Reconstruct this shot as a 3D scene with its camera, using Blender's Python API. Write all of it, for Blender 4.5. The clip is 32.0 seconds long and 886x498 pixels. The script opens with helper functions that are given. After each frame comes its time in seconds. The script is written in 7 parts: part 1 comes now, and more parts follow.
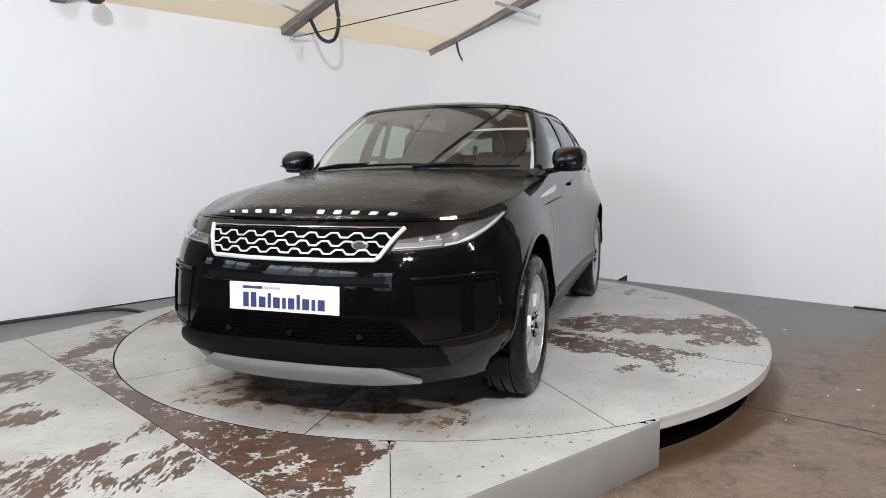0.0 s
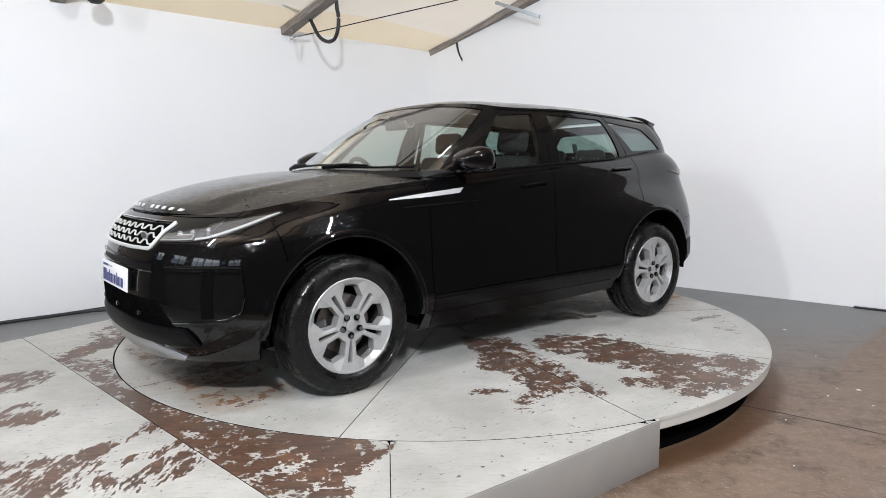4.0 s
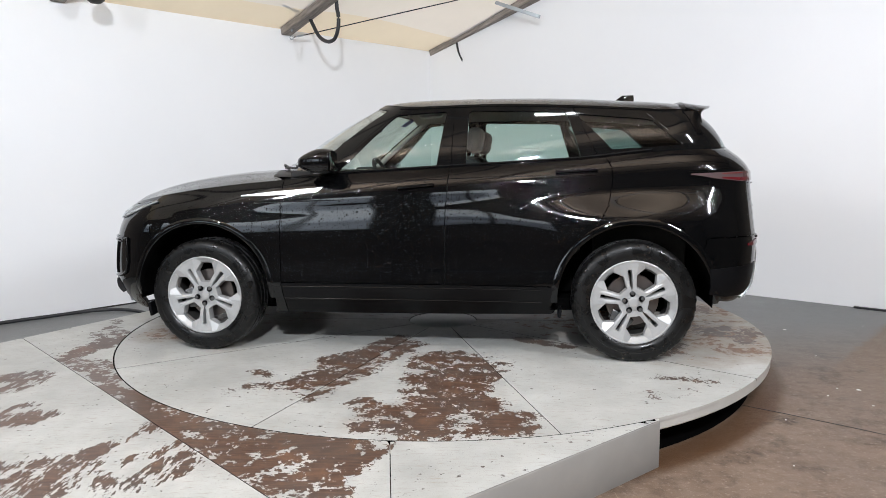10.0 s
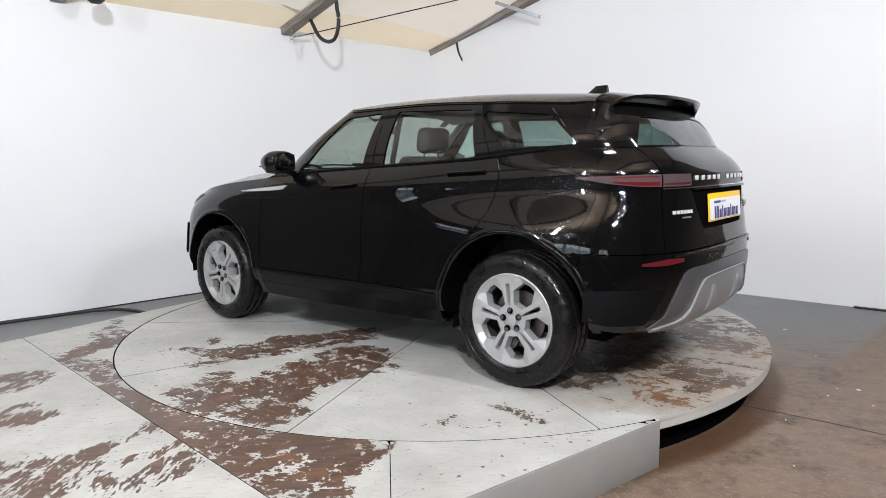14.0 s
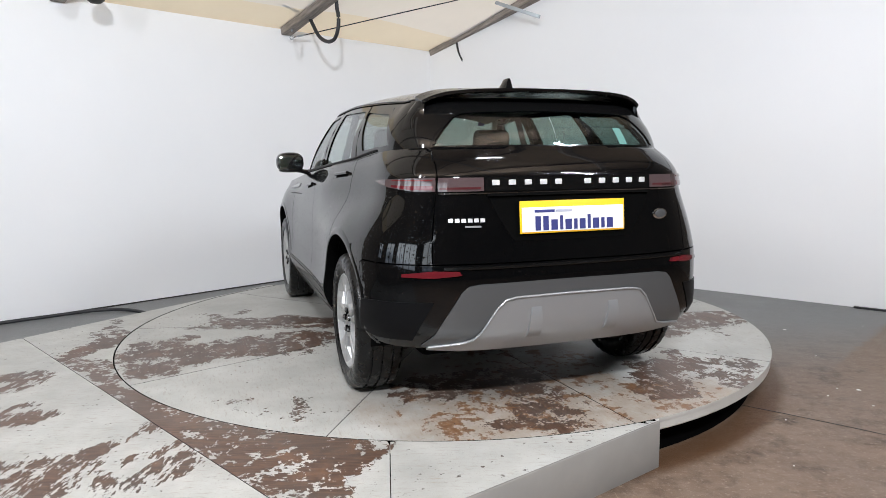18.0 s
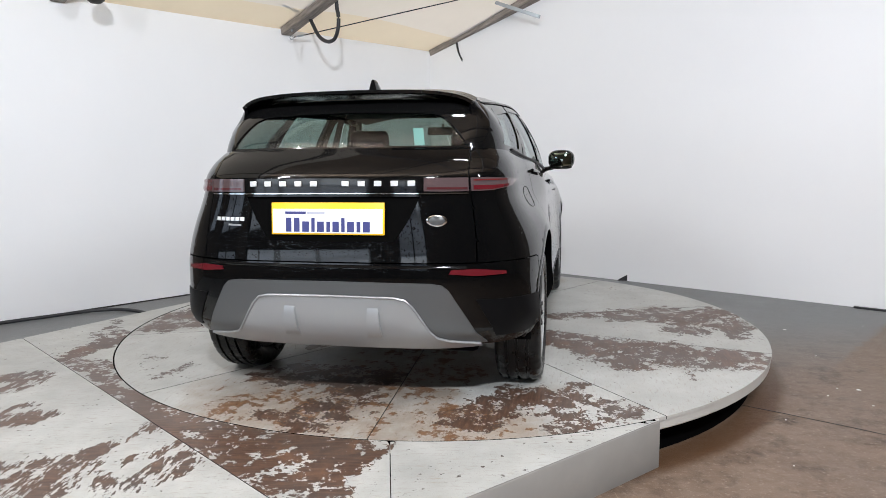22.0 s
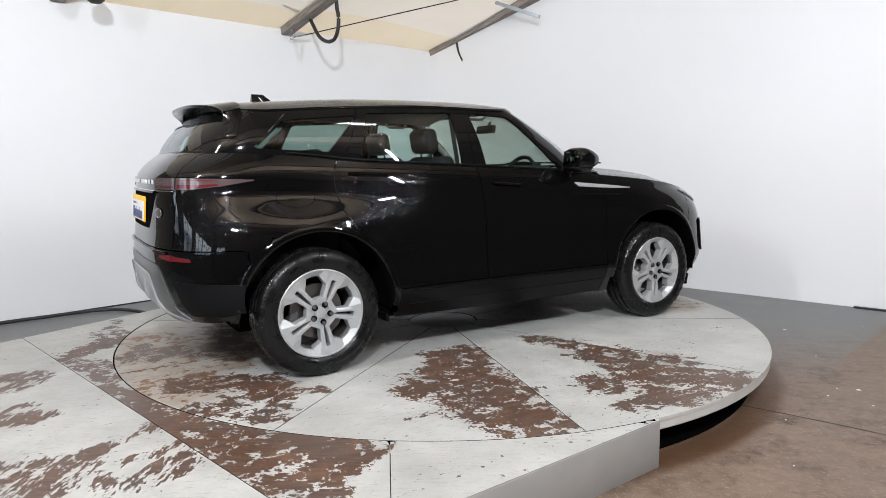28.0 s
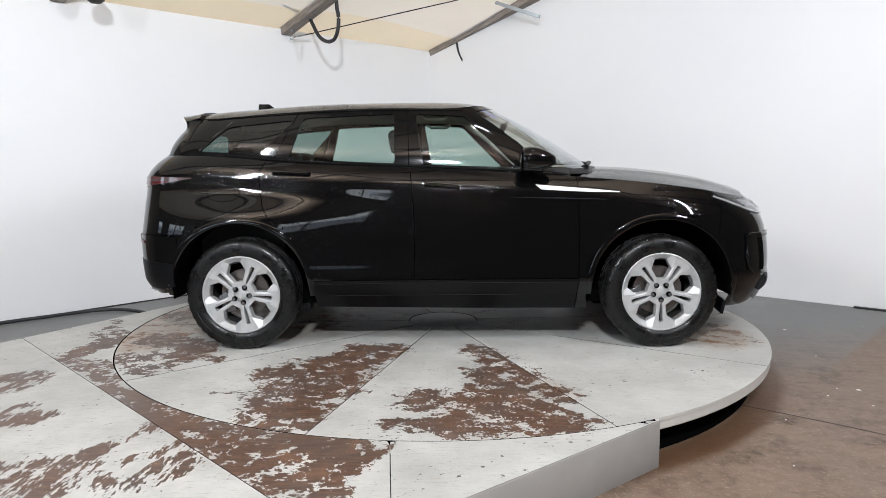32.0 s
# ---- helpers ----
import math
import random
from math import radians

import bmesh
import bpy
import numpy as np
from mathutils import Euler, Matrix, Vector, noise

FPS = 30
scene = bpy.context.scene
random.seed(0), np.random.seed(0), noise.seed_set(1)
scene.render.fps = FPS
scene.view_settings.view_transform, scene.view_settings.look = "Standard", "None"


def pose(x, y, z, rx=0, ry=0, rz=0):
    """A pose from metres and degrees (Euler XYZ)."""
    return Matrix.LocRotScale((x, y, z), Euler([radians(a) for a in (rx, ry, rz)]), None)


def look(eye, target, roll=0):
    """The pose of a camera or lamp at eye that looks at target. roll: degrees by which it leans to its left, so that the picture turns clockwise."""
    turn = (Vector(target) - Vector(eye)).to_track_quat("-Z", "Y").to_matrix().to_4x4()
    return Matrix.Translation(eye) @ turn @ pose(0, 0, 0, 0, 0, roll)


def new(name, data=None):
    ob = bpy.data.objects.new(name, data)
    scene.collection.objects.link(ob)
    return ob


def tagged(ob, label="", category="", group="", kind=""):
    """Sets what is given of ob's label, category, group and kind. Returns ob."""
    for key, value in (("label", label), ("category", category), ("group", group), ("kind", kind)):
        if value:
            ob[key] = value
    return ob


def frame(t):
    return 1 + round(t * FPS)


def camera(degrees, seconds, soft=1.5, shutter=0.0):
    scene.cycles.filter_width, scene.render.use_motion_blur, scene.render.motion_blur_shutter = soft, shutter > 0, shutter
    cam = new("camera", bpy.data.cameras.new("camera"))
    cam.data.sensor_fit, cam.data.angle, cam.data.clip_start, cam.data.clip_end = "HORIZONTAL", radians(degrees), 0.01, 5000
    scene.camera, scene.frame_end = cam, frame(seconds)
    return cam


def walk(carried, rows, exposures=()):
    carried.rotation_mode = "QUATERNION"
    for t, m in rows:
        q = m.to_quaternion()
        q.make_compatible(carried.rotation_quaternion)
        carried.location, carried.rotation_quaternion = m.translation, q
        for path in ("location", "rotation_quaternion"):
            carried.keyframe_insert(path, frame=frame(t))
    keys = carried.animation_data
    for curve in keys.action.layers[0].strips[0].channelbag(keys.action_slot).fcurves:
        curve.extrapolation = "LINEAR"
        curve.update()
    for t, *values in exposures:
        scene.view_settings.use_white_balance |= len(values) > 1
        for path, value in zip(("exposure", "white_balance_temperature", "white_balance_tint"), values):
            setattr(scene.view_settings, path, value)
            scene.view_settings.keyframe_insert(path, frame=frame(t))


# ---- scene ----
# ---------------------------------------------------------------- camera
DECK = 0.225                      # height of the turntable's top above the workshop floor
cam = camera(66.84, 32.0, soft=0.75)
EYE = (0.0, -5.039, 1.189 + DECK)
VIEW = look(EYE, (EYE[0] + 0.001306, EYE[1] + 0.991897, EYE[2] - 0.127038), roll=-0.624)
walk(cam, [(0.0, VIEW), (32.0, VIEW)], exposures=((0.0, -0.14), (2.5, -0.07), (5.0, 0.0), (14.0, 0.0), (17.0, -0.05), (20.0, -0.10), (23.0, -0.09), (26.0, -0.01), (32.0, 0.0)))


def turn_at(t):
    """The turntable's angle in radians at t seconds: nearly even, with the drive easing a little."""
    s = (t - 16.0) / 16.0
    return -1.9239 - 0.13607 * t - 0.0041 * s * s - 0.0209 * s ** 3


# ---------------------------------------------------------------- light
world = bpy.data.worlds.new("world")
scene.world = world
world.use_nodes = True
wn = world.node_tree
sky = wn.nodes.new("ShaderNodeTexSky")
sky.sky_type, sky.sun_disc, sky.sun_elevation, sky.sun_rotation = "NISHITA", False, radians(38), radians(200)
wn.links.new(sky.outputs[0], wn.nodes["Background"].inputs["Color"])
wn.nodes["Background"].inputs["Strength"].default_value = 0.15
sun = bpy.data.lights.new("sun", "SUN")      # on the roof, it only glows through the thin sheets
sun.energy, sun.angle, sun.color = 4.0, radians(0.5), (1.0, 0.95, 0.88)
new("sun", sun).matrix_world = look((4, -9, 12), (4 + math.sin(radians(200)), -9 + math.cos(radians(200)), 12 - math.tan(radians(38))))


def area_lamp(name, m, sx, sy, power, colour=(1, 1, 1)):
    d = bpy.data.lights.new(name, "AREA")
    d.shape, d.size, d.size_y, d.energy, d.color = "RECTANGLE", sx, sy, power, colour
    ob = new(name, d)
    ob.matrix_world = m
    return ob


# ---------------------------------------------------------------- materials
def mat(name, base=(0.5, 0.5, 0.5), rough=0.5, metal=0.0, coat=0.0, **kw):
    m = bpy.data.materials.new(name)
    m.use_nodes = True
    b = m.node_tree.nodes["Principled BSDF"]
    b.inputs["Base Color"].default_value = (*base, 1)
    b.inputs["Roughness"].default_value = rough
    b.inputs["Metallic"].default_value = metal
    b.inputs["Coat Weight"].default_value = coat
    b.inputs["Coat Roughness"].default_value = 0.03
    for k, v in kw.items():
        b.inputs[k.replace("_", " ")].default_value = v
    return m


class Nodes:
    """A short hand for wiring a material."""

    def __init__(self, m):
        self.t = m.node_tree
        self.b = self.t.nodes["Principled BSDF"]

    def add(self, kind, **kw):
        n = self.t.nodes.new(kind)
        for k, v in kw.items():
            if k in n.inputs:
                n.inputs[k].default_value = v
            else:
                setattr(n, k, v)
        return n

    def link(self, a, ao, b, bi):
        self.t.links.new(a.outputs[ao], b.inputs[bi])

    def coords(self, which="Object"):
        return self.add("ShaderNodeTexCoord").outputs[which]

    def noise(self, scale, detail=4, rough=0.55, vec=None, stretch=None):
        n = self.add("ShaderNodeTexNoise")
        n.inputs["Scale"].default_value = scale
        n.inputs["Detail"].default_value = detail
        n.inputs["Roughness"].default_value = rough
        v = vec if vec is not None else self.coords()
        if stretch:
            mp = self.add("ShaderNodeMapping")
            mp.inputs["Scale"].default_value = stretch
            self.t.links.new(v, mp.inputs["Vector"])
            v = mp.outputs["Vector"]
        self.t.links.new(v, n.inputs["Vector"])
        return n.outputs["Fac"]

    def ramp(self, fac, stops):
        r = self.add("ShaderNodeValToRGB")
        els = r.color_ramp.elements
        while len(els) < len(stops):
            els.new(0.5)
        for e, (p, c) in zip(els, stops):
            e.position, e.color = p, (*c, 1) if len(c) == 3 else c
        self.t.links.new(fac, r.inputs["Fac"])
        return r.outputs["Color"]

    def mix(self, fac, a, b, blend="MIX"):
        n = self.add("ShaderNodeMix", data_type="RGBA", blend_type=blend)
        for sock, v in ((n.inputs[0], fac), (n.inputs[6], a), (n.inputs[7], b)):
            if isinstance(v, (int, float)):
                sock.default_value = v
            elif isinstance(v, tuple):
                sock.default_value = (*v, 1)
            else:
                self.t.links.new(v, sock)
        return n.outputs[2]

    def math(self, op, a, b=0.0, clamp=False):
        n = self.add("ShaderNodeMath", operation=op, use_clamp=clamp)
        for sock, v in zip(n.inputs, (a, b)):
            if isinstance(v, (int, float)):
                sock.default_value = v
            else:
                self.t.links.new(v, sock)
        return n.outputs[0]

    def to(self, out, name):
        self.t.links.new(out, self.b.inputs[name])

    def bump(self, height, strength=0.3, dist=0.01):
        n = self.add("ShaderNodeBump")
        n.inputs["Strength"].default_value = strength
        n.inputs["Distance"].default_value = dist
        self.t.links.new(height, n.inputs["Height"])
        self.t.links.new(n.outputs["Normal"], self.b.inputs["Normal"])
        return n


# ---------------------------------------------------------------- mesh tools
def finish(name, bm, material, parent=None, label="", smooth=True, mesh_only=False):
    me = bpy.data.meshes.new(name)
    bm.normal_update()
    bm.to_mesh(me)
    bm.free()
    for m in (material if isinstance(material, (list, tuple)) else [material]):
        me.materials.append(m)
    if smooth:
        me.polygons.foreach_set("use_smooth", [True] * len(me.polygons))
        me.set_sharp_from_angle(angle=radians(38))
    if mesh_only:
        return me
    ob = new(name, me)
    if parent is not None:
        ob.parent = parent
    if label:
        ob["label"] = label
    return ob


def part(name, bm, material, parent, label="", smooth=True):
    return finish(name, bm, material, parent, label, smooth)


def group_base(name, m=None):
    ob = new(name)
    ob.empty_display_size = 0.2
    if m is not None:
        ob.matrix_world = m
    return ob


def bm_box(sx, sy, sz, m=None, bevel=0.0, bm=None, seg=2):
    """A box of that size about its own centre, moved by m, with rounded edges."""
    own = bmesh.new()
    bmesh.ops.create_cube(own, size=1.0, matrix=Matrix.Diagonal((sx, sy, sz, 1)))
    if bevel > 0:
        bmesh.ops.bevel(own, geom=own.edges[:], offset=bevel, segments=seg, affect="EDGES", profile=0.5)
    if m is not None:
        own.transform(m)
    return merge(bm, own)


def merge(bm, own):
    if bm is None:
        return own
    tmp = bpy.data.meshes.new("tmp")
    own.to_mesh(tmp)
    own.free()
    bm.from_mesh(tmp)
    bpy.data.meshes.remove(tmp)
    return bm


def bm_prism(points, z0, z1, m=None, bevel=0.0, bm=None):
    """A plate with that outline (x, y), from z0 to z1."""
    own = bmesh.new()
    lo = [own.verts.new((x, y, z0)) for x, y in points]
    hi = [own.verts.new((x, y, z1)) for x, y in points]
    own.faces.new(list(reversed(lo)))
    own.faces.new(hi)
    n = len(points)
    for i in range(n):
        own.faces.new((lo[i], lo[(i + 1) % n], hi[(i + 1) % n], hi[i]))
    bmesh.ops.recalc_face_normals(own, faces=own.faces[:])
    if bevel > 0:
        bmesh.ops.bevel(own, geom=own.edges[:], offset=bevel, segments=2, affect="EDGES", profile=0.5)
    if m is not None:
        own.transform(m)
    return merge(bm, own)


def bm_lathe(profile, seg=48, m=None, bm=None, closed=False):
    """Turns the profile (r, h) about the z axis."""
    own = bmesh.new()
    rings = []
    for r, h in profile:
        rings.append([own.verts.new((r * math.cos(2 * math.pi * k / seg), r * math.sin(2 * math.pi * k / seg), h)) for k in range(seg)])
    pairs = list(zip(rings, rings[1:]))
    if closed:
        pairs.append((rings[-1], rings[0]))
    for a, b in pairs:
        for k in range(seg):
            own.faces.new((a[k], a[(k + 1) % seg], b[(k + 1) % seg], b[k]))
    bmesh.ops.remove_doubles(own, verts=own.verts[:], dist=1e-6)
    bmesh.ops.recalc_face_normals(own, faces=own.faces[:])
    if m is not None:
        own.transform(m)
    return merge(bm, own)


def bm_tube(path, r, seg=10, bm=None, flat=1.0):
    """A round bar along the path; ends closed. r may be a list."""
    own = bmesh.new()
    path = [Vector(p) for p in path]
    rings = []
    up = Vector((0, 0, 1))
    for i, p in enumerate(path):
        d = (path[min(i + 1, len(path) - 1)] - path[max(i - 1, 0)]).normalized()
        a = d.cross(up)
        if a.length < 0.05:
            a = d.cross(Vector((0, 1, 0)))
        a.normalize()
        b = d.cross(a).normalized()
        rr = r[i] if isinstance(r, (list, tuple)) else r
        rings.append([own.verts.new(p + a * rr * math.cos(2 * math.pi * k / seg) + b * rr * flat * math.sin(2 * math.pi * k / seg)) for k in range(seg)])
    for a, b in zip(rings, rings[1:]):
        for k in range(seg):
            own.faces.new((a[k], a[(k + 1) % seg], b[(k + 1) % seg], b[k]))
    own.faces.new(rings[0])
    own.faces.new(rings[-1])
    bmesh.ops.recalc_face_normals(own, faces=own.faces[:])
    return merge(bm, own)


def curve_at(knots, x):
    """A smooth curve through (x, value) knots in rising x."""
    if x <= knots[0][0]:
        return knots[0][1]
    if x >= knots[-1][0]:
        return knots[-1][1]
    for i in range(len(knots) - 1):
        x0, y0 = knots[i]
        x1, y1 = knots[i + 1]
        if x <= x1:
            h = x1 - x0
            s = (y1 - y0) / h
            sl = (y0 - knots[i - 1][1]) / (x0 - knots[i - 1][0]) if i > 0 else s
            sr = (knots[i + 2][1] - y1) / (knots[i + 2][0] - x1) if i + 2 < len(knots) else s
            m0 = 0.0 if sl * s <= 0 else 2 * sl * s / (sl + s)
            m1 = 0.0 if sr * s <= 0 else 2 * sr * s / (sr + s)
            if i == 0:
                m0 = s
            if i + 2 >= len(knots):
                m1 = s
            t = (x - x0) / h
            return (2 * t ** 3 - 3 * t * t + 1) * y0 + (t ** 3 - 2 * t * t + t) * h * m0 + (3 * t * t - 2 * t ** 3) * y1 + (t ** 3 - t * t) * h * m1
    return knots[-1][1]


def smoothstep(a, b, x):
    t = min(1.0, max(0.0, (x - a) / (b - a)))
    return t * t * (3 - 2 * t)


# white board walls, with faint cloudy dirt
M_wall = mat("white_board", (0.83, 0.83, 0.83), 0.45)
n = Nodes(M_wall)
pos = n.add("ShaderNodeNewGeometry").outputs["Position"]
n.to(n.mix(n.noise(0.7, 5, 0.6, pos), (0.80, 0.80, 0.805), (0.86, 0.86, 0.86)), "Base Color")
n.bump(n.noise(1.3, 3, 0.5, pos), 0.12, 0.05)

# workshop floor: worn brown concrete, with a grey painted border towards the boards
M_floor = mat("concrete_floor", (0.2, 0.17, 0.15), 0.5)
n = Nodes(M_floor)
pos = n.add("ShaderNodeNewGeometry").outputs["Position"]
big = n.noise(0.9, 6, 0.6, pos)
fine = n.noise(14.0, 8, 0.65, pos)
streak = n.noise(5.0, 6, 0.6, pos, (0.6, 3.0, 1.0))
brown = n.mix(n.ramp(big, [(0.3, (0, 0, 0)), (0.7, (1, 1, 1))]), (0.105, 0.066, 0.042), (0.215, 0.150, 0.104))
brown = n.mix(0.28, brown, n.ramp(streak, [(0.35, (0.095, 0.060, 0.042)), (0.5, (0.15, 0.106, 0.082)), (0.66, (0.22, 0.168, 0.135))]))
brown = n.mix(n.ramp(fine, [(0.4, (0, 0, 0)), (0.75, (0.5, 0.5, 0.5))]), brown, (0.25, 0.195, 0.150))
mottle = n.noise(3.4, 10, 0.74, pos)
brown = n.mix(n.ramp(mottle, [(0.36, (0.95, 0.95, 0.95)), (0.49, (0, 0, 0))]), brown, (0.068, 0.042, 0.028))
brown = n.mix(n.ramp(n.noise(46.0, 6, 0.7, pos), [(0.56, (0, 0, 0)), (0.66, (0.75, 0.75, 0.75))]), brown, (0.30, 0.24, 0.19))
sep = n.add("ShaderNodeSeparateXYZ")
n.t.links.new(pos, sep.inputs[0])
# grey paint by the boards: its edge runs straight on one side and wears away towards the room
cut = n.math("SUBTRACT", n.math("SUBTRACT", sep.outputs[0], sep.outputs[1]), 3.17)
cut = n.math("MULTIPLY", n.math("ADD", cut, n.math("MULTIPLY", n.math("SUBTRACT", fine, 0.5), 0.25)), 9.0, clamp=True)
fade = n.math("MULTIPLY", n.math("SUBTRACT", 0.75, n.math("ADD", sep.outputs[1], n.math("MULTIPLY", n.math("SUBTRACT", big, 0.5), 1.6))), 0.62, clamp=True)
side_on = n.math("MULTIPLY", n.math("ADD", sep.outputs[0], 0.3), 2.0, clamp=True)
worn = n.math("MAXIMUM", cut, n.math("MULTIPLY", fade, side_on))
grey = n.mix(fine, (0.150, 0.155, 0.157), (0.205, 0.210, 0.212))
grey = n.mix(n.ramp(big, [(0.45, (0, 0, 0)), (0.8, (0.35, 0.35, 0.35))]), grey, (0.24, 0.22, 0.20))
both = n.mix(worn, grey, brown)
# rust-brown ring on the concrete under the turntable's edge, darkened for its shadow
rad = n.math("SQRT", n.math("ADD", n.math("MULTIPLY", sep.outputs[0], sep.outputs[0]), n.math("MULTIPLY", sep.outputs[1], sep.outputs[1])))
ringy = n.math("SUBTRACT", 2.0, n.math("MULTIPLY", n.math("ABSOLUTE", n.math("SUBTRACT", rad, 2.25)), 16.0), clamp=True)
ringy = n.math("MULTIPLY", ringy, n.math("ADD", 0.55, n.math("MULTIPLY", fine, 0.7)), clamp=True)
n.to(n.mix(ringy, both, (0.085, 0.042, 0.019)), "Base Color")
n.to(n.ramp(big, [(0.3, (0.42,) * 3), (0.7, (0.62,) * 3)]), "Roughness")
speck = n.noise(120.0, 4, 0.7, pos)
n.bump(n.math("ADD", fine, n.math("MULTIPLY", speck, 0.4)), 0.35, 0.01)


def peeling(name, stretch):
    """White deck paint on plywood; where the wear attribute is high it has flaked off to brown wood."""
    m = mat(name, (0.7, 0.7, 0.68), 0.55)
    n = Nodes(m)
    att = n.add("ShaderNodeAttribute", attribute_name="wear").outputs["Fac"]
    co = n.coords()
    flake = n.noise(15.0, 6, 0.55, co, stretch)
    flake2 = n.noise(60.0, 6, 0.6, co, stretch)
    broad = n.noise(6.5, 3, 0.5, co, stretch)
    hide = n.math("ADD", n.math("MULTIPLY", flake, 0.46), n.math("ADD", n.math("MULTIPLY", flake2, 0.26), n.math("MULTIPLY", broad, 0.28)))
    bare = n.math("ADD", n.math("SUBTRACT", att, 0.605), n.math("MULTIPLY", n.math("SUBTRACT", hide, 0.5), n.math("ADD", 2.8, n.math("MULTIPLY", att, 4.2))))
    fleck = n.math("ADD", n.math("SUBTRACT", n.noise(28.0, 5, 0.6, co, (1.0, 1.25, 1.0)), 0.680), n.math("MULTIPLY", n.math("SUBTRACT", n.noise(2.6, 4, 0.6, co), 0.5), 0.30))
    raw = n.math("MAXIMUM", bare, fleck)
    bare = n.math("MULTIPLY", raw, 60.0, clamp=True)
    # dark outline along the broken paint edge, painting in the shadow of its thickness
    rim_shade = n.math("MULTIPLY", n.math("SUBTRACT", 1.0, n.math("MULTIPLY", n.math("ABSOLUTE", n.math("SUBTRACT", raw, 0.03)), 16.0), clamp=True), 0.6)
    grime = n.noise(2.2, 6, 0.6, co)
    scuff = n.noise(40.0, 8, 0.7, co, (0.35, 1.6, 1.0))
    paint = n.mix(n.ramp(grime, [(0.3, (0, 0, 0)), (0.7, (1, 1, 1))]), (0.336, 0.336, 0.312), (0.498, 0.500, 0.472))
    paint = n.mix(n.ramp(scuff, [(0.54, (0, 0, 0)), (0.70, (0.7, 0.7, 0.7))]), paint, (0.30, 0.25, 0.20))
    paint = n.mix(n.ramp(n.noise(190.0, 3, 0.6, co), [(0.60, (0, 0, 0)), (0.72, (0.55, 0.55, 0.55))]), paint, (0.22, 0.19, 0.16))
    # rust-brown water stain where tyres and wet stood, plus painted shade under the car
    stain_shade = n.math("MULTIPLY", n.add("ShaderNodeAttribute", attribute_name="stain_shade").outputs["Fac"], n.math("ADD", 0.12, n.math("MULTIPLY", n.noise(7.0, 9, 0.72, co), 0.85)))
    paint = n.mix(n.ramp(stain_shade, [(0.22, (0, 0, 0)), (0.60, (0.60, 0.60, 0.60))]), paint, (0.235, 0.155, 0.092))
    rust = n.math("MULTIPLY", n.add("ShaderNodeAttribute", attribute_name="stain_shade").outputs["Fac"], n.math("ADD", 0.25, n.math("MULTIPLY", n.noise(2.6, 4, 0.6, co), 0.9)))
    rust = n.math("ADD", rust, n.math("MULTIPLY", n.math("SUBTRACT", n.noise(11.0, 9, 0.72, co, stretch), 0.5), 2.2))
    paint = n.mix(n.ramp(rust, [(0.74, (0, 0, 0)), (0.80, (0.8, 0.8, 0.8)), (1.1, (0.95, 0.95, 0.95))]), paint, n.mix(n.noise(24.0, 4, 0.6, co), (0.060, 0.032, 0.020), (0.27, 0.120, 0.042)))
    spots = n.math("MULTIPLY", stain_shade, n.noise(19.0, 5, 0.6, co))
    paint = n.mix(n.ramp(spots, [(0.36, (0, 0, 0)), (0.46, (0.75, 0.75, 0.75))]), paint, (0.30, 0.145, 0.045))
    grain = n.noise(26.0, 8, 0.7, co, (0.25, 2.2, 1.0))
    tone = n.noise(3.0, 4, 0.6, co)
    wood = n.ramp(grain, [(0.25, (0.052, 0.030, 0.022)), (0.5, (0.098, 0.055, 0.037)), (0.75, (0.172, 0.098, 0.062))])
    wood = n.mix(n.ramp(tone, [(0.42, (0, 0, 0)), (0.62, (0.6, 0.6, 0.6))]), wood, (0.080, 0.068, 0.060))
    wood = n.mix(n.ramp(n.noise(6.0, 5, 0.6, co), [(0.54, (0, 0, 0)), (0.68, (0.5, 0.5, 0.5))]), wood, (0.19, 0.092, 0.048))
    n.to(n.mix(rim_shade, n.mix(bare, paint, wood), (0.035, 0.025, 0.019)), "Base Color")
    n.to(n.math("ADD", n.math("MULTIPLY", bare, -0.08), n.math("ADD", 0.38, n.math("MULTIPLY", grime, 0.25))), "Roughness")
    high = n.math("ADD", n.math("MULTIPLY", bare, -0.6), n.math("MULTIPLY", grain, 0.25))
    n.bump(high, 0.5, 0.004)
    return m


M_deck = peeling("peeling_deck_paint", (1.0, 1.0, 1.0))
M_ramp = peeling("peeling_ramp_paint", (1.7, 0.55, 1.0))
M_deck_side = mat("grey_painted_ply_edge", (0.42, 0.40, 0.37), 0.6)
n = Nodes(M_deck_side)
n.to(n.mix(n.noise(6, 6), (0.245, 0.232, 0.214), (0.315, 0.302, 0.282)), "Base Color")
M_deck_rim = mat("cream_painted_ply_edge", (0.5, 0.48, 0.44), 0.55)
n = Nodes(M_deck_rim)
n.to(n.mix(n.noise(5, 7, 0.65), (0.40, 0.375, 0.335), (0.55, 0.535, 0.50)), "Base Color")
# Also the near-black of deck gap sides and of the wall-foot shadow strip.
M_dark = mat("dark_steel", (0.03, 0.028, 0.026), 0.6)


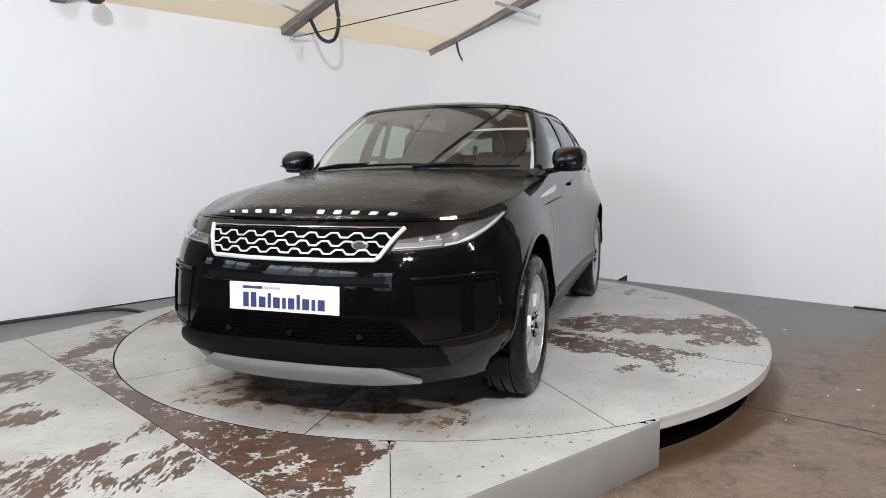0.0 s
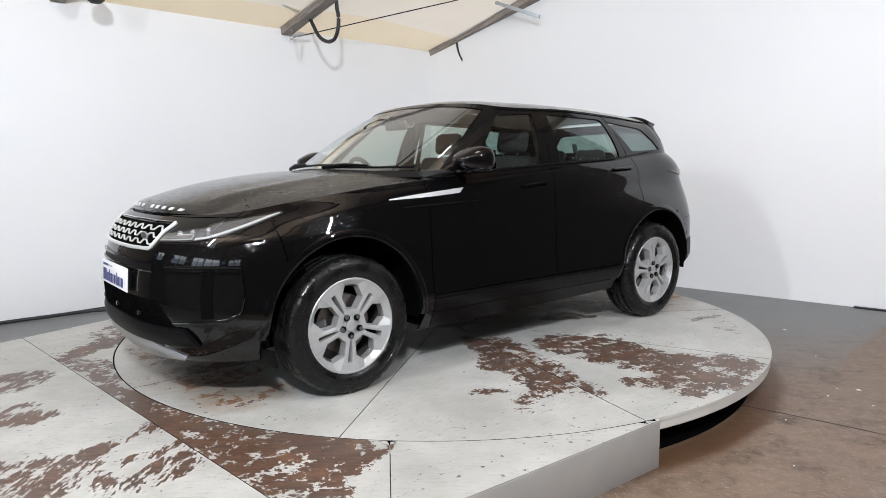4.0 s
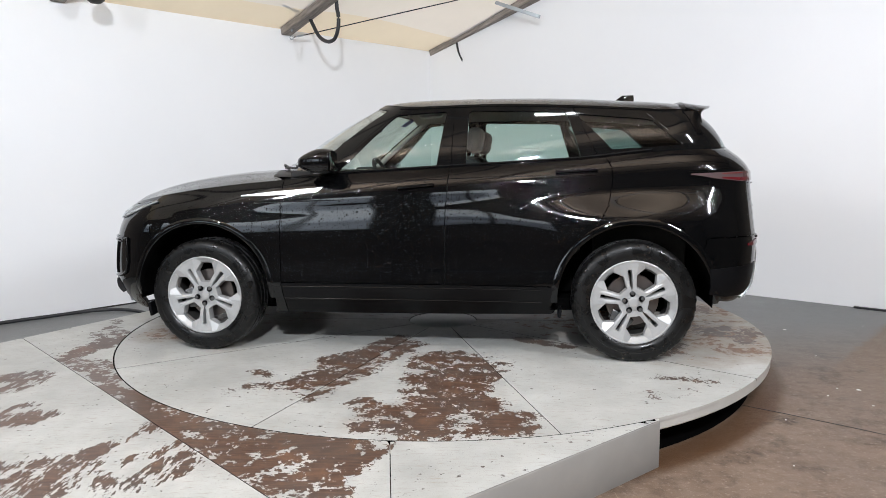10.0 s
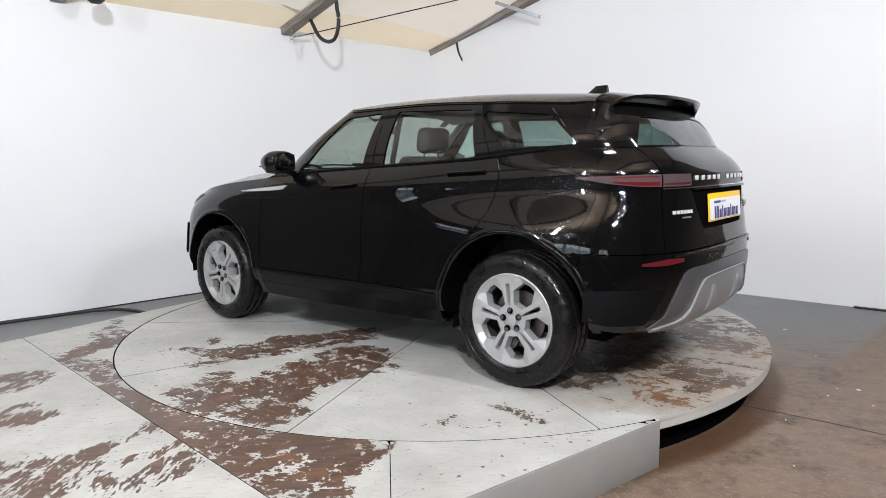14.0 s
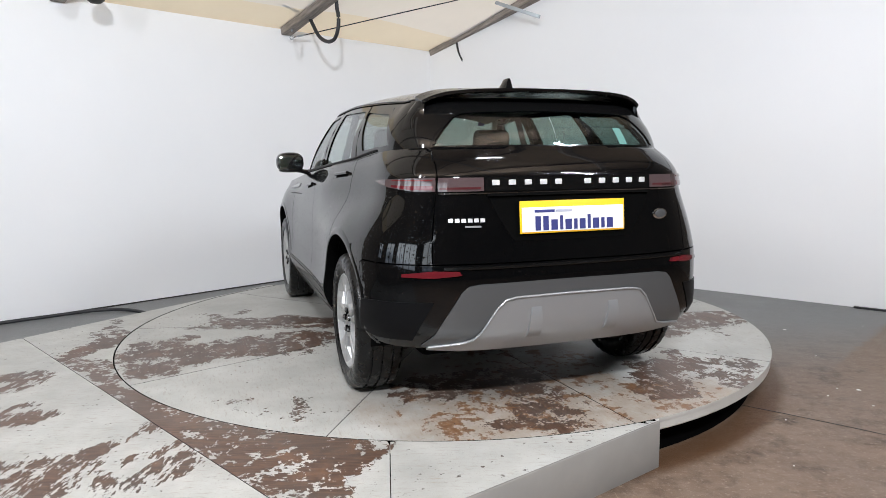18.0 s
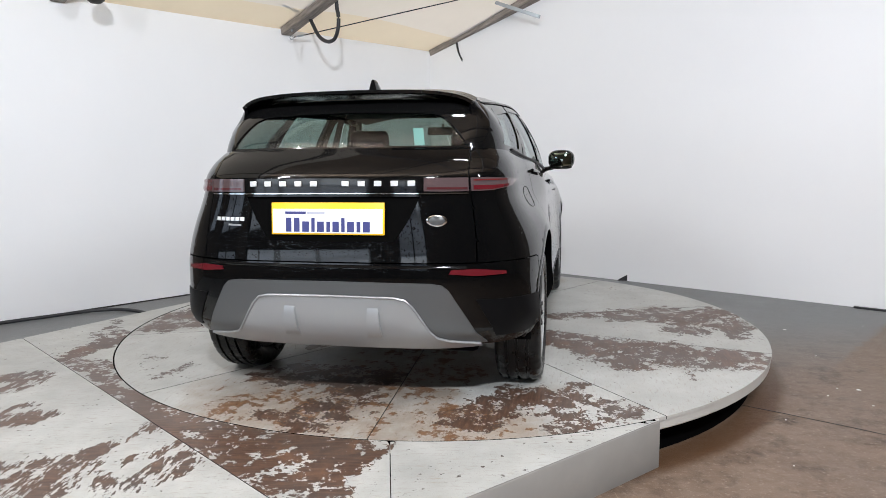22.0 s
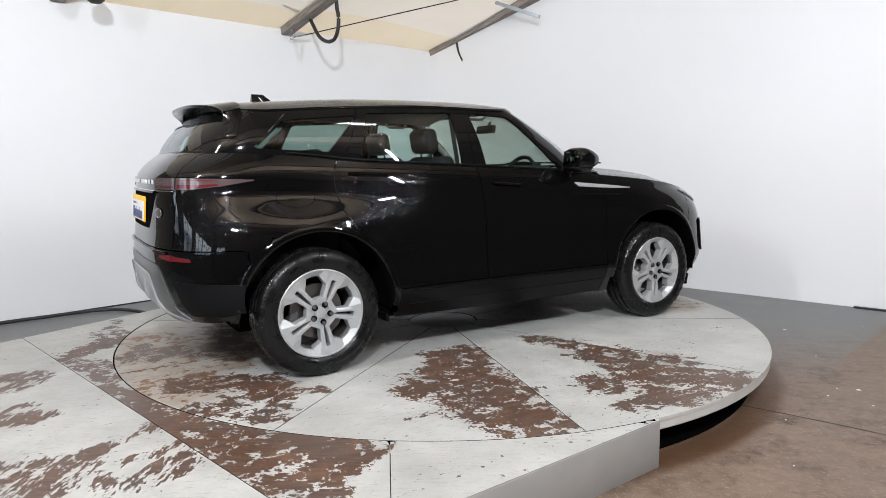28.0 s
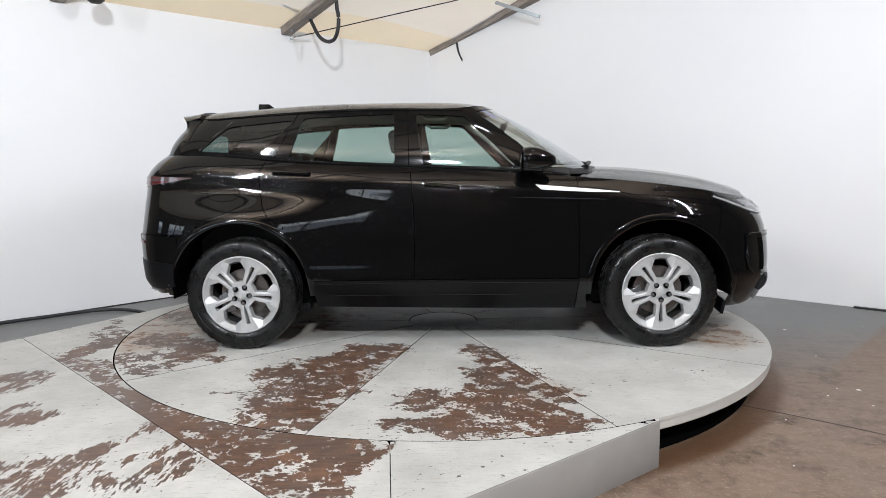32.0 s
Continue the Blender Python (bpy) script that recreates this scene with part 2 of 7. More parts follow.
def thin_sheet(name, low, high, through_colour):
    """Roof sheet so thin that some daylight comes through it."""
    m = mat(name, high, 0.6)
    n = Nodes(m)
    pos = n.add("ShaderNodeNewGeometry").outputs["Position"]
    cloud = n.noise(0.8, 5, 0.6, pos)
    n.to(n.mix(cloud, low, high), "Base Color")
    n.bump(n.noise(1.6, 4, 0.5, pos), 0.35, 0.06)
    thin = n.add("ShaderNodeBsdfTranslucent")
    n.t.links.new(n.mix(n.noise(2.3, 5, 0.6, pos), tuple(c * 0.85 for c in through_colour), through_colour), thin.inputs["Color"])
    blend = n.add("ShaderNodeMixShader")
    blend.inputs[0].default_value = 0.5
    n.t.links.new(n.b.outputs[0], blend.inputs[1])
    n.t.links.new(thin.outputs[0], blend.inputs[2])
    n.t.links.new(blend.outputs[0], n.t.nodes["Material Output"].inputs["Surface"])
    return m


M_sheet = thin_sheet("cream_roof_sheet", (0.86, 0.72, 0.52), (0.92, 0.80, 0.63), (0.92, 0.77, 0.54))
M_sheet_pale = thin_sheet("pale_roof_sheet", (0.88, 0.78, 0.66), (0.93, 0.86, 0.77), (0.92, 0.82, 0.68))
M_beam = mat("weathered_timber", (0.22, 0.18, 0.15), 0.7)
n = Nodes(M_beam)
n.to(n.ramp(n.noise(5, 8, 0.65, None, (1, 8, 8)), [(0.3, (0.14, 0.115, 0.097)), (0.7, (0.40, 0.35, 0.31))]), "Base Color")
M_galv = mat("galvanised_steel", (0.42, 0.45, 0.47), 0.5, 0.7)
M_cable = mat("black_cable_rubber", (0.02, 0.02, 0.022), 0.5)
M_back = mat("dark_workshop_wall", (0.10, 0.085, 0.07), 0.8)
n = Nodes(M_back)
pos = n.add("ShaderNodeNewGeometry").outputs["Position"]
n.to(n.mix(n.noise(0.6, 6, 0.6, pos), (0.06, 0.052, 0.045), (0.16, 0.13, 0.105)), "Base Color")
M_roof_brown = mat("brown_workshop_roof", (0.25, 0.19, 0.14), 0.8)
n = Nodes(M_roof_brown)
pos = n.add("ShaderNodeNewGeometry").outputs["Position"]
n.to(n.mix(n.noise(0.5, 6, 0.6, pos), (0.30, 0.215, 0.15), (0.46, 0.35, 0.25)), "Base Color")


def glow(name, colour, strength):
    m = bpy.data.materials.new(name)
    m.use_nodes = True
    b = m.node_tree.nodes["Principled BSDF"]
    b.inputs["Base Color"].default_value = (*colour, 1)
    b.inputs["Emission Color"].default_value = (*colour, 1)
    b.inputs["Emission Strength"].default_value = strength
    return m


M_tube = glow("lit_diffuser", (1.0, 0.97, 0.93), 14.0)
# the yard outside: white sky over dark sheds, parked cars and wet tarmac
M_daypane = glow("daylit_pane", (0.80, 0.90, 1.0), 1.0)
n = Nodes(M_daypane)
co = n.coords("Object")
sep = n.add("ShaderNodeSeparateXYZ")
n.t.links.new(co, sep.inputs[0])
lift = n.math("ADD", n.math("ADD", sep.outputs[2], 0.53), n.math("MULTIPLY", n.math("SUBTRACT", n.noise(3.5, 5, 0.7, co, (1.0, 1.0, 2.5)), 0.5), 0.5))
yard = n.ramp(lift, [(0.08, (0.10, 0.12, 0.16)), (0.30, (0.30, 0.36, 0.46)), (0.42, (0.03, 0.035, 0.05)), (0.55, (0.16, 0.20, 0.27)), (0.62, (0.75, 0.86, 1.0)), (0.80, (0.85, 0.93, 1.0))])
n.to(yard, "Emission Color")
n.b.inputs["Emission Strength"].default_value = 3.8

M_white_chip = mat("white_paint_chip", (0.7, 0.69, 0.66), 0.6)
# car paint: black, clear-coated, beaded with fine rain
def wet_paint(name, base, drops, mist=0.0, ior=1.38, relief=0.006, cells=((62.0, 0.62), (125.0, 0.85))):
    m = mat(name, base, 0.035, 0.0, 0.0, IOR=ior)
    n = Nodes(m)
    co = n.coords()
    # drops of many sizes: each cell holds one bead, or none
    total = None
    for scale, share in cells:
        v = n.add("ShaderNodeTexVoronoi", feature="F1")
        v.inputs["Scale"].default_value = scale
        v.inputs["Randomness"].default_value = 1.0
        n.t.links.new(co, v.inputs["Vector"])
        pick = n.add("ShaderNodeSeparateXYZ")
        n.t.links.new(v.outputs["Color"], pick.inputs[0])
        size = n.math("MULTIPLY", n.math("SUBTRACT", pick.outputs[0], 1.0 - share), 0.42 / share, clamp=True)
        bead = n.math("SUBTRACT", size, v.outputs["Distance"], clamp=True)
        bead = n.math("MULTIPLY", bead, 62.0 / scale)
        total = bead if total is None else n.math("MAXIMUM", total, bead)
    if mist:
        total = n.math("ADD", total, n.math("MULTIPLY", n.noise(240.0, 3, 0.6, co), mist))
    n.bump(total, drops, relief)
    return m


M_paint = wet_paint("black_car_paint", (0.0020, 0.0021, 0.0023), 0.22, 0.0, 1.46)
M_paint_side = wet_paint("black_car_paint_misted", (0.0020, 0.0021, 0.0023), 0.28, 0.003, 1.46)
M_paint_wet = wet_paint("black_car_paint_with_rain", (0.0020, 0.0021, 0.0023), 1.0, 0.03, 1.48, 0.022, ((36.0, 0.60), (80.0, 0.85)))
M_clad = mat("black_gloss_trim", (0.004, 0.004, 0.004), 0.07, Specular_IOR_Level=0.33)
M_plastic = mat("black_textured_plastic", (0.0035, 0.0035, 0.004), 0.42, Specular_IOR_Level=0.12)
n = Nodes(M_plastic)
n.bump(n.noise(220, 2), 0.25, 0.001)
M_sill = mat("black_sill_plastic", (0.003, 0.003, 0.0032), 0.24, Specular_IOR_Level=0.16)
M_under = mat("dark_underbody_and_gap_shade", (0.0025, 0.0025, 0.0025), 0.9, Specular_IOR_Level=0.02)
M_tyre = mat("tyre_rubber", (0.010, 0.010, 0.010), 0.5, Specular_IOR_Level=0.28)
n = Nodes(M_tyre)
n.to(n.mix(n.noise(9, 5), (0.003, 0.003, 0.003), (0.008, 0.0078, 0.0075)), "Base Color")
n.to(n.ramp(n.noise(14, 4), [(0.35, (0.16,) * 3), (0.65, (0.50,) * 3)]), "Roughness")
M_alloy = mat("silver_alloy", (0.52, 0.52, 0.515), 0.40, 0.4, 0.1)
n = Nodes(M_alloy)
n.to(n.mix(n.noise(30, 5), (0.37, 0.37, 0.365), (0.46, 0.46, 0.455)), "Base Color")
# Barrel alloy coloured darker than the face, for the shade inside the wheel.
M_alloy_in = mat("shaded_alloy_barrel", (0.10, 0.095, 0.09), 0.42, 0.5)
M_disc = mat("brake_disc_steel", (0.16, 0.14, 0.13), 0.38, 0.9)
M_chrome = mat("bright_chrome", (0.82, 0.82, 0.83), 0.10, 1.0)
M_mirror = mat("tinted_mirror_glass", (0.17, 0.19, 0.19), 0.02, 1.0)
M_letter = mat("satin_silver_letter", (0.80, 0.80, 0.79), 0.30, 0.4)
M_silver = mat("satin_silver_paint", (0.35, 0.355, 0.36), 0.36, 0.55, 0.2)
M_silver_bright = mat("satin_silver_blade", (0.60, 0.60, 0.60), 0.32, 0.6)
M_silver_dark = mat("dark_silver_paint", (0.115, 0.118, 0.12), 0.36, 0.5, 0.2)
M_red = mat("red_lamp_lens", (0.10, 0.009, 0.013), 0.08, 0, 0.5)
M_red_dark = mat("smoked_red_lens", (0.070, 0.018, 0.020), 0.08, 0, 0.5)
M_red_mid = mat("dull_red_lens", (0.13, 0.017, 0.018), 0.08, 0, 0.5)
M_smoke = mat("smoked_lamp_lens", (0.075, 0.052, 0.053), 0.08, 0, 0.5)
M_lamp = mat("lamp_reflector", (0.62, 0.63, 0.64), 0.16, 0.8)
M_lamp_dark = mat("lamp_housing", (0.13, 0.13, 0.13), 0.25, 0.6)
M_white = mat("white_plate", (0.83, 0.83, 0.84), 0.35)
M_yellow = mat("yellow_plate", (0.88, 0.52, 0.01), 0.4)
M_navy = mat("navy_print", (0.035, 0.04, 0.16), 0.45)
M_greyprint = mat("grey_print", (0.42, 0.43, 0.50), 0.45)
M_seat = mat("dark_seat_cloth", (0.014, 0.0135, 0.013), 0.8)
n = Nodes(M_seat)
n.bump(n.noise(180, 3), 0.3, 0.002)
M_trim_in = mat("pale_interior_trim", (0.58, 0.54, 0.48), 0.8)
M_green = mat("pale_green_sticker", (0.42, 0.66, 0.62), 0.5)
M_blue = mat("blue_sticker", (0.06, 0.08, 0.35), 0.4)


def glass_material(name, tint, rain=0.0, sheen=0.06):
    """Thin window glass: see-through with a mirror sheen, beaded with rain where asked."""
    m = bpy.data.materials.new(name)
    m.use_nodes = True
    t = m.node_tree
    for q in list(t.nodes):
        t.nodes.remove(q)
    out = t.nodes.new("ShaderNodeOutputMaterial")
    clear = t.nodes.new("ShaderNodeBsdfTransparent")
    clear.inputs["Color"].default_value = (*tint, 1)
    gloss = t.nodes.new("ShaderNodeBsdfGlossy")
    gloss.inputs["Roughness"].default_value = 0.02
    gloss.inputs["Color"].default_value = (0.95, 0.97, 1.0, 1)
    lw = t.nodes.new("ShaderNodeLayerWeight")
    lw.inputs["Blend"].default_value = 0.5
    pw = t.nodes.new("ShaderNodeMath")
    pw.operation = "POWER"
    pw.inputs[1].default_value = 3.0
    t.links.new(lw.outputs["Facing"], pw.inputs[0])
    fr = t.nodes.new("ShaderNodeMath")
    fr.operation = "MULTIPLY_ADD"
    fr.inputs[1].default_value, fr.inputs[2].default_value = 0.65, sheen
    t.links.new(pw.outputs[0], fr.inputs[0])
    mixer = t.nodes.new("ShaderNodeMixShader")
    t.links.new(fr.outputs[0], mixer.inputs[0])
    t.links.new(clear.outputs[0], mixer.inputs[1])
    t.links.new(gloss.outputs[0], mixer.inputs[2])
    if rain > 0:
        co = t.nodes.new("ShaderNodeTexCoord")
        vo = t.nodes.new("ShaderNodeTexVoronoi")
        vo.inputs["Scale"].default_value = 85
        t.links.new(co.outputs["Object"], vo.inputs["Vector"])
        pick = t.nodes.new("ShaderNodeSeparateXYZ")
        t.links.new(vo.outputs["Color"], pick.inputs[0])
        size = t.nodes.new("ShaderNodeMath")
        size.operation = "MULTIPLY_ADD"
        size.inputs[1].default_value, size.inputs[2].default_value = 0.9, -0.45
        t.links.new(pick.outputs[0], size.inputs[0])
        mu = t.nodes.new("ShaderNodeMath")
        mu.operation, mu.use_clamp = "SUBTRACT", True
        t.links.new(size.outputs[0], mu.inputs[0])
        t.links.new(vo.outputs["Distance"], mu.inputs[1])
        bp = t.nodes.new("ShaderNodeBump")
        bp.inputs["Strength"].default_value = rain
        bp.inputs["Distance"].default_value = 0.005
        t.links.new(mu.outputs[0], bp.inputs["Height"])
        t.links.new(bp.outputs["Normal"], gloss.inputs["Normal"])
        t.links.new(bp.outputs["Normal"], lw.inputs["Normal"])
        wet = t.nodes.new("ShaderNodeMath")      # beads mirror more than they let through
        wet.operation, wet.use_clamp = "MULTIPLY", True
        wet.inputs[1].default_value = 3.0
        t.links.new(mu.outputs[0], wet.inputs[0])
        add = t.nodes.new("ShaderNodeMath")
        add.operation = "MULTIPLY_ADD"
        add.inputs[1].default_value = rain * 0.45
        t.links.new(wet.outputs[0], add.inputs[0])
        t.links.new(fr.outputs[0], add.inputs[2])
        t.links.new(add.outputs[0], mixer.inputs[0])
    t.links.new(mixer.outputs[0], out.inputs["Surface"])
    return m


M_glass = glass_material("window_glass", (0.62, 0.74, 0.70), 0.6)
M_glass_dark = glass_material("privacy_glass", (0.31, 0.41, 0.385), 0.6)
M_screen = glass_material("windscreen_glass", (0.78, 0.82, 0.77), 0.25, 0.20)
M_lens = glass_material("clear_lamp_lens", (0.92, 0.93, 0.94), 0.0)

M_drl = mat("light_strip_acrylic", (0.40, 0.40, 0.39), 0.25)
M_turn = mat("turn_lamp_reflector", (0.20, 0.19, 0.18), 0.2, 0.4)
# ---------------------------------------------------------------- the studio bay
CORNER = Vector((-0.065, 4.97, 0.0))
LEFT, RIGHT = Vector((-0.7071, -0.7071, 0)), Vector((0.750, -0.661, 0)).normalized()
INL, INR = Vector((0.7071, -0.7071, 0)), Vector((-0.661, -0.750, 0)).normalized()
EAVES, PITCH = 3.005, 0.255


def slab(a, along, inward, length, heights, thick):
    """A board wall from a along a way, its inner face on the line; heights at both ends."""
    b = a + along * length
    bm = bmesh.new()
    vs = []
    for p, h in ((a, heights[0]), (b, heights[1])):
        for q in (p, p - inward * thick):
            vs += [bm.verts.new((q.x, q.y, 0)), bm.verts.new((q.x, q.y, h))]
    a0, a1, c0, c1, b0, b1, d0, d1 = vs
    for f in ((a0, b0, b1, a1), (d0, c0, c1, d1), (a1, b1, d1, c1), (a0, a1, c1, c0), (b0, d0, d1, b1), (a0, c0, d0, b0)):
        bm.faces.new(f)
    bmesh.ops.recalc_face_normals(bm, faces=bm.faces[:])
    return bm


def roof_z(p):
    return EAVES + PITCH * max(0.0, (p - CORNER).dot(INL))


floor_bm = bmesh.new()
for x, y in ((-16, -16), (16, -16), (16, 12), (-16, 12)):
    floor_bm.verts.new((x, y, 0))
floor_bm.faces.new(floor_bm.verts[:])
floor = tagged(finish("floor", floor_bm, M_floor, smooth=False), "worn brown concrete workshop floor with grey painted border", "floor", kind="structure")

BOARD_L, BOARD_R = 6.2, 6.4        # where the white boards stop and the bare workshop wall goes on
tagged(finish("wall_west", slab(CORNER, LEFT, INL, BOARD_L, (EAVES, EAVES), 0.12), M_wall, smooth=False), "plain white painted board wall", "wall", kind="structure")
tagged(finish("wall_west_bare", slab(CORNER + LEFT * BOARD_L, LEFT, INL, 9.0 - BOARD_L, (EAVES, EAVES), 0.12), M_back, smooth=False), "dim brown workshop wall beyond the white boards", "wall", kind="structure")
tagged(finish("wall_north", slab(CORNER + LEFT * 0.12, RIGHT, INR, BOARD_R, (EAVES, roof_z(CORNER + RIGHT * BOARD_R)), 0.12), M_wall, smooth=False), "white painted board wall rising to the roof slope", "wall", kind="structure")
tagged(finish("wall_north_bare", slab(CORNER + LEFT * 0.12 + RIGHT * BOARD_R, RIGHT, INR, 11.0 - BOARD_R, (roof_z(CORNER + RIGHT * BOARD_R), roof_z(CORNER + RIGHT * 11.0)), 0.12), M_back, smooth=False), "dim brown workshop wall beyond the white boards", "wall", kind="structure")

# the pitched roof lining: cream sheets between timber rafters
RISE = (INL + Vector((0, 0, PITCH))).normalized()
sheets = bmesh.new()
ROOF_LEN, ROOF_RUN = 12.0, 10.5
rows, cols = 42, 28
grid = []
for i in range(rows + 1):
    line = []
    for j in range(cols + 1):
        u, v = -0.25 + (ROOF_RUN + 0.25) * i / rows, -0.6 + ROOF_LEN * j / cols
        p = CORNER + LEFT * v + INL * u
        sag = 0.035 * math.sin(u * 2.1 + 0.6 * math.sin(v)) * math.cos(v * 1.9)
        if u < 0.30:
            sag = 0
        line.append(sheets.verts.new((p.x, p.y, EAVES + PITCH * max(u, 0.0) + 0.012 - sag)))
    grid.append(line)
for i in range(rows):
    for j in range(cols):
        f = sheets.faces.new((grid[i][j], grid[i + 1][j], grid[i + 1][j + 1], grid[i][j + 1]))
        f.material_index = 0 if i < 3 else 2 if i * ROOF_RUN / rows < 3.6 else 1
ceiling = tagged(finish("ceiling", sheets, [M_sheet, M_roof_brown, M_sheet_pale]), "cream sagging roof sheets over brown boarding", "ceiling", kind="structure")


def rafter(v, w=0.13, d=0.10, run=10.0):
    start = CORNER + LEFT * v + Vector((0, 0, EAVES - 0.02))
    x = RISE
    y = LEFT
    z = x.cross(y) * -1
    z = Vector((0, 0, 1)) - x * x.z
    z.normalize()
    m = Matrix((Vector((*x, 0)), Vector((*y, 0)), Vector((*z, 0)), Vector((0, 0, 0, 1)))).transposed()
    mid = start + x * (run / 2)
    m.translation = mid
    ob = finish("rafter", bm_box(run, w, d, None, 0.006), M_beam)
    ob.matrix_world = m
    bolt = bm_lathe([(0, 0.012), (0.012, 0.012), (0.014, 0), (0.014, -0.004)], 10, pose(-run / 2 + 0.16, 0.02, -d / 2 - 0.004, 180))
    part("bolt", bolt, M_galv, ob, "grey steel bolt head")
    return tagged(ob, "weathered brown timber rafter under the roof sheets", "rafter", "roof rafters")


for v in (0.06, 2.50, 4.95, 7.4):
    rafter(v)

# workshop shell behind the camera, closed and dim
P0, P1 = CORNER + LEFT * 9.0, CORNER + RIGHT * 11.0
Q0, Q1 = P0 + Vector((3.5, -6.5, 0)), P1 + Vector((-2.5, -6.5, 0))
tagged(finish("wall_south", slab(Q0, (Q1 - Q0).normalized(), Vector((0, 1, 0)), (Q1 - Q0).length, (6.6, 6.6), 0.15), M_back, smooth=False), "dim brown workshop wall", "wall", kind="structure")
d = (Q0 - P0)
tagged(finish("wall_southwest", slab(P0, d.normalized(), Vector((0.88, 0.47, 0)), d.length, (6.6, 6.6), 0.15), M_back, smooth=False), "dim brown workshop wall", "wall", kind="structure")
d = (Q1 - P1)
tagged(finish("wall_southeast", slab(P1, d.normalized(), Vector((-0.93, 0.36, 0)), d.length, (6.6, 6.6), 0.15), M_back, smooth=False), "dim brown workshop wall", "wall", kind="structure")
roof2 = bmesh.new()
top_line = CORNER + INL * (ROOF_RUN - 0.4)
for p in (top_line - LEFT * 6, top_line + LEFT * 14, top_line + LEFT * 14 + INL * 12, top_line - LEFT * 6 + INL * 12):
    roof2.verts.new((p.x, p.y, EAVES + PITCH * (ROOF_RUN - 0.4) + 0.02))
roof2.faces.new(roof2.verts[:])
tagged(finish("ceiling_high", roof2, M_roof_brown, smooth=False), "brown boarded workshop roof", "ceiling", kind="structure")


# ---------------------------------------------------------------- turntable and platform
def wear_at(caps, x, y):
    """How far the paint has gone at a place: the nearest worn streak decides."""
    best = 0.0
    for ax, ay, bx, by, w, d in caps:
        ux, uy = bx - ax, by - ay
        k = max(0.0, min(1.0, ((x - ax) * ux + (y - ay) * uy) / (ux * ux + uy * uy + 1e-9)))
        r = math.hypot(x - ax - k * ux, y - ay - k * uy)
        best = max(best, d * (1.0 - smoothstep(0.45 * w, 1.6 * w, r)))
    return best


WEAR_A = [(-2.03, -0.56, -1.6, -0.78, 0.1, 0.9), (-1.96, -0.46, -1.52, -0.83, 0.1, 0.9), (-1.7, -0.56, -1.66, -0.99, 0.08, 0.95), (-1.9, -1.07, -1.52, -0.69, 0.12, 0.7), (-1.83, -0.72, -1.77, -1.26, 0.06, 0.7), (-1.99, -0.94, -1.72, -1.28, 0.1, 0.7), (-1.52, -0.83, -1.69, -1.29, 0.1, 0.7), (-1.55, -0.92, -1.37, -1.03, 0.07, 0.8), (-1.22, -1.6, -0.96, -1.68, 0.06, 0.5), (-0.3, -0.83, -0.94, -1.31, 0.14, 1), (-0.79, -1.2, -0.8, -1.93, 0.18, 0.9), (-0.29, -0.85, -0.7, -1.31, 0.14, 1), (-0.53, -1.11, -0.69, -1.77, 0.22, 1), (-0.5, -0.83, -0.69, -2.04, 0.16, 1)]
WEAR_B = [(-0.59, -1.54, -0.66, -2.04, 0.12, 1), (-0.42, -1.64, -0.78, -2.01, 0.1, 0.8), (-0.21, -2.08, 0.23, -2.15, 0.08, 0.85), (0.3, -1.26, 0.07, -2.17, 0.1, 0.85), (-0.03, -1.79, 0.45, -2.1, 0.2, 0.8), (0.18, -1.29, 0.33, -1.53, 0.08, 0.9), (0.31, -1.7, 0.6, -2.08, 0.16, 0.95), (0.25, -0.86, 0.66, -1.71, 0.14, 0.9), (1.39, -1.13, 1.54, -1.35, 0.03, 0.4), (2.09, -0.72, 1.98, -0.36, 0.05, 0.5), (1.65, 0.12, 1.95, 0.01, 0.08, 0.8), (1.87, 0.75, 1.93, 0.79, 0.04, 0.6), (0.90, 1.40, 0.80, 1.44, 0.06, 0.7), (0.82, 1.62, 0.62, 1.62, 0.07, 0.6)]
WEAR_C = [(0.94, 1.76, 0.76, 1.72, 0.05, 0.5), (0.56, 1.14, 0.2, 0.68, 0.06, 0.9), (0.64, 1.63, 0.52, 1.27, 0.06, 0.8), (0.49, 1.09, 0.3, 1.31, 0.12, 1), (0.22, 0.64, 0.48, 1.55, 0.12, 1), (0.13, 0.73, 0.5, 1.74, 0.13, 0.85), (0.14, 1.86, -0.2, 2.18, 0.1, 0.8), (0.07, 1.86, -0.3, 2.2, 0.08, 0.7), (-0.21, 2.12, -0.08, 1.08, 0.14, 0.85), (0.05, 2.12, -0.49, 2.12, 0.1, 0.8), (0.04, 1.98, -0.5, 1.81, 0.1, 0.75), (-0.22, 1.33, -0.22, 2.21, 0.16, 0.95), (-0.13, 0.99, -0.33, 1.11, 0.13, 1), (-0.26, 1.71, -0.45, 1.14, 0.16, 1)]
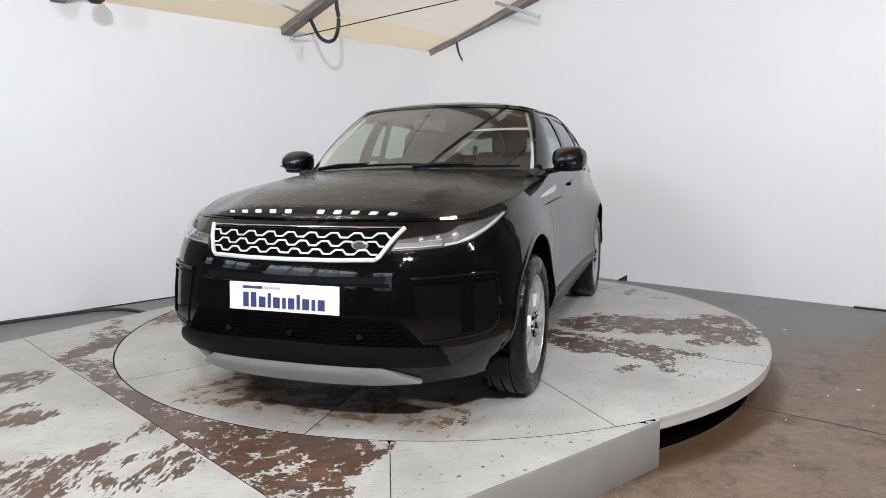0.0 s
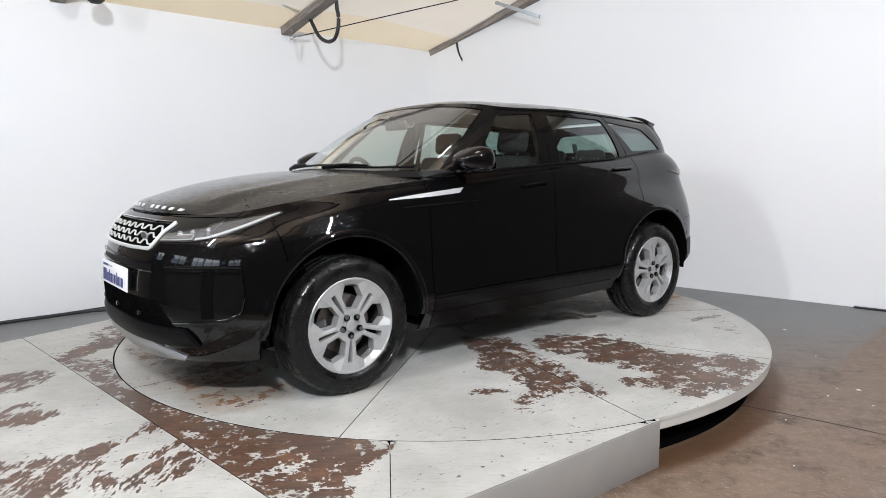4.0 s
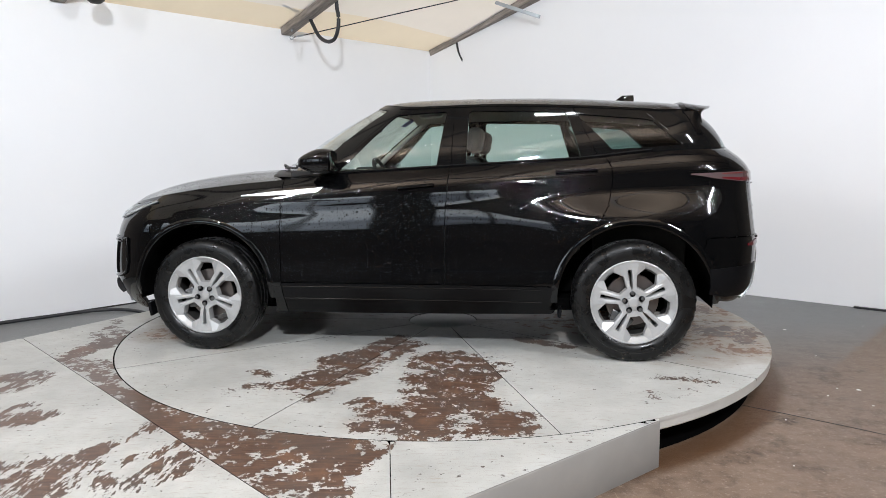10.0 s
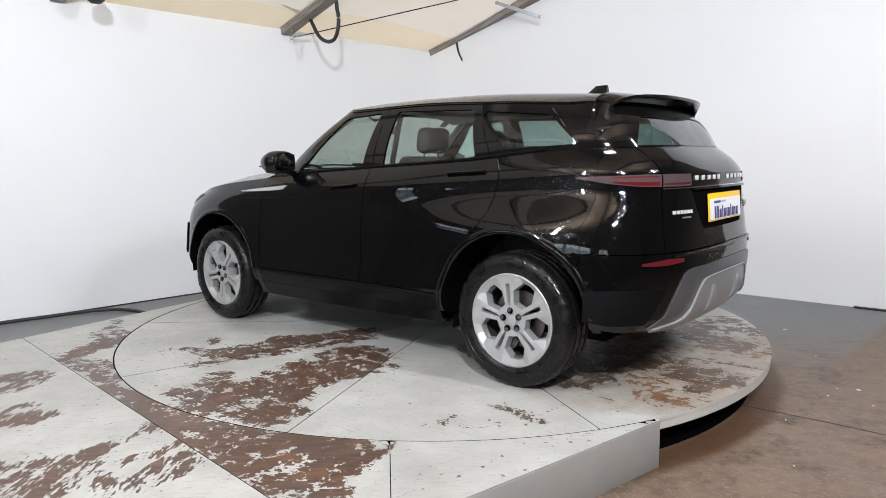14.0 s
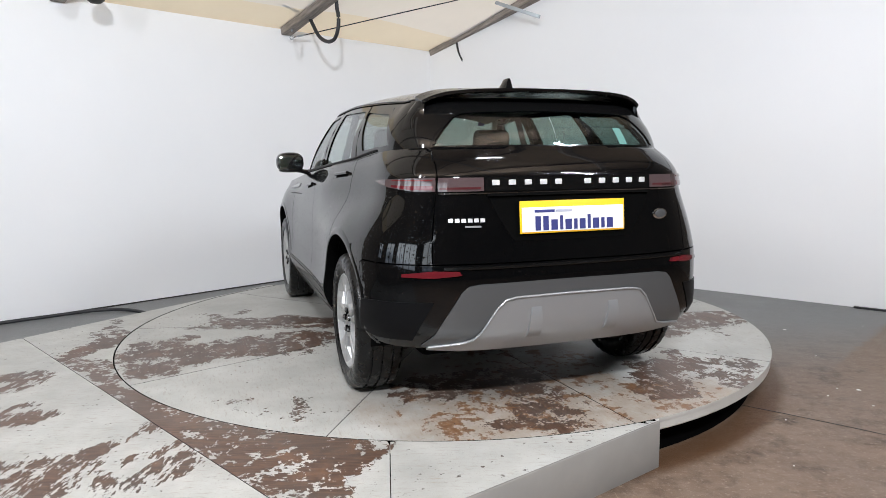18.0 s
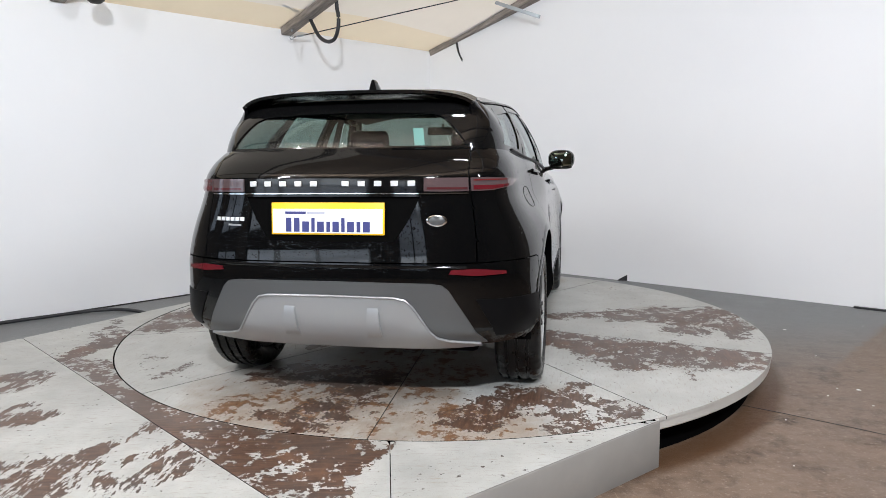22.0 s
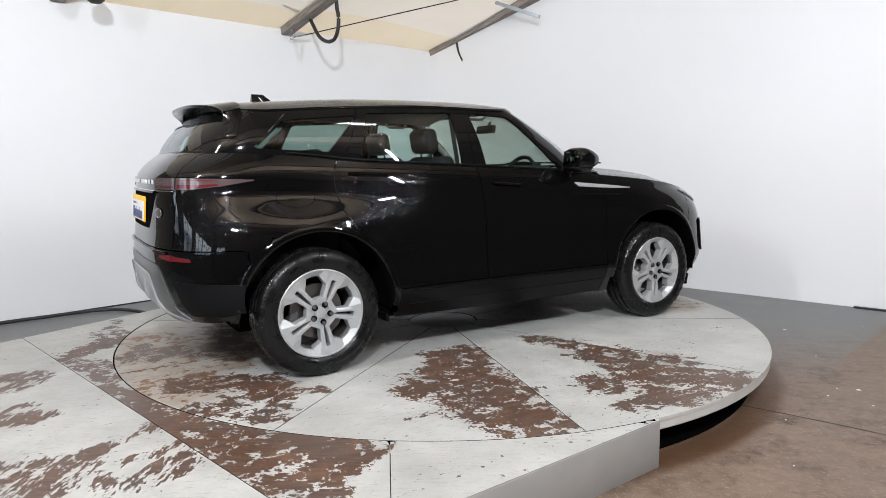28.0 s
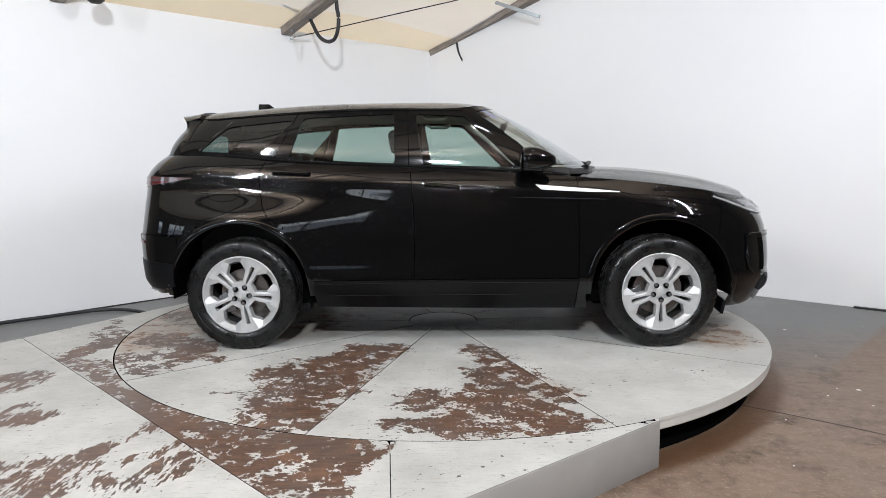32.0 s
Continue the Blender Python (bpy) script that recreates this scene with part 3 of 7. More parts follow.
WEAR_D = [(1.80, -0.46, 1.84, -0.40, 0.05, 0.9), (1.95, -0.27, 1.97, -0.22, 0.04, 0.8), (1.76, -0.20, 1.70, -0.02, 0.07, 1), (1.74, 0.20, 1.77, 0.26, 0.04, 0.8), (1.63, -0.68, 1.67, -0.64, 0.04, 0.9), (-1.72, 0.1, -1.45, 0.0, 0.08, 0.9), (-1.33, 0.56, -1.5, 0.3, 0.07, 0.9), (-0.24, 0.94, -0.46, 1.84, 0.1, 0.8), (-0.34, 1.71, -0.62, 2.06, 0.12, 1), (-0.53, 2.01, -0.72, 1.91, 0.06, 0.7), (-1.27, 1.7, -1.34, 1.42, 0.04, 0.4), (-1.26, 1.65, -1.51, 1.47, 0.06, 0.4), (-1.36, 1.27, -1.66, 1.3, 0.04, 0.6), (-1.38, 1.24, -1.66, 1.33, 0.04, 0.7), (-0.61, 0.53, -0.89, 0.68, 0.06, 1), (-1.49, 0.69, -1.52, 0.2, 0.16, 0.75), (-1.33, 0.56, -1.39, 0.0, 0.12, 0.6), (-2.07, 0.48, -2.03, 0.11, 0.06, 0.8), (-2.05, 0.49, -2.08, 0.07, 0.05, 0.8), (-1.59, 0.09, -2.1, 0.21, 0.16, 0.75), (-1.62, 0.17, -1.92, -0.01, 0.1, 0.5)]
# The broad patches under the car also stand for its soft shadow.
STAIN_AND_SHADE = [(-1.55, 0.17, -1.65, -0.26, 0.22, 1.0), (-1.57, 0.63, -1.88, 0.2, 0.2, 1.0), (-2.0, 0.24, -1.31, 0.19, 0.18, 0.9), (1.85, -0.6, 1.85, 0.6, 0.3, 1.0), (-2.05, -0.6, -2.05, 0.6, 0.35, 1.0), (-1.75, 0.9, -1.9, 0.6, 0.2, 0.8), (2.0, -0.5, 2.0, 0.5, 0.2, 0.6), (-1.7, 0.05, -0.9, 0.0, 0.55, 0.9), (-0.6, -0.1, 0.9, 0.0, 0.5, 0.7), (1.2, 0.0, 1.9, 0.1, 0.45, 0.8), (1.3, 0.9, 1.6, 0.6, 0.2, 0.6), (-1.5, 0.9, -1.2, 0.7, 0.2, 0.7), (0.2, -1.9, 0.6, -1.6, 0.2, 0.6), (-1.75, 0.35, -1.2, -0.3, 0.35, 1.0), (-0.9, 0.6, -0.4, 0.2, 0.3, 0.6), (1.5, 0.2, 1.9, -0.1, 0.2, 0.6), (-1.9, -0.6, -1.5, -0.9, 0.15, 0.6), (-0.25, 1.7, 0.1, 2.1, 0.15, 0.6)]


def paint_layers(me, caps, stains_and_shade, at=None):
    wear = me.attributes.new("wear", "FLOAT", "POINT")
    stain_shade = me.attributes.new("stain_shade", "FLOAT", "POINT")
    a, b = [], []
    for v in me.vertices:
        p = v.co if at is None else at @ v.co
        a.append(wear_at(caps, p.x, p.y))
        b.append(wear_at(stains_and_shade, p.x, p.y))
    wear.data.foreach_set("value", a)
    stain_shade.data.foreach_set("value", b)


table = group_base("turntable", pose(0, 0, DECK))
tagged(table, "round white-painted plywood turntable, paint peeling to brown wood", "turntable")
RADIUS, SEAM0 = 2.268, radians(3.3)


def deck_sector(k):
    """One plywood sector of the deck, with a hair's gap to its neighbours and a rounded top edge."""
    a0, a1 = SEAM0 + k * radians(36), SEAM0 + (k + 1) * radians(36)
    bm = bmesh.new()
    nr, na = 44, 26
    top = []
    for i in range(nr + 1):
        r = 0.258 + (RADIUS - 0.258) * i / nr
        gap = 0.0022 / r
        line = []
        for j in range(na + 1):
            a = a0 + gap + (a1 - a0 - 2 * gap) * j / na
            z = 0.0 if 0 < j < na and i < nr else -0.0015
            line.append(bm.verts.new((r * math.cos(a), r * math.sin(a), z)))
        top.append(line)
    for i in range(nr):
        for j in range(na):
            bm.faces.new((top[i][j], top[i + 1][j], top[i + 1][j + 1], top[i][j + 1]))
    ring = [top[0][j] for j in range(na + 1)] + [top[i][na] for i in range(1, nr + 1)] + [top[nr][j] for j in range(na - 1, -1, -1)] + [top[i][0] for i in range(nr - 1, 0, -1)]
    low = [bm.verts.new((v.co.x, v.co.y, -0.018)) for v in ring]
    for q in range(len(ring)):
        w = (q + 1) % len(ring)
        f = bm.faces.new((ring[w], ring[q], low[q], low[w]))
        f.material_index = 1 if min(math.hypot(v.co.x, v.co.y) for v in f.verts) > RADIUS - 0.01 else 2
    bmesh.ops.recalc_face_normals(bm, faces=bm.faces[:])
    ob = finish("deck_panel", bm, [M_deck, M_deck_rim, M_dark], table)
    own = []
    for c in WEAR_A + WEAR_B + WEAR_C + WEAR_D:      # the paint of each sheet wore by itself
        m = math.atan2((c[1] + c[3]) / 2, (c[0] + c[2]) / 2)
        home = a0 <= a0 + (m - a0) % (2 * math.pi) <= a1
        own.append(c if home else c[:5] + (c[5] * 0.5,))
    paint_layers(ob.data, own, STAIN_AND_SHADE)
    return ob


for k in range(10):
    deck_sector(k)
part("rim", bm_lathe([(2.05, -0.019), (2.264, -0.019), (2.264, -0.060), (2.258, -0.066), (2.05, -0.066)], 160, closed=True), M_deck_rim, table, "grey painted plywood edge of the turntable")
part("hub_plate", bm_lathe([(0.0, -0.001), (0.250, -0.001), (0.253, -0.003), (0.253, -0.02)], 64), M_deck, table, "round painted cover at the centre")
base = group_base("pedestal")
tagged(base, "dark steel pedestal drum under the turntable deck", "pedestal")
# Drum widened and near-black, to draw the shade below the deck's rim.
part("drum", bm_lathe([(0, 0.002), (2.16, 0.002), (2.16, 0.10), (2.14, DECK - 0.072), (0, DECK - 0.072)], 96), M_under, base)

# fixed platform: a flat collar with a bay cut for the disc, and the ramp sheets beyond the joint
platform = group_base("platform")
tagged(platform, "fixed white-painted plywood platform and ramp, heavily flaked", "platform")
GAP = 0.009


def top_plate(name, inside, x0, x1, y0, y1, step, caps, material, label, edge_mat):
    """A flat plate on a grid of fine cells, cut to inside(x, y) < 0, with a skirt down to the floor."""
    bm = bmesh.new()
    nx, ny = int((x1 - x0) / step), int((y1 - y0) / step)
    vs = {}
    def vert(i, j):
        if (i, j) not in vs:
            x, y = x0 + i * step, y0 + j * step
            for _ in range(3):                     # pull border points on to the outline
                f = inside(x, y)
                if abs(f) < step * 1.1:
                    gx = (inside(x + 1e-4, y) - f) / 1e-4
                    gy = (inside(x, y + 1e-4) - f) / 1e-4
                    g2 = gx * gx + gy * gy + 1e-9
                    x, y = x - f * gx / g2, y - f * gy / g2
            vs[i, j] = bm.verts.new((x, y, DECK))
        return vs[i, j]
    for i in range(nx):
        for j in range(ny):
            cx, cy = x0 + (i + 0.5) * step, y0 + (j + 0.5) * step
            if inside(cx, cy) < -step * 0.1:
                bm.faces.new((vert(i, j), vert(i + 1, j), vert(i + 1, j + 1), vert(i, j + 1)))
    border = [e for e in bm.edges if len(e.link_faces) == 1]
    ret = bmesh.ops.extrude_edge_only(bm, edges=border)
    for v in (g for g in ret["geom"] if isinstance(g, bmesh.types.BMVert)):
        v.co.z = 0.0
    for f in (g for g in ret["geom"] if isinstance(g, bmesh.types.BMFace)):
        c = f.calc_center_median()
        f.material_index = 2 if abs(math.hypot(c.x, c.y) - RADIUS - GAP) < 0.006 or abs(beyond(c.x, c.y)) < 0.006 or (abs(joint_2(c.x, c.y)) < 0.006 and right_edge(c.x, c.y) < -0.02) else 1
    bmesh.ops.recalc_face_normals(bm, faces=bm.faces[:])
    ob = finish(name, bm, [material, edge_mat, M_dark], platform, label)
    paint_layers(ob.data, caps, [])
    return ob


JOINT = 2.395       # distance of the ramp joint from the turntable's centre
def beyond(x, y):
    return (-x - y) * 0.70711 - JOINT
def right_edge(x, y):          # front edge of the collar, seen as the grey board
    return (x - 0.994) * 0.607 - (y + 2.067) * 0.795
def left_edge(x, y):
    return -(x + 2.576) * 0.853 + (y - 0.19) * 0.522
def collar(x, y):
    hole = RADIUS + GAP - math.hypot(x, y)
    return max(hole, beyond(x, y) + 0.002, right_edge(x, y), left_edge(x, y), y - 1.55)
def joint_2(x, y):             # the butt joint in the collar
    return -(x + 0.236) * 0.9966 - (y + 2.256) * 0.0822


PLAT_WEAR = [(-2.39, -0.91, -1.86, -1.38, 0.07, 0.85), (-2.36, -0.47, -2.31, -0.83, 0.06, 0.8), (-1.76, -1.55, -1.57, -1.73, 0.05, 0.9),
             (-2.34, -0.76, -2.22, -0.48, 0.11, 1), (-2.1, -1.02, -1.94, -1.14, 0.06, 0.8), (-2.18, -0.48, -2.46, -0.15, 0.07, 0.7), (-1.6, -1.72, -0.95, -2.15, 0.17, 1.25), (-1.2, -2.02, -0.5, -2.40, 0.2, 1.15),
             (-0.91, -2.36, -0.48, -2.67, 0.15, 0.85), (-0.48, -2.62, -0.33, -2.32, 0.12, 0.9), (-1.95, -1.35, -1.75, -1.6, 0.05, 1.0), (-2.5, -0.3, -2.4, -0.5, 0.05, 0.6), (-2.55, 0.1, -2.5, 0.0, 0.05, 0.6)]
RAMP_WEAR = [(-2.33, -1.53, -2.31, -1.29, 0.08, 0.85), (-1.47, -2.42, -1.32, -2.0, 0.06, 0.66), (-1.18, -2.56, -1.05, -2.3, 0.05, 0.7), (-1.55, -2.64, -1.46, -2.34, 0.08, 0.8), (-1.38, -2.17, -1.24, -1.94, 0.04, 0.6),
             (-2.75, -1.6, -2.41, -1.27, 0.09, 0.85), (-2.4, -2.1, -1.98, -1.93, 0.10, 0.95), (-2.3, -1.95, -2.1, -1.78, 0.06, 0.6), (-1.95, -2.62, -1.50, -2.45, 0.12, 0.8), (-1.9, -2.9, -1.45, -2.62, 0.14, 0.75), (-1.28, -2.43, -1.12, -2.24, 0.05, 0.65),
             (-1.14, -2.65, -1.0, -2.46, 0.06, 0.7), (-1.35, -2.60, -1.2, -2.75, 0.08, 0.5)]
top_plate("collar_panel", lambda x, y: max(collar(x, y), joint_2(x, y) + 0.002), -3.2, 1.1, -3.4, 1.6, 0.025, PLAT_WEAR, M_deck, "", M_deck_side)
top_plate("collar_panel", lambda x, y: max(collar(x, y), -joint_2(x, y) + 0.002), -3.2, 1.1, -3.4, 1.6, 0.025, PLAT_WEAR, M_deck, "", M_deck_side)
top_plate("ramp_panel", lambda x, y: max(-beyond(x, y) + 0.002, left_edge(x, y), right_edge(x, y), beyond(x, y) - 1.25), -4.2, 0.4, -4.4, 0.6, 0.03, RAMP_WEAR, M_ramp, "", M_deck_side)


# Near-black strip laid in the bay gap so that it reads as shaded.
gap_strip = bmesh.new()
line = []
for k in range(121):
    a = radians(137 + (295.5 - 137) * k / 120)
    line.append([gap_strip.verts.new((r * math.cos(a), r * math.sin(a), DECK - 0.0012)) for r in (RADIUS + 0.0012, RADIUS + GAP - 0.0012)])
for a, b in zip(line, line[1:]):
    gap_strip.faces.new((a[0], a[1], b[1], b[0]))
low = bmesh.ops.extrude_face_region(gap_strip, geom=gap_strip.faces[:])["geom"]
for v in (g for g in low if isinstance(g, bmesh.types.BMVert)):
    v.co.z -= 0.02
bmesh.ops.recalc_face_normals(gap_strip, faces=gap_strip.faces[:])
part("bay_gap_shade", gap_strip, M_under, platform, "black rubber seal round the bay")

fas = bm_box(1.52, 0.005, DECK - 0.003, None, 0.001)
mid = Vector((0.994, -2.067, 0)) + Vector((-0.795, -0.607, 0)) * 0.76 + Vector((0.607, -0.795, 0)) * 0.0035
ob = part("fascia_board", fas, M_deck_side, platform, "grey painted fascia board")
ob.matrix_world = Matrix.Translation((mid.x, mid.y, (DECK - 0.004) / 2)) @ Matrix.Rotation(math.atan2(0.607, 0.795), 4, "Z")

# ---------------------------------------------------------------- hangings, cables and clutter
def smooth_path(pts, n=6):
    out = []
    P_ = [Vector(p) for p in pts]
    for i in range(len(P_) - 1):
        a, b, c_, d_ = P_[max(i - 1, 0)], P_[i], P_[i + 1], P_[min(i + 2, len(P_) - 1)]
        for k in range(n):
            t = k / n
            out.append(0.5 * ((2 * b) + (c_ - a) * t + (2 * a - 5 * b + 4 * c_ - d_) * t * t + (3 * b - a - 3 * c_ + d_) * t ** 3))
    out.append(P_[-1])
    return out


hose = finish("hose_loop", bm_tube(smooth_path([(-1.55, 2.97, 3.47), (-1.54, 2.962, 3.286), (-1.50, 2.927, 3.122), (-1.43, 2.864, 2.965), (-1.357, 2.80, 2.841), (-1.255, 2.711, 2.775), (-1.166, 2.633, 2.79), (-1.119, 2.592, 2.885), (-1.107, 2.582, 3.015), (-1.125, 2.60, 3.13), (-1.14, 2.615, 3.42)]), 0.021, 10), M_cable)
tagged(hose, "black rubber hose looped under the rafter", "hose")
wire = finish("tension_wire", bm_tube([(-1.728, 3.172, 2.912), (-1.593, 3.167, 2.935), (-0.80, 3.19, 3.108), (0.177, 3.21, 3.316), (0.50, 3.216, 3.385)], 0.0065, 6), M_cable)
tagged(wire, "thin dark tension wire with turnbuckle and hook", "wire")
part("turnbuckle", bm_tube([(-1.70, 3.171, 2.918), (-1.66, 3.17, 2.924), (-1.60, 3.168, 2.934)], [0.008, 0.014, 0.008], 8), M_galv, wire, "steel turnbuckle")
part("hook", bm_lathe([(0.020 + 0.006 * math.cos(a), 0.006 * math.sin(a)) for a in [2 * math.pi * k / 8 for k in range(8)]], 16, pose(-1.755, 3.172, 2.905, 90, 0, 30), closed=True), M_galv, wire)
strut = finish("strut_channel", bm_box(0.62, 0.042, 0.042, None, 0.004), M_galv)
a, b = Vector((1.212, 3.379, 3.157)), Vector((0.02, 4.0, 3.70))
x_ = (a - b).normalized()
strut.matrix_world = Matrix.Translation(a - x_ * 0.31) @ x_.to_track_quat("X", "Z").to_matrix().to_4x4()
tagged(strut, "galvanised steel channel hanging across the rafter", "steel channel")
tail_ = finish("cable_tail", bm_tube(smooth_path([(0.217, 4.561, 3.19), (0.235, 4.545, 3.06), (0.261, 4.523, 2.93), (0.306, 4.483, 2.817)]), [0.016] * 12 + [0.013] * 7, 8), M_cable)
tagged(tail_, "short black cable end hanging from the rafter", "cable")
part("cable_tip", bm_tube([(0.304, 4.485, 2.822), (0.312, 4.478, 2.802)], 0.009, 8), M_galv, tail_)
dome = finish("pendant_housing", bm_lathe([(0.0, -0.075), (0.045, -0.070), (0.075, -0.045), (0.085, 0.0), (0.08, 0.06), (0.03, 0.10), (0.012, 0.11), (0.012, 0.5)], 24), M_dark)
dome.matrix_world = pose(-3.09, 1.238, 2.945)
tagged(dome, "dark grey round housing hung under the roof", "fixture")
floor_cable = finish("floor_cable", bm_tube(smooth_path([(-4.9, 0.05, 0.025), (-4.35, 0.50, 0.025), (-3.995, 0.894, 0.025), (-3.724, 1.126, 0.025), (-3.474, 1.335, 0.025), (-3.287, 1.415, 0.025), (-3.117, 1.412, 0.025), (-2.90, 1.30, 0.025), (-2.70, 1.10, 0.025)]), 0.0165, 10), M_cable)
tagged(floor_cable, "thick black cable lying along the wall base", "cable")
wedge = finish("rubber_wedge", bm_prism([(0, 0), (0.20, 0), (0.20, 0.13)], 0, 0.10, pose(2.115, 2.95, 0.0, 90, 0, -18), 0.004), M_cable)
tagged(wedge, "small black rubber wheel wedge on the floor", "wedge")
offcut = finish("rubber_strip", bm_box(0.9, 0.035, 0.018, pose(4.26, 0.94, 0.009, 0, 0, -41.4), 0.004), M_cable)
tagged(offcut, "black rubber strip lying at the wall base", "strip")
joint = finish("floor_joint", bm_tube([(1.70, -1.27, 0.0015), (1.90, -1.425, 0.0015), (2.15, -1.63, 0.0015), (2.6, -2.03, 0.0015), (3.6, -2.95, 0.0015)], 0.0045, 6, flat=0.3), M_cable)
tagged(joint, "dark saw-cut joint in the concrete floor", "floor joint", kind="structure")
# Dark strip standing in for the shadow gap below each wall.
for wall_end, along, inward in ((11.0, RIGHT, INR), (9.0, LEFT, INL)):
    base_line = finish("trim", bm_box(wall_end - 0.1, 0.006, 0.014, None, 0.001, seg=1), M_dark)
    mid_ = CORNER + along * (wall_end / 2 + 0.05) + inward * 0.003
    base_line.matrix_world = Matrix.Translation((mid_.x, mid_.y, 0.007)) @ Matrix.Rotation(math.atan2(along.y, along.x), 4, "Z")
    tagged(base_line, "thin dark gap strip at the foot of the white boards", "trim", kind="structure")
random.seed(5)
for k in range(34):
    x, y = random.uniform(1.2, 3.6), random.uniform(-3.0, 0.6)
    if math.hypot(x, y) < 2.35 or x < 1.2:
        continue
    r = random.choice([0.004, 0.005, 0.006, 0.012])
    chip = bm_prism([(r * random.uniform(0.6, 1.4) * math.cos(a), r * random.uniform(0.6, 1.4) * math.sin(a)) for a in (0, 1.1, 2.2, 3.4, 4.7, 5.5)], 0.0, 0.0025, pose(x, y, 0.0005))
    tagged(finish("paint_chip", chip, M_white_chip, smooth=False), "small white paint flake on the floor", "paint flake", "paint flakes")

# roof timbers over the workshop, and the window panes behind the camera
for k in range(5):
    u = 3.4 + 1.7 * k
    p = CORNER + INL * u + LEFT * 5.0
    ob = finish("purlin", bm_box(12.5, 0.06, 0.12, None, 0.008), M_back)
    ob.matrix_world = Matrix.Translation((p.x, p.y, EAVES + PITCH * u - 0.09)) @ Matrix.Rotation(math.atan2(LEFT.y, LEFT.x), 4, "Z")
    tagged(ob, "dark roof purlin under the boarding", "beam", "workshop roof purlins")
side_way = (Q0 - P0).normalized()
side_in = Vector((-side_way.y, side_way.x, 0))
win_at = P0 + side_way * ((Q0 - P0).length * 0.715) + side_in * 0.03


def yard_window(name, at, way, panes, high=1.06):
    """A row of panes in a dark frame on a workshop wall; panes as runs along the wall from its middle."""
    w = group_base(name, pose(at.x, at.y, 1.95, 0, 0, math.degrees(math.atan2(way.y, way.x))))
    tagged(w, "row of workshop windows with a daylit yard behind", "window", kind="structure")
    ends = [panes[0][0] - 0.06] + [v for p in panes for v in p] + [panes[-1][1] + 0.06]
    for x0, x1 in panes:
        part("pane", bm_box(x1 - x0, 0.01, high, pose((x0 + x1) / 2, 0.02, 0), 0.002), M_daypane, w)
    for x0, x1 in zip(ends[0::2], ends[1::2]):
        part("window_frame", bm_box(x1 - x0, 0.06, high, pose((x0 + x1) / 2, 0.03, 0), 0.004), M_dark, w)
    for z in (-1, 1):
        part("window_frame", bm_box(ends[-1] - ends[0], 0.05, 0.06, pose((ends[0] + ends[-1]) / 2, 0.03, z * (high / 2 + 0.03)), 0.004), M_dark, w)
    return w


yard_window("window_1", win_at, side_way, ((-1.50, -1.06), (-1.00, -0.50), (-0.32, 0.46), (0.52, 1.50)))
south_way = (Q1 - Q0).normalized()
yard_window("window_2", Q0 + south_way * 1.25 + Vector((0, 0.03, 0)), south_way, ((-0.62, -0.03), (0.03, 0.62)))
yard_window("window_4", P0 + side_way * ((Q0 - P0).length * 0.35) + side_in * 0.03, side_way, ((-0.62, -0.06), (0.0, 0.56)), 0.9)
yard_window("window_3", P0 + side_way * ((Q0 - P0).length * 0.10) + side_in * 0.03, side_way, ((-0.30, 0.30),), 0.7)
LAMP_AT = Vector((0.85, -1.48, 4.12))
fixture = group_base("ceiling_light", pose(*LAMP_AT, 0, 0, 20))
tagged(fixture, "long white strip light under the roof sheets", "ceiling light")
part("housing", bm_box(0.62, 0.16, 0.06, pose(0, 0, 0.045), 0.01), M_wall, fixture)
part("diffuser", bm_box(0.54, 0.10, 0.02, pose(0, 0, 0.012), 0.006), M_tube, fixture, "lit white diffuser")
for x in (-0.22, 0.22):
    part("drop_rod", bm_tube([(x, 0, 0.07), (x, 0, 0.30)], 0.006, 8), M_galv, fixture)
# ---------------------------------------------------------------- the car (x forward, y to its left, z up from the deck)
car = group_base("car")
tagged(car, "gloss black compact SUV beaded with rain, on the turntable", "car")

XF = [(0.20, 2.10), (0.25, 2.17), (0.34, 2.215), (0.54, 2.235), (0.725, 2.215), (0.837, 2.175), (0.93, 2.095), (1.0, 2.0)]
XR = [(0.26, -1.93), (0.34, -2.05), (0.455, -2.13), (0.68, -2.15), (0.80, -2.135), (1.05, -2.115), (1.12, -2.11), (1.18, -2.075), (1.27, -1.97)]
WIDE = [(0.20, 0.83), (0.30, 0.878), (0.38, 0.914), (0.44, 0.926), (0.50, 0.9215), (0.58, 0.9125), (0.66, 0.9085), (0.74, 0.9065), (0.81, 0.9020), (0.88, 0.8950), (0.935, 0.8885), (0.985, 0.8860), (1.01, 0.8835), (1.08, 0.862), (1.16, 0.816), (1.28, 0.745)]
AF, NF, AR, NR = 0.85, 2.7, 0.62, 3.4
AXLE, HUB_Z = 1.342, 0.358
ARCH_R = 0.476


def half_width(x, z):
    lift = (0.005 - 0.06 * x) * smoothstep(0.70, 0.95, z)      # the shoulder crease climbs towards the tail
    w = curve_at(WIDE, z - lift)
    bulge = 0.034 * (smoothstep(0.25, 0.5, z) - smoothstep(0.82, 1.05, z))
    w += bulge * (math.exp(-((x - AXLE) / 0.42) ** 2) + 1.48 * math.exp(-((x + AXLE) / (0.60 if x > -AXLE else 0.36)) ** 2))
    w -= 0.078 * smoothstep(-0.5, -1.75, x) * smoothstep(0.72, 1.12, z)      # tail drawn in above the shoulder
    return w


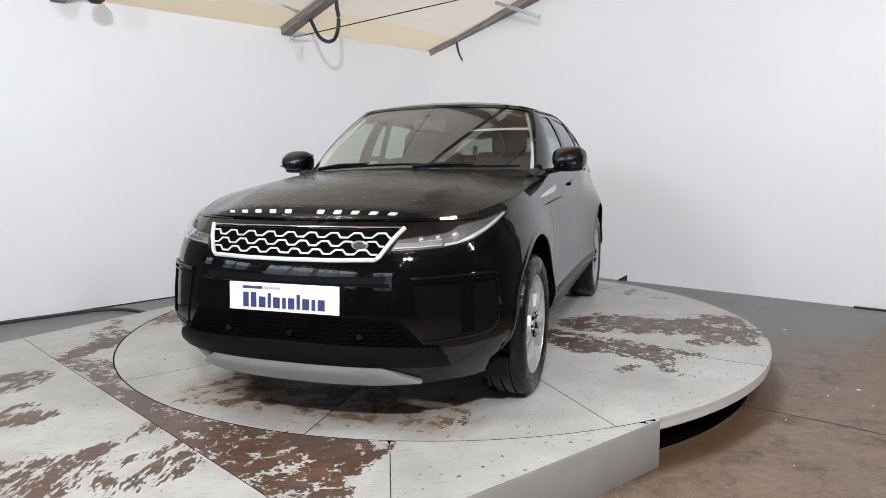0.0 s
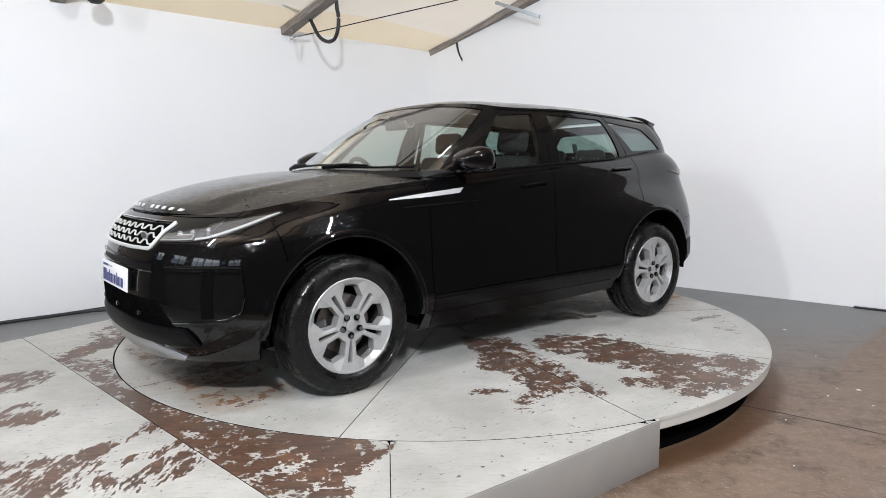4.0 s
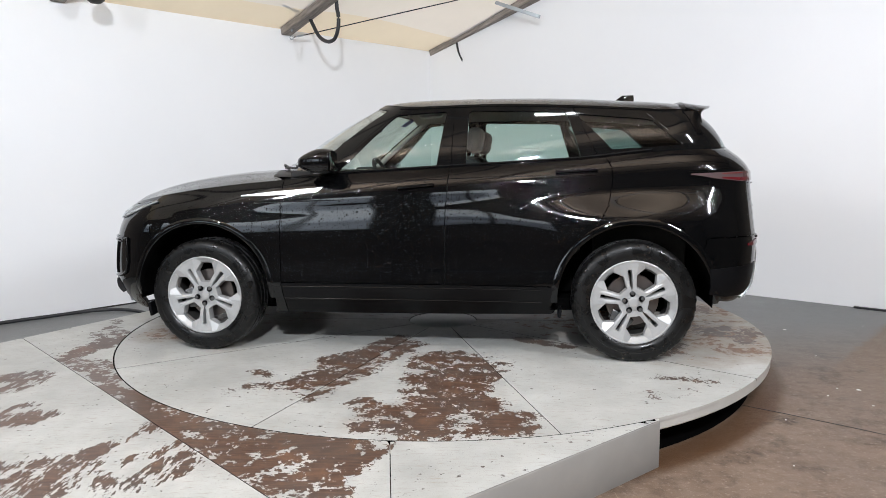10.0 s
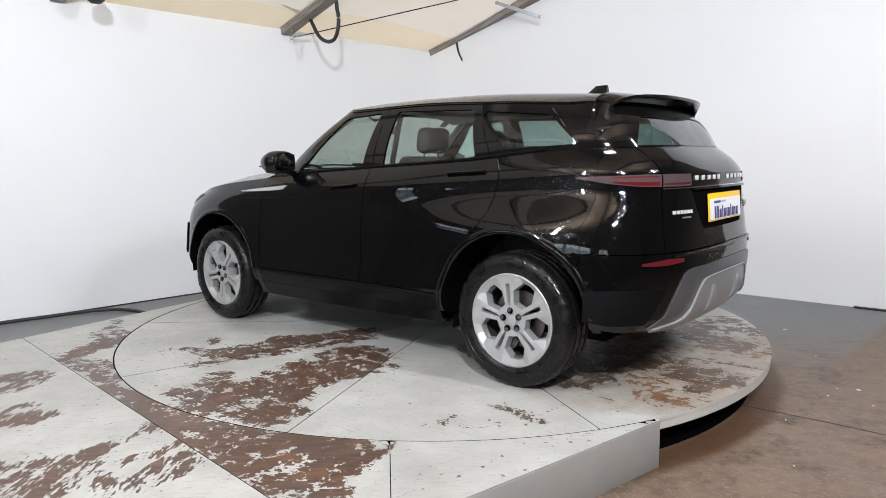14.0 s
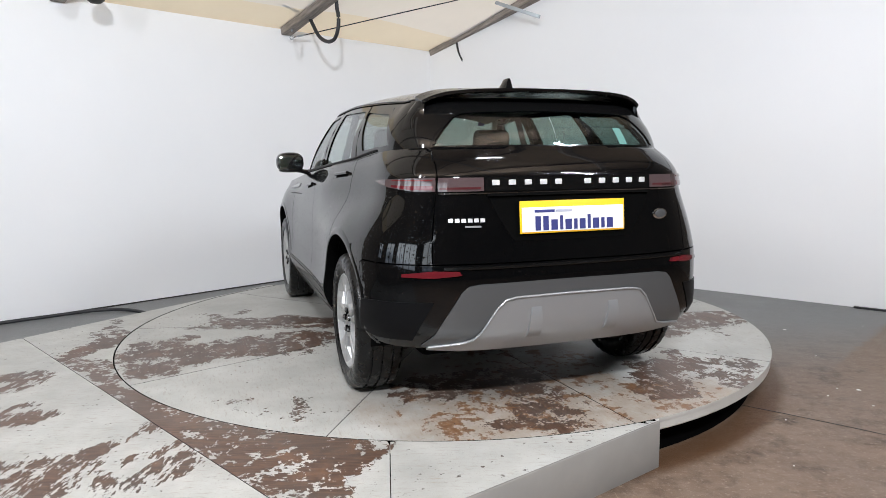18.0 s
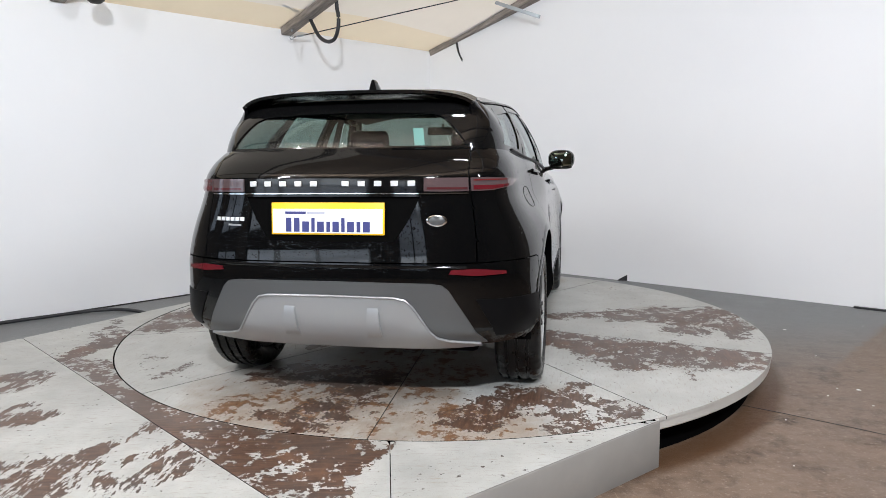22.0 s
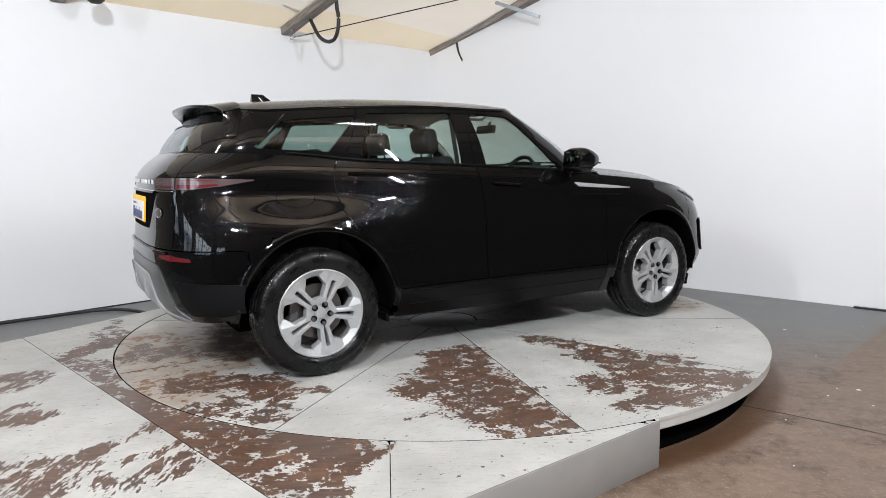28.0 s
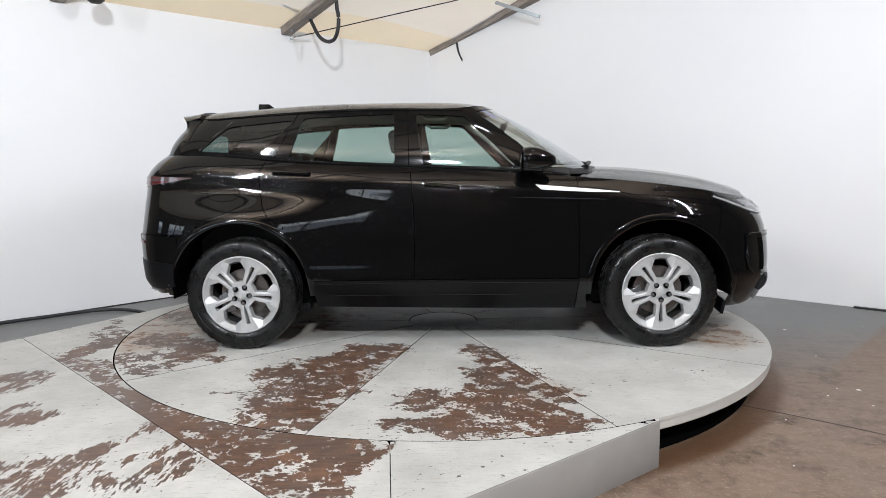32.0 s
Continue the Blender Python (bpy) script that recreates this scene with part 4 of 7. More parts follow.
def skin(s, z, off=0.0):
    """The body's side at a height: s runs 0..1 round the nose, 1..2 along the side, 2..3 round the tail; negative on the right."""
    side = -1.0 if s < 0 else 1.0
    s = abs(s)
    xf, xr = curve_at(XF, z), curve_at(XR, z)
    if s <= 1.0:
        a = max(1e-4, s) * math.pi / 2
        xc = xf - AF
        x = xc + AF * math.cos(a) ** (2 / NF)
        y = half_width(xc, z) * math.sin(a) ** (2 / NF)
        if s < 1e-3:
            y = 0.0
    elif s <= 2.0:
        x = (xf - AF) + (xr + AR - xf + AF) * (s - 1)
        y = half_width(x, z)
    else:
        a = max(1e-4, 3.0 - s) * math.pi / 2
        xc = xr + AR
        x = xc - AR * math.cos(a) ** (2 / NR)
        y = half_width(x, z) * math.sin(a) ** (2 / NR) if s < 2.999 else 0.0
    p = Vector((x, side * y, z))
    if off:
        p += skin_normal(side * s, z) * off
    return p


def skin_normal(s, z):
    e = 0.004
    if abs(s) < 0.02:
        t = Vector((0, 1, 0))
    else:
        t = skin(s + e, z) - skin(s - e, z)
    u = skin(s, z + 0.006) - skin(s, z - 0.006)
    n = t.cross(u)
    n.normalize()
    c = skin(s, z)
    if n.dot(Vector((c.x * 0.35, c.y, 0))) < 0:
        n = -n
    return n


def s_front(y, z):
    xf = curve_at(XF, z)
    w = half_width(xf - AF, z)
    k = min(1.0, abs(y) / w)
    return math.copysign(math.asin(k ** (NF / 2)) / (math.pi / 2), y)


def s_side(x, z):
    a, b = curve_at(XF, z) - AF, curve_at(XR, z) + AR
    if x > a:
        k = min(1.0, (x - a) / AF)
        return math.acos(k ** (NF / 2)) / (math.pi / 2)
    if x < b:
        k = min(1.0, (b - x) / AR)
        return 3.0 - math.acos(k ** (NR / 2)) / (math.pi / 2)
    return 1 + (x - a) / (b - a)


def s_rear(y, z):
    lo, hi = 2.0, 3.0
    for _ in range(18):
        m = (lo + hi) / 2
        if skin(m, z).y > abs(y):
            lo = m
        else:
            hi = m
    return math.copysign((lo + hi) / 2, y)


TOP = [(-2.2, 1.265), (-1.9, 1.262), (-1.5, 1.245), (-1.0, 1.198), (-0.16, 1.156), (0.42, 1.125), (0.80, 1.096), (1.0, 1.080), (1.3, 1.050), (1.6, 1.008), (1.9, 0.958), (2.3, 0.93)]
LOW = [(-2.2, 0.345), (-1.9, 0.355), (-1.75, 0.385), (-1.5, 0.33), (-0.9, 0.272), (0.8, 0.250), (1.6, 0.25), (1.85, 0.235), (2.3, 0.225)]


def top_z(s):
    z = 1.05
    for _ in range(4):
        z = curve_at(TOP, skin(s, z).x)
    return z


def low_z(s):
    z = 0.3
    for _ in range(3):
        z = curve_at(LOW, skin(s, z).x)
    return z


# seams of the side, as x over z
SEAM_WING = [(0.25, 0.800), (0.45, 0.812), (0.65, 0.818), (0.95, 0.812), (1.15, 0.800)]
SEAM_B = [(0.25, -0.245), (0.50, -0.222), (0.80, -0.222), (1.05, -0.238), (1.25, -0.262)]
SEAM_C = [(0.25, -0.86), (0.50, -0.905), (0.70, -1.02), (0.83, -1.13), (0.95, -1.19), (1.10, -1.215), (1.17, -1.20), (1.26, -1.13)]
SEAM_FB = [(0.2, 1.60), (0.55, 1.66), (0.80, 1.70), (0.90, 1.72), (1.0, 1.74)]
SEAM_RB = [(0.2, -1.62), (0.55, -1.70), (0.72, -1.74), (0.76, -1.80), (1.3, -1.80)]
SILL_Z = 0.455


def build_side(side):
    """One side of the lower body as a fine sheet; its cells are dealt out to the panels."""
    ss = [i / 46 for i in range(0, 46)] + [1 + i / 150 for i in range(0, 150)] + [2 + i / 40 for i in range(0, 41)]
    nv = 56
    pts, seams = [], []
    for s in ss:
        zl, zt = low_z(s), top_z(s)
        pts.append([[s, zl + (zt - zl) * j / nv] for j in range(nv + 1)])
    # draw the nearest column on to each seam, the nearest row on to the sill line
    for table_ in (SEAM_WING, SEAM_B, SEAM_C, SEAM_FB, SEAM_RB):
        for j in range(nv + 1):
            best = None
            for i in range(1, len(ss) - 1):
                z = pts[i][j][1]
                t = s_side(curve_at(table_, z), z)
                d = abs(t - pts[i][j][0])
                if best is None or d < best[0]:
                    best = (d, i, t)
            if best and best[0] < 0.03:
                pts[best[1]][j][0] = best[2]
    for j in range(nv + 1):                        # the tailgate's upright edge
        i = None
        for _ in range(2):
            z = pts[i if i is not None else -20][j][1]
            if z > 0.72:
                t = s_rear(TG_Y(z), z)
                i = min(range(200, len(ss) - 1), key=lambda q: abs(pts[q][j][0] - t))
        if i is not None:
            pts[i][j][0] = t
    for i in range(len(ss)):
        x = skin(*pts[i][20]).x
        level = SILL_Z if -1.0 < x < 0.95 else 0.745 if x < -1.6 else 0.94 if x > 1.5 else None
        if level is None:
            continue
        j = min(range(nv + 1), key=lambda q: abs(pts[i][q][1] - level))
        if abs(pts[i][j][1] - level) < 0.012:
            pts[i][j][1] = level
    # and on to the wheel arches
    P = [[None] * (nv + 1) for _ in ss]
    for i in range(len(ss)):
        for j in range(nv + 1):
            s, z = pts[i][j]
            p = skin(s, z)
            for ax in (AXLE, -AXLE):
                dx, dz = p.x - ax, z - HUB_Z - 0.02
                r = math.hypot(dx, dz)
                if abs(r - ARCH_R) < 0.0125 and r > 0.1:
                    k = ARCH_R / r
                    z2 = HUB_Z + 0.02 + dz * k
                    s2 = s_side(ax + dx * k, z2)
                    p = skin(s2, z2)
                    s, z = s2, z2
            P[i][j] = (s, z)
    panels = {}
    for i in range(len(ss) - 1):
        for j in range(nv):
            quad = (P[i][j], P[i + 1][j], P[i + 1][j + 1], P[i][j + 1])
            cs = sum(q[0] for q in quad) / 4
            cz = sum(q[1] for q in quad) / 4
            c = skin(cs, cz)
            if any(math.hypot(c.x - ax, cz - HUB_Z - 0.02) < ARCH_R for ax in (AXLE, -AXLE)):
                continue
            x = c.x
            if x > curve_at(SEAM_FB, cz) and cz < 0.94:
                name = "front_bumper"
            elif x > curve_at(SEAM_WING, cz):
                name = "front_wing"
            elif x < -1.0 and x < curve_at(SEAM_RB, cz) and cz < 0.745:
                name = "rear_bumper"
            elif x < curve_at(SEAM_RB, cz) and c.y < TG_Y(cz):
                name = "tailgate"
            elif cz < SILL_Z and -0.95 < x < 0.9:
                name = "sill"
            elif x > curve_at(SEAM_B, cz):
                name = "front_door"
            elif x > curve_at(SEAM_C, cz):
                name = "rear_door"
            else:
                name = "rear_wing"
            panels.setdefault(name, []).append(((i, j), (i + 1, j), (i + 1, j + 1), (i, j + 1)))
    return P, panels


def TG_Y(z):
    return 0.665 - 0.05 * smoothstep(0.75, 1.25, z)


def panel_mesh(P, quads, sides):
    """A panel from its cells: its border is drawn in by a hair and folded inwards, so that the shut lines read."""
    bm = bmesh.new()
    for side in sides:
        vs = {}
        def vert(k):
            if k not in vs:
                s, z = P[k[0]][k[1]]
                vs[k] = bm.verts.new(skin(s * side if s > 0 else s, z))
            return vs[k]
        for q in quads:
            try:
                bm.faces.new([vert(k) for k in (q if side > 0 else reversed(q))])
            except ValueError:
                pass
    bmesh.ops.remove_doubles(bm, verts=bm.verts[:], dist=2e-4)
    bm.normal_update()
    border = [e for e in bm.edges if len(e.link_faces) == 1]
    inset = {}
    for e in border:
        f = e.link_faces[0]
        c = f.calc_center_median()
        for v in e.verts:
            d = (c - (e.verts[0].co + e.verts[1].co) / 2)
            t = (e.verts[1].co - e.verts[0].co).normalized()
            d -= t * d.dot(t)
            inset.setdefault(v, []).append(d.normalized())
    for v, ds in inset.items():
        d = sum(ds, Vector()) / len(ds)
        v.co += d * 0.0030
    ret = bmesh.ops.extrude_edge_only(bm, edges=border)
    for v in (g for g in ret["geom"] if isinstance(g, bmesh.types.BMVert)):
        src = v.co.copy()
        inward = Vector((-src.x * 0.35, -src.y, 0.0))
        if abs(src.x) > 1.75:
            inward = Vector((-src.x, -src.y * 0.6, 0))
        v.co += inward.normalized() * 0.022
    bmesh.ops.recalc_face_normals(bm, faces=bm.faces[:])
    return bm


SIDE, PANELS = build_side(1)
PARTS = {}
for name, quads in PANELS.items():
    if name in ("front_bumper", "rear_bumper", "tailgate"):
        PARTS[name] = part(name, panel_mesh(SIDE, quads, (1, -1)), M_paint, car)
    else:
        for side in (1, -1):
            PARTS[name, side] = part(name, panel_mesh(SIDE, quads, (side,)), M_sill if name == "sill" else M_paint_side, car)

# ---- bonnet
BON_S0 = s_front(0.60, 0.94)
BON_Z0 = top_z(BON_S0)
BON_E0 = skin(BON_S0, BON_Z0)


def bonnet_pt(u, t):
    """A point of the bonnet: u from its front edge to the scuttle, t across it from right (-1) to left (1)."""
    e0 = BON_E0
    xe = e0.x + (0.82 - e0.x) * u
    ze = curve_at(TOP, xe) - 0.002
    ye = skin(s_side(xe, ze), ze).y - 0.004
    y = ye * t
    d0 = skin(s_front(y if abs(y) < e0.y else math.copysign(e0.y, y), BON_Z0), BON_Z0).x - e0.x
    d1 = 0.24 * (1 - abs(t) ** 2.2)
    x = xe + (1 - u) ** 1.5 * d0 + (1 - (1 - u) ** 1.5) * d1
    crown = curve_at([(0, 0.0), (0.012, 0.020), (0.03, 0.036), (0.07, 0.049), (0.2, 0.062), (0.45, 0.070), (0.75, 0.070), (1.0, 0.060)], u)
    z = ze + crown * (1 - abs(t) ** 2.6)
    z += 0.006 * math.exp(-((abs(t) - 0.62) / 0.06) ** 2) * smoothstep(0.05, 0.3, u)      # raised crease each side
    return Vector((x, y, z))


def bonnet():
    bm = bmesh.new()
    nu, nt = 54, 52
    rows_ = [[bm.verts.new(bonnet_pt((i / nu) ** 1.4, -1 + 2 * j / nt)) for j in range(nt + 1)] for i in range(nu + 1)]
    for i in range(nu):
        for j in range(nt):
            bm.faces.new((rows_[i][j], rows_[i][j + 1], rows_[i + 1][j + 1], rows_[i + 1][j]))
    border = [e for e in bm.edges if len(e.link_faces) == 1]
    ret = bmesh.ops.extrude_edge_only(bm, edges=border)
    for v in (g for g in ret["geom"] if isinstance(g, bmesh.types.BMVert)):
        v.co.z -= 0.025
        v.co.x -= 0.01
        v.co.y *= 0.985
    bmesh.ops.recalc_face_normals(bm, faces=bm.faces[:])
    return bm


part("bonnet", bonnet(), M_paint_wet, car)

# ---- glasshouse: rings at the belt and at the roof rail
def ring_belt(s):
    side = -1.0 if s < 0 else 1.0
    s = abs(s)
    if s <= 1:
        a = max(1e-4, s) * math.pi / 2
        x, y = 0.42 + 0.62 * math.cos(a) ** (2 / 2.3), 0.815 * math.sin(a) ** (2 / 2.3)
        z = curve_at([(0, 1.142), (0.5, 1.125), (1.0, 1.118)], s)
    elif s <= 2:
        x = 0.42 - 1.92 * (s - 1)
        z = curve_at(TOP, x) - 0.006
        y = half_width(x, z) - 0.006
        y = min(y, 0.83)
    else:
        a = max(1e-4, 3 - s) * math.pi / 2
        z = curve_at([(2.0, 1.239), (2.5, 1.250), (3.0, 1.255)], s)
        end = curve_at(XR, z) + 0.008
        x = -1.50 + (end + 1.50) * math.cos(a) ** (2 / 3.2)
        y = max(0.0, skin(s_side(x - 0.008, z), z).y - 0.006) if s < 2.999 else 0.0
    return Vector((x, side * y, z))


def ring_roof(s):
    side = -1.0 if s < 0 else 1.0
    s = abs(s)
    if s <= 1:
        a = max(1e-4, s) * math.pi / 2
        x, y = -0.03 + 0.31 * math.cos(a) ** (2 / 2.7), 0.648 * math.sin(a) ** (2 / 2.7)
        z = curve_at([(0, 1.582), (0.5, 1.567), (0.85, 1.545), (1.0, 1.540)], s)
    elif s <= 2:
        x = -0.03 - 1.50 * (s - 1)
        y = curve_at([(-1.53, 0.608), (-1.0, 0.638), (-0.4, 0.652), (-0.03, 0.648)], x)
        z = curve_at([(-1.53, 1.495), (-1.1, 1.524), (-0.5, 1.546), (-0.03, 1.540)], x)
    else:
        a = max(1e-4, 3 - s) * math.pi / 2
        x, y = -1.53 - 0.24 * math.cos(a) ** (2 / 3.0), 0.608 * math.sin(a) ** (2 / 3.0)
        z = curve_at([(2.0, 1.495), (2.5, 1.495), (3.0, 1.500)], s)
    return Vector((x, side * y, z))


def house(s, v, off=0.0):
    """The glasshouse surface: s round it as above, v from the belt (0) to the rail (1)."""
    b, t = ring_belt(s), ring_roof(s)
    p = b.lerp(t, v)
    bow = 0.030 * 4 * v * (1 - v)
    a = abs(s)
    out = Vector((math.cos(min(a, 1) * math.pi / 2) if a < 1 else (-math.sin((a - 2) * math.pi / 2) if a > 2 else 0), math.copysign(math.sin(min(a, 1) * math.pi / 2) if a <= 2 else math.cos((a - 2) * math.pi / 2), s), 0.25))
    return p + out.normalized() * (bow + off)


def house_v(s, z):
    lo, hi = 0.0, 1.0
    for _ in range(24):
        m = (lo + hi) / 2
        if house(s, m).z < z:
            lo = m
        else:
            hi = m
    return (lo + hi) / 2


def house_at_side(x, z, side=1):
    """(s, v) of the side point with that x and z."""
    s = 1.5
    v = 0.5
    for _ in range(12):
        v = house_v(s, z)
        e = 0.01
        x0, x1 = house(s - e, v).x, house(s + e, v).x
        s -= (house(s, v).x - x) / ((x1 - x0) / (2 * e))
        s = min(2.9, max(0.1, s))
    return s, v


# window outlines on the side, in x and z; corners get rounded
WIN_F = [(0.462, 1.146), (0.40, 1.19), (0.115, 1.478), (0.085, 1.490), (-0.205, 1.506), (-0.215, 1.495), (-0.165, 1.168)]
WIN_R = [(-0.345, 1.172), (-0.355, 1.498), (-0.37, 1.508), (-0.925, 1.490), (-0.950, 1.478), (-1.030, 1.225), (-1.02, 1.212)]
WIN_Q = [(-1.215, 1.258), (-1.015, 1.466), (-1.03, 1.474), (-1.42, 1.438), (-1.455, 1.425), (-1.625, 1.278)]


def subdiv(poly, n=14, close=True):
    out = []
    m = len(poly)
    for i in range(m):
        a, b = poly[i], poly[(i + 1) % m]
        for k in range(n):
            out.append((a[0] + (b[0] - a[0]) * k / n, a[1] + (b[1] - a[1]) * k / n))
    return out


def inside_poly(poly, x, y):
    c = False
    j = len(poly) - 1
    for i in range(len(poly)):
        (xi, yi), (xj, yj) = poly[i], poly[j]
        if (yi > y) != (yj > y) and x < (xj - xi) * (y - yi) / (yj - yi) + xi:
            c = not c
        j = i
    return c


def nearest_on(poly, x, y):
    best = None
    m = len(poly)
    for i in range(m):
        (ax, ay), (bx, by) = poly[i], poly[(i + 1) % m]
        ux, uy = bx - ax, by - ay
        k = max(0, min(1, ((x - ax) * ux + (y - ay) * uy) / (ux * ux + uy * uy + 1e-12)))
        px, py = ax + k * ux, ay + k * uy
        d = math.hypot(x - px, y - py)
        if best is None or d < best[0]:
            best = (d, px, py)
    return best




def window_sv(poly):
    return [house_at_side(x, z) for x, z in subdiv(poly, 10)]


SV_F, SV_R, SV_Q = window_sv(WIN_F), window_sv(WIN_R), window_sv(WIN_Q)
SV_S = subdiv([(0.0, 0.03), (0.35, 0.03), (0.775, 0.035), (0.745, 0.93), (0.30, 0.955), (0.0, 0.955)], 10)
SV_B = subdiv([(2.47, 0.06), (2.49, 0.12), (2.60, 0.58), (2.66, 0.66), (3.0, 0.70), (3.0, 0.05)], 10)


def build_house():
    ss = [i / 44 for i in range(44)] + [1 + i / 120 for i in range(120)] + [2 + i / 44 for i in range(45)]
    nv = 30
    g = [[(s, j / nv) for j in range(nv + 1)] for s in ss]
    for i in range(len(ss)):
        for j in range(1, nv):
            s, v = g[i][j]
            for poly, ks in ((SV_F, 1), (SV_R, 1), (SV_Q, 1), (SV_S, 1), (SV_B, 1)):
                w = [(a, b * 0.3) for a, b in poly]
                d = nearest_on(w, s, v * 0.3)
                if d[0] < (0.0062 if 1.0 < s < 2.0 else 0.0112) and 0.0 < d[1] < 3.0:
                    g[i][j] = (d[1] if 0 < i < len(ss) - 1 else s, d[2] / 0.3)
                    break
    body = []
    for i in range(len(ss) - 1):
        for j in range(nv):
            q = (g[i][j], g[i + 1][j], g[i + 1][j + 1], g[i][j + 1])
            cs, cv = sum(a[0] for a in q) / 4, sum(a[1] for a in q) / 4
            for key, poly in (("F", SV_F), ("R", SV_R), ("Q", SV_Q), ("S", SV_S), ("B", SV_B)):
                if inside_poly(poly, cs, cv):
                    break
            else:
                body.append(q)
    return body


def sheet_bm(quads, fn, sides=(1, -1), fold=0.0):
    bm = bmesh.new()
    for side in sides:
        vs = {}
        for q in quads:
            ring = []
            for k in (q if side > 0 else reversed(q)):
                key = (round(k[0], 5), round(k[1], 5))
                if key not in vs:
                    vs[key] = bm.verts.new(fn(side * max(k[0], 1e-6), k[1]))
                if vs[key] not in ring:
                    ring.append(vs[key])
            if len(ring) > 2:
                try:
                    bm.faces.new(ring)
                except ValueError:
                    pass
    bmesh.ops.remove_doubles(bm, verts=bm.verts[:], dist=2e-4)
    bmesh.ops.recalc_face_normals(bm, faces=bm.faces[:])
    if fold:
        border = [e for e in bm.edges if len(e.link_faces) == 1]
        ret = bmesh.ops.extrude_edge_only(bm, edges=border)
        for v in (k for k in ret["geom"] if isinstance(k, bmesh.types.BMVert)):
            c = Vector((max(-1.5, min(0.3, v.co.x)), 0, 1.3))
            v.co += (c - v.co).normalized() * fold
        bmesh.ops.recalc_face_normals(bm, faces=bm.faces[:])
    return bm


part("window_frame", sheet_bm(build_house(), house, fold=0.018), M_clad, car, "gloss black window pillars and frame")


def pane_bm(poly, fn, n=26, m=10, sides=(1,), mirror_join=False, off=-0.006):
    """A pane with that outline in (s, v), as a strip grid between its lower and upper edge."""
    lo_s, hi_s = min(p[0] for p in poly), max(p[0] for p in poly)
    quads = []
    cols = []
    for i in range(n + 1):
        s = lo_s + (hi_s - lo_s) * (0.0005 + 0.999 * i / n)
        cross = []
        for k in range(len(poly)):
            (a, b), (c, d) = poly[k], poly[(k + 1) % len(poly)]
            if (a <= s < c) or (c <= s < a):
                cross.append(b + (d - b) * (s - a) / (c - a))
        if len(cross) >= 2:
            cols.append((s, max(0.0, min(cross) - 0.025), min(1.0, max(cross) + 0.025)))
    for (s0, a0, b0), (s1, a1, b1) in zip(cols, cols[1:]):
        for j in range(m):
            quads.append(((s0, a0 + (b0 - a0) * j / m), (s1, a1 + (b1 - a1) * j / m), (s1, a1 + (b1 - a1) * (j + 1) / m), (s0, a0 + (b0 - a0) * (j + 1) / m)))
    return sheet_bm(quads, lambda s, v: fn(s, v, off), sides)


for side in (1, -1):
    for nm, sv, m_, lab in (("front_side_window", SV_F, M_glass, "tinted side window beaded with rain"), ("rear_side_window", SV_R, M_glass, "tinted side window beaded with rain"), ("quarter_window", SV_Q, M_glass_dark, "dark tinted quarter window")):
        ob = part(nm, pane_bm(sv, house, sides=(side,)), m_, car, lab)
        ob.visible_shadow = False
ob = part("windscreen", pane_bm(SV_S, house, 20, 14, (1, -1)), M_screen, car, "clear raked windscreen")
ob.visible_shadow = False
ob = part("rear_window", pane_bm(SV_B, house, 20, 14, (1, -1)), M_glass_dark, car, "dark tinted rear window")
ob.visible_shadow = False

# shut lines over the pillars: rear door, tailgate, and the drip rail along the roof
def house_line(pts, side, r=0.0026):
    return bm_tube([Vector((1, side, 1)) * house(*house_at_side(x, z), 0.0006) for x, z in pts], r, 6)


for side in (1, -1):
    part("door_gap", house_line([(-0.985, 1.522), (-1.010, 1.470), (-1.060, 1.360), (-1.110, 1.262), (-1.128, 1.222)], side), M_under, car, "dark shut line of the rear door")
    part("door_gap", house_line([(-0.270, 1.536), (-0.262, 1.40), (-0.258, 1.28), (-0.258, 1.178)], side), M_under, car)
    part("drip_rail", bm_tube([Vector((1, side, 1)) * house(0.86 + 1.24 * k / 40, 0.965, 0.001) for k in range(41)], 0.0032, 6), M_under, car, "dark drip rail groove")
    part("glass_edge", house_line([(-1.43, 1.470), (-1.53, 1.380), (-1.625, 1.285)], side, 0.002), M_silver_dark, car)


# ---- roof
def roof():
    bm = bmesh.new()
    nu, nt = 60, 40
    rows_ = []
    for i in range(nu + 1):
        u = i / nu
        s = 0.62 + (2.45 - 0.62) * u
        e = house(s, 1.0)
        line = []
        xc = 0.28 + (-1.80 - 0.28) * u
        for j in range(nt + 1):
            t = -1 + 2 * j / nt
            y = (e.y + 0.004) * t
            x = e.x + (xc - e.x) * (1 - abs(t) ** 2.0)
            zc = curve_at([(-1.80, 1.540), (-1.37, 1.572), (-0.76, 1.610), (-0.15, 1.618), (0.10, 1.609), (0.28, 1.580)], xc)
            z = e.z + 0.002 + (zc - e.z) * (1 - abs(t) ** (2.3 + 2.2 * u))
            line.append(bm.verts.new((x, y, z)))
        rows_.append(line)
    for i in range(nu):
        for j in range(nt):
            bm.faces.new((rows_[i][j], rows_[i][j + 1], rows_[i + 1][j + 1], rows_[i + 1][j]))
    border = [e for e in bm.edges if len(e.link_faces) == 1]
    ret = bmesh.ops.extrude_edge_only(bm, edges=border)
    for v in (g for g in ret["geom"] if isinstance(g, bmesh.types.BMVert)):
        v.co.z -= 0.02
        v.co.y *= 0.99
    bmesh.ops.recalc_face_normals(bm, faces=bm.faces[:])
    return bm


part("roof", roof(), M_paint_wet, car)

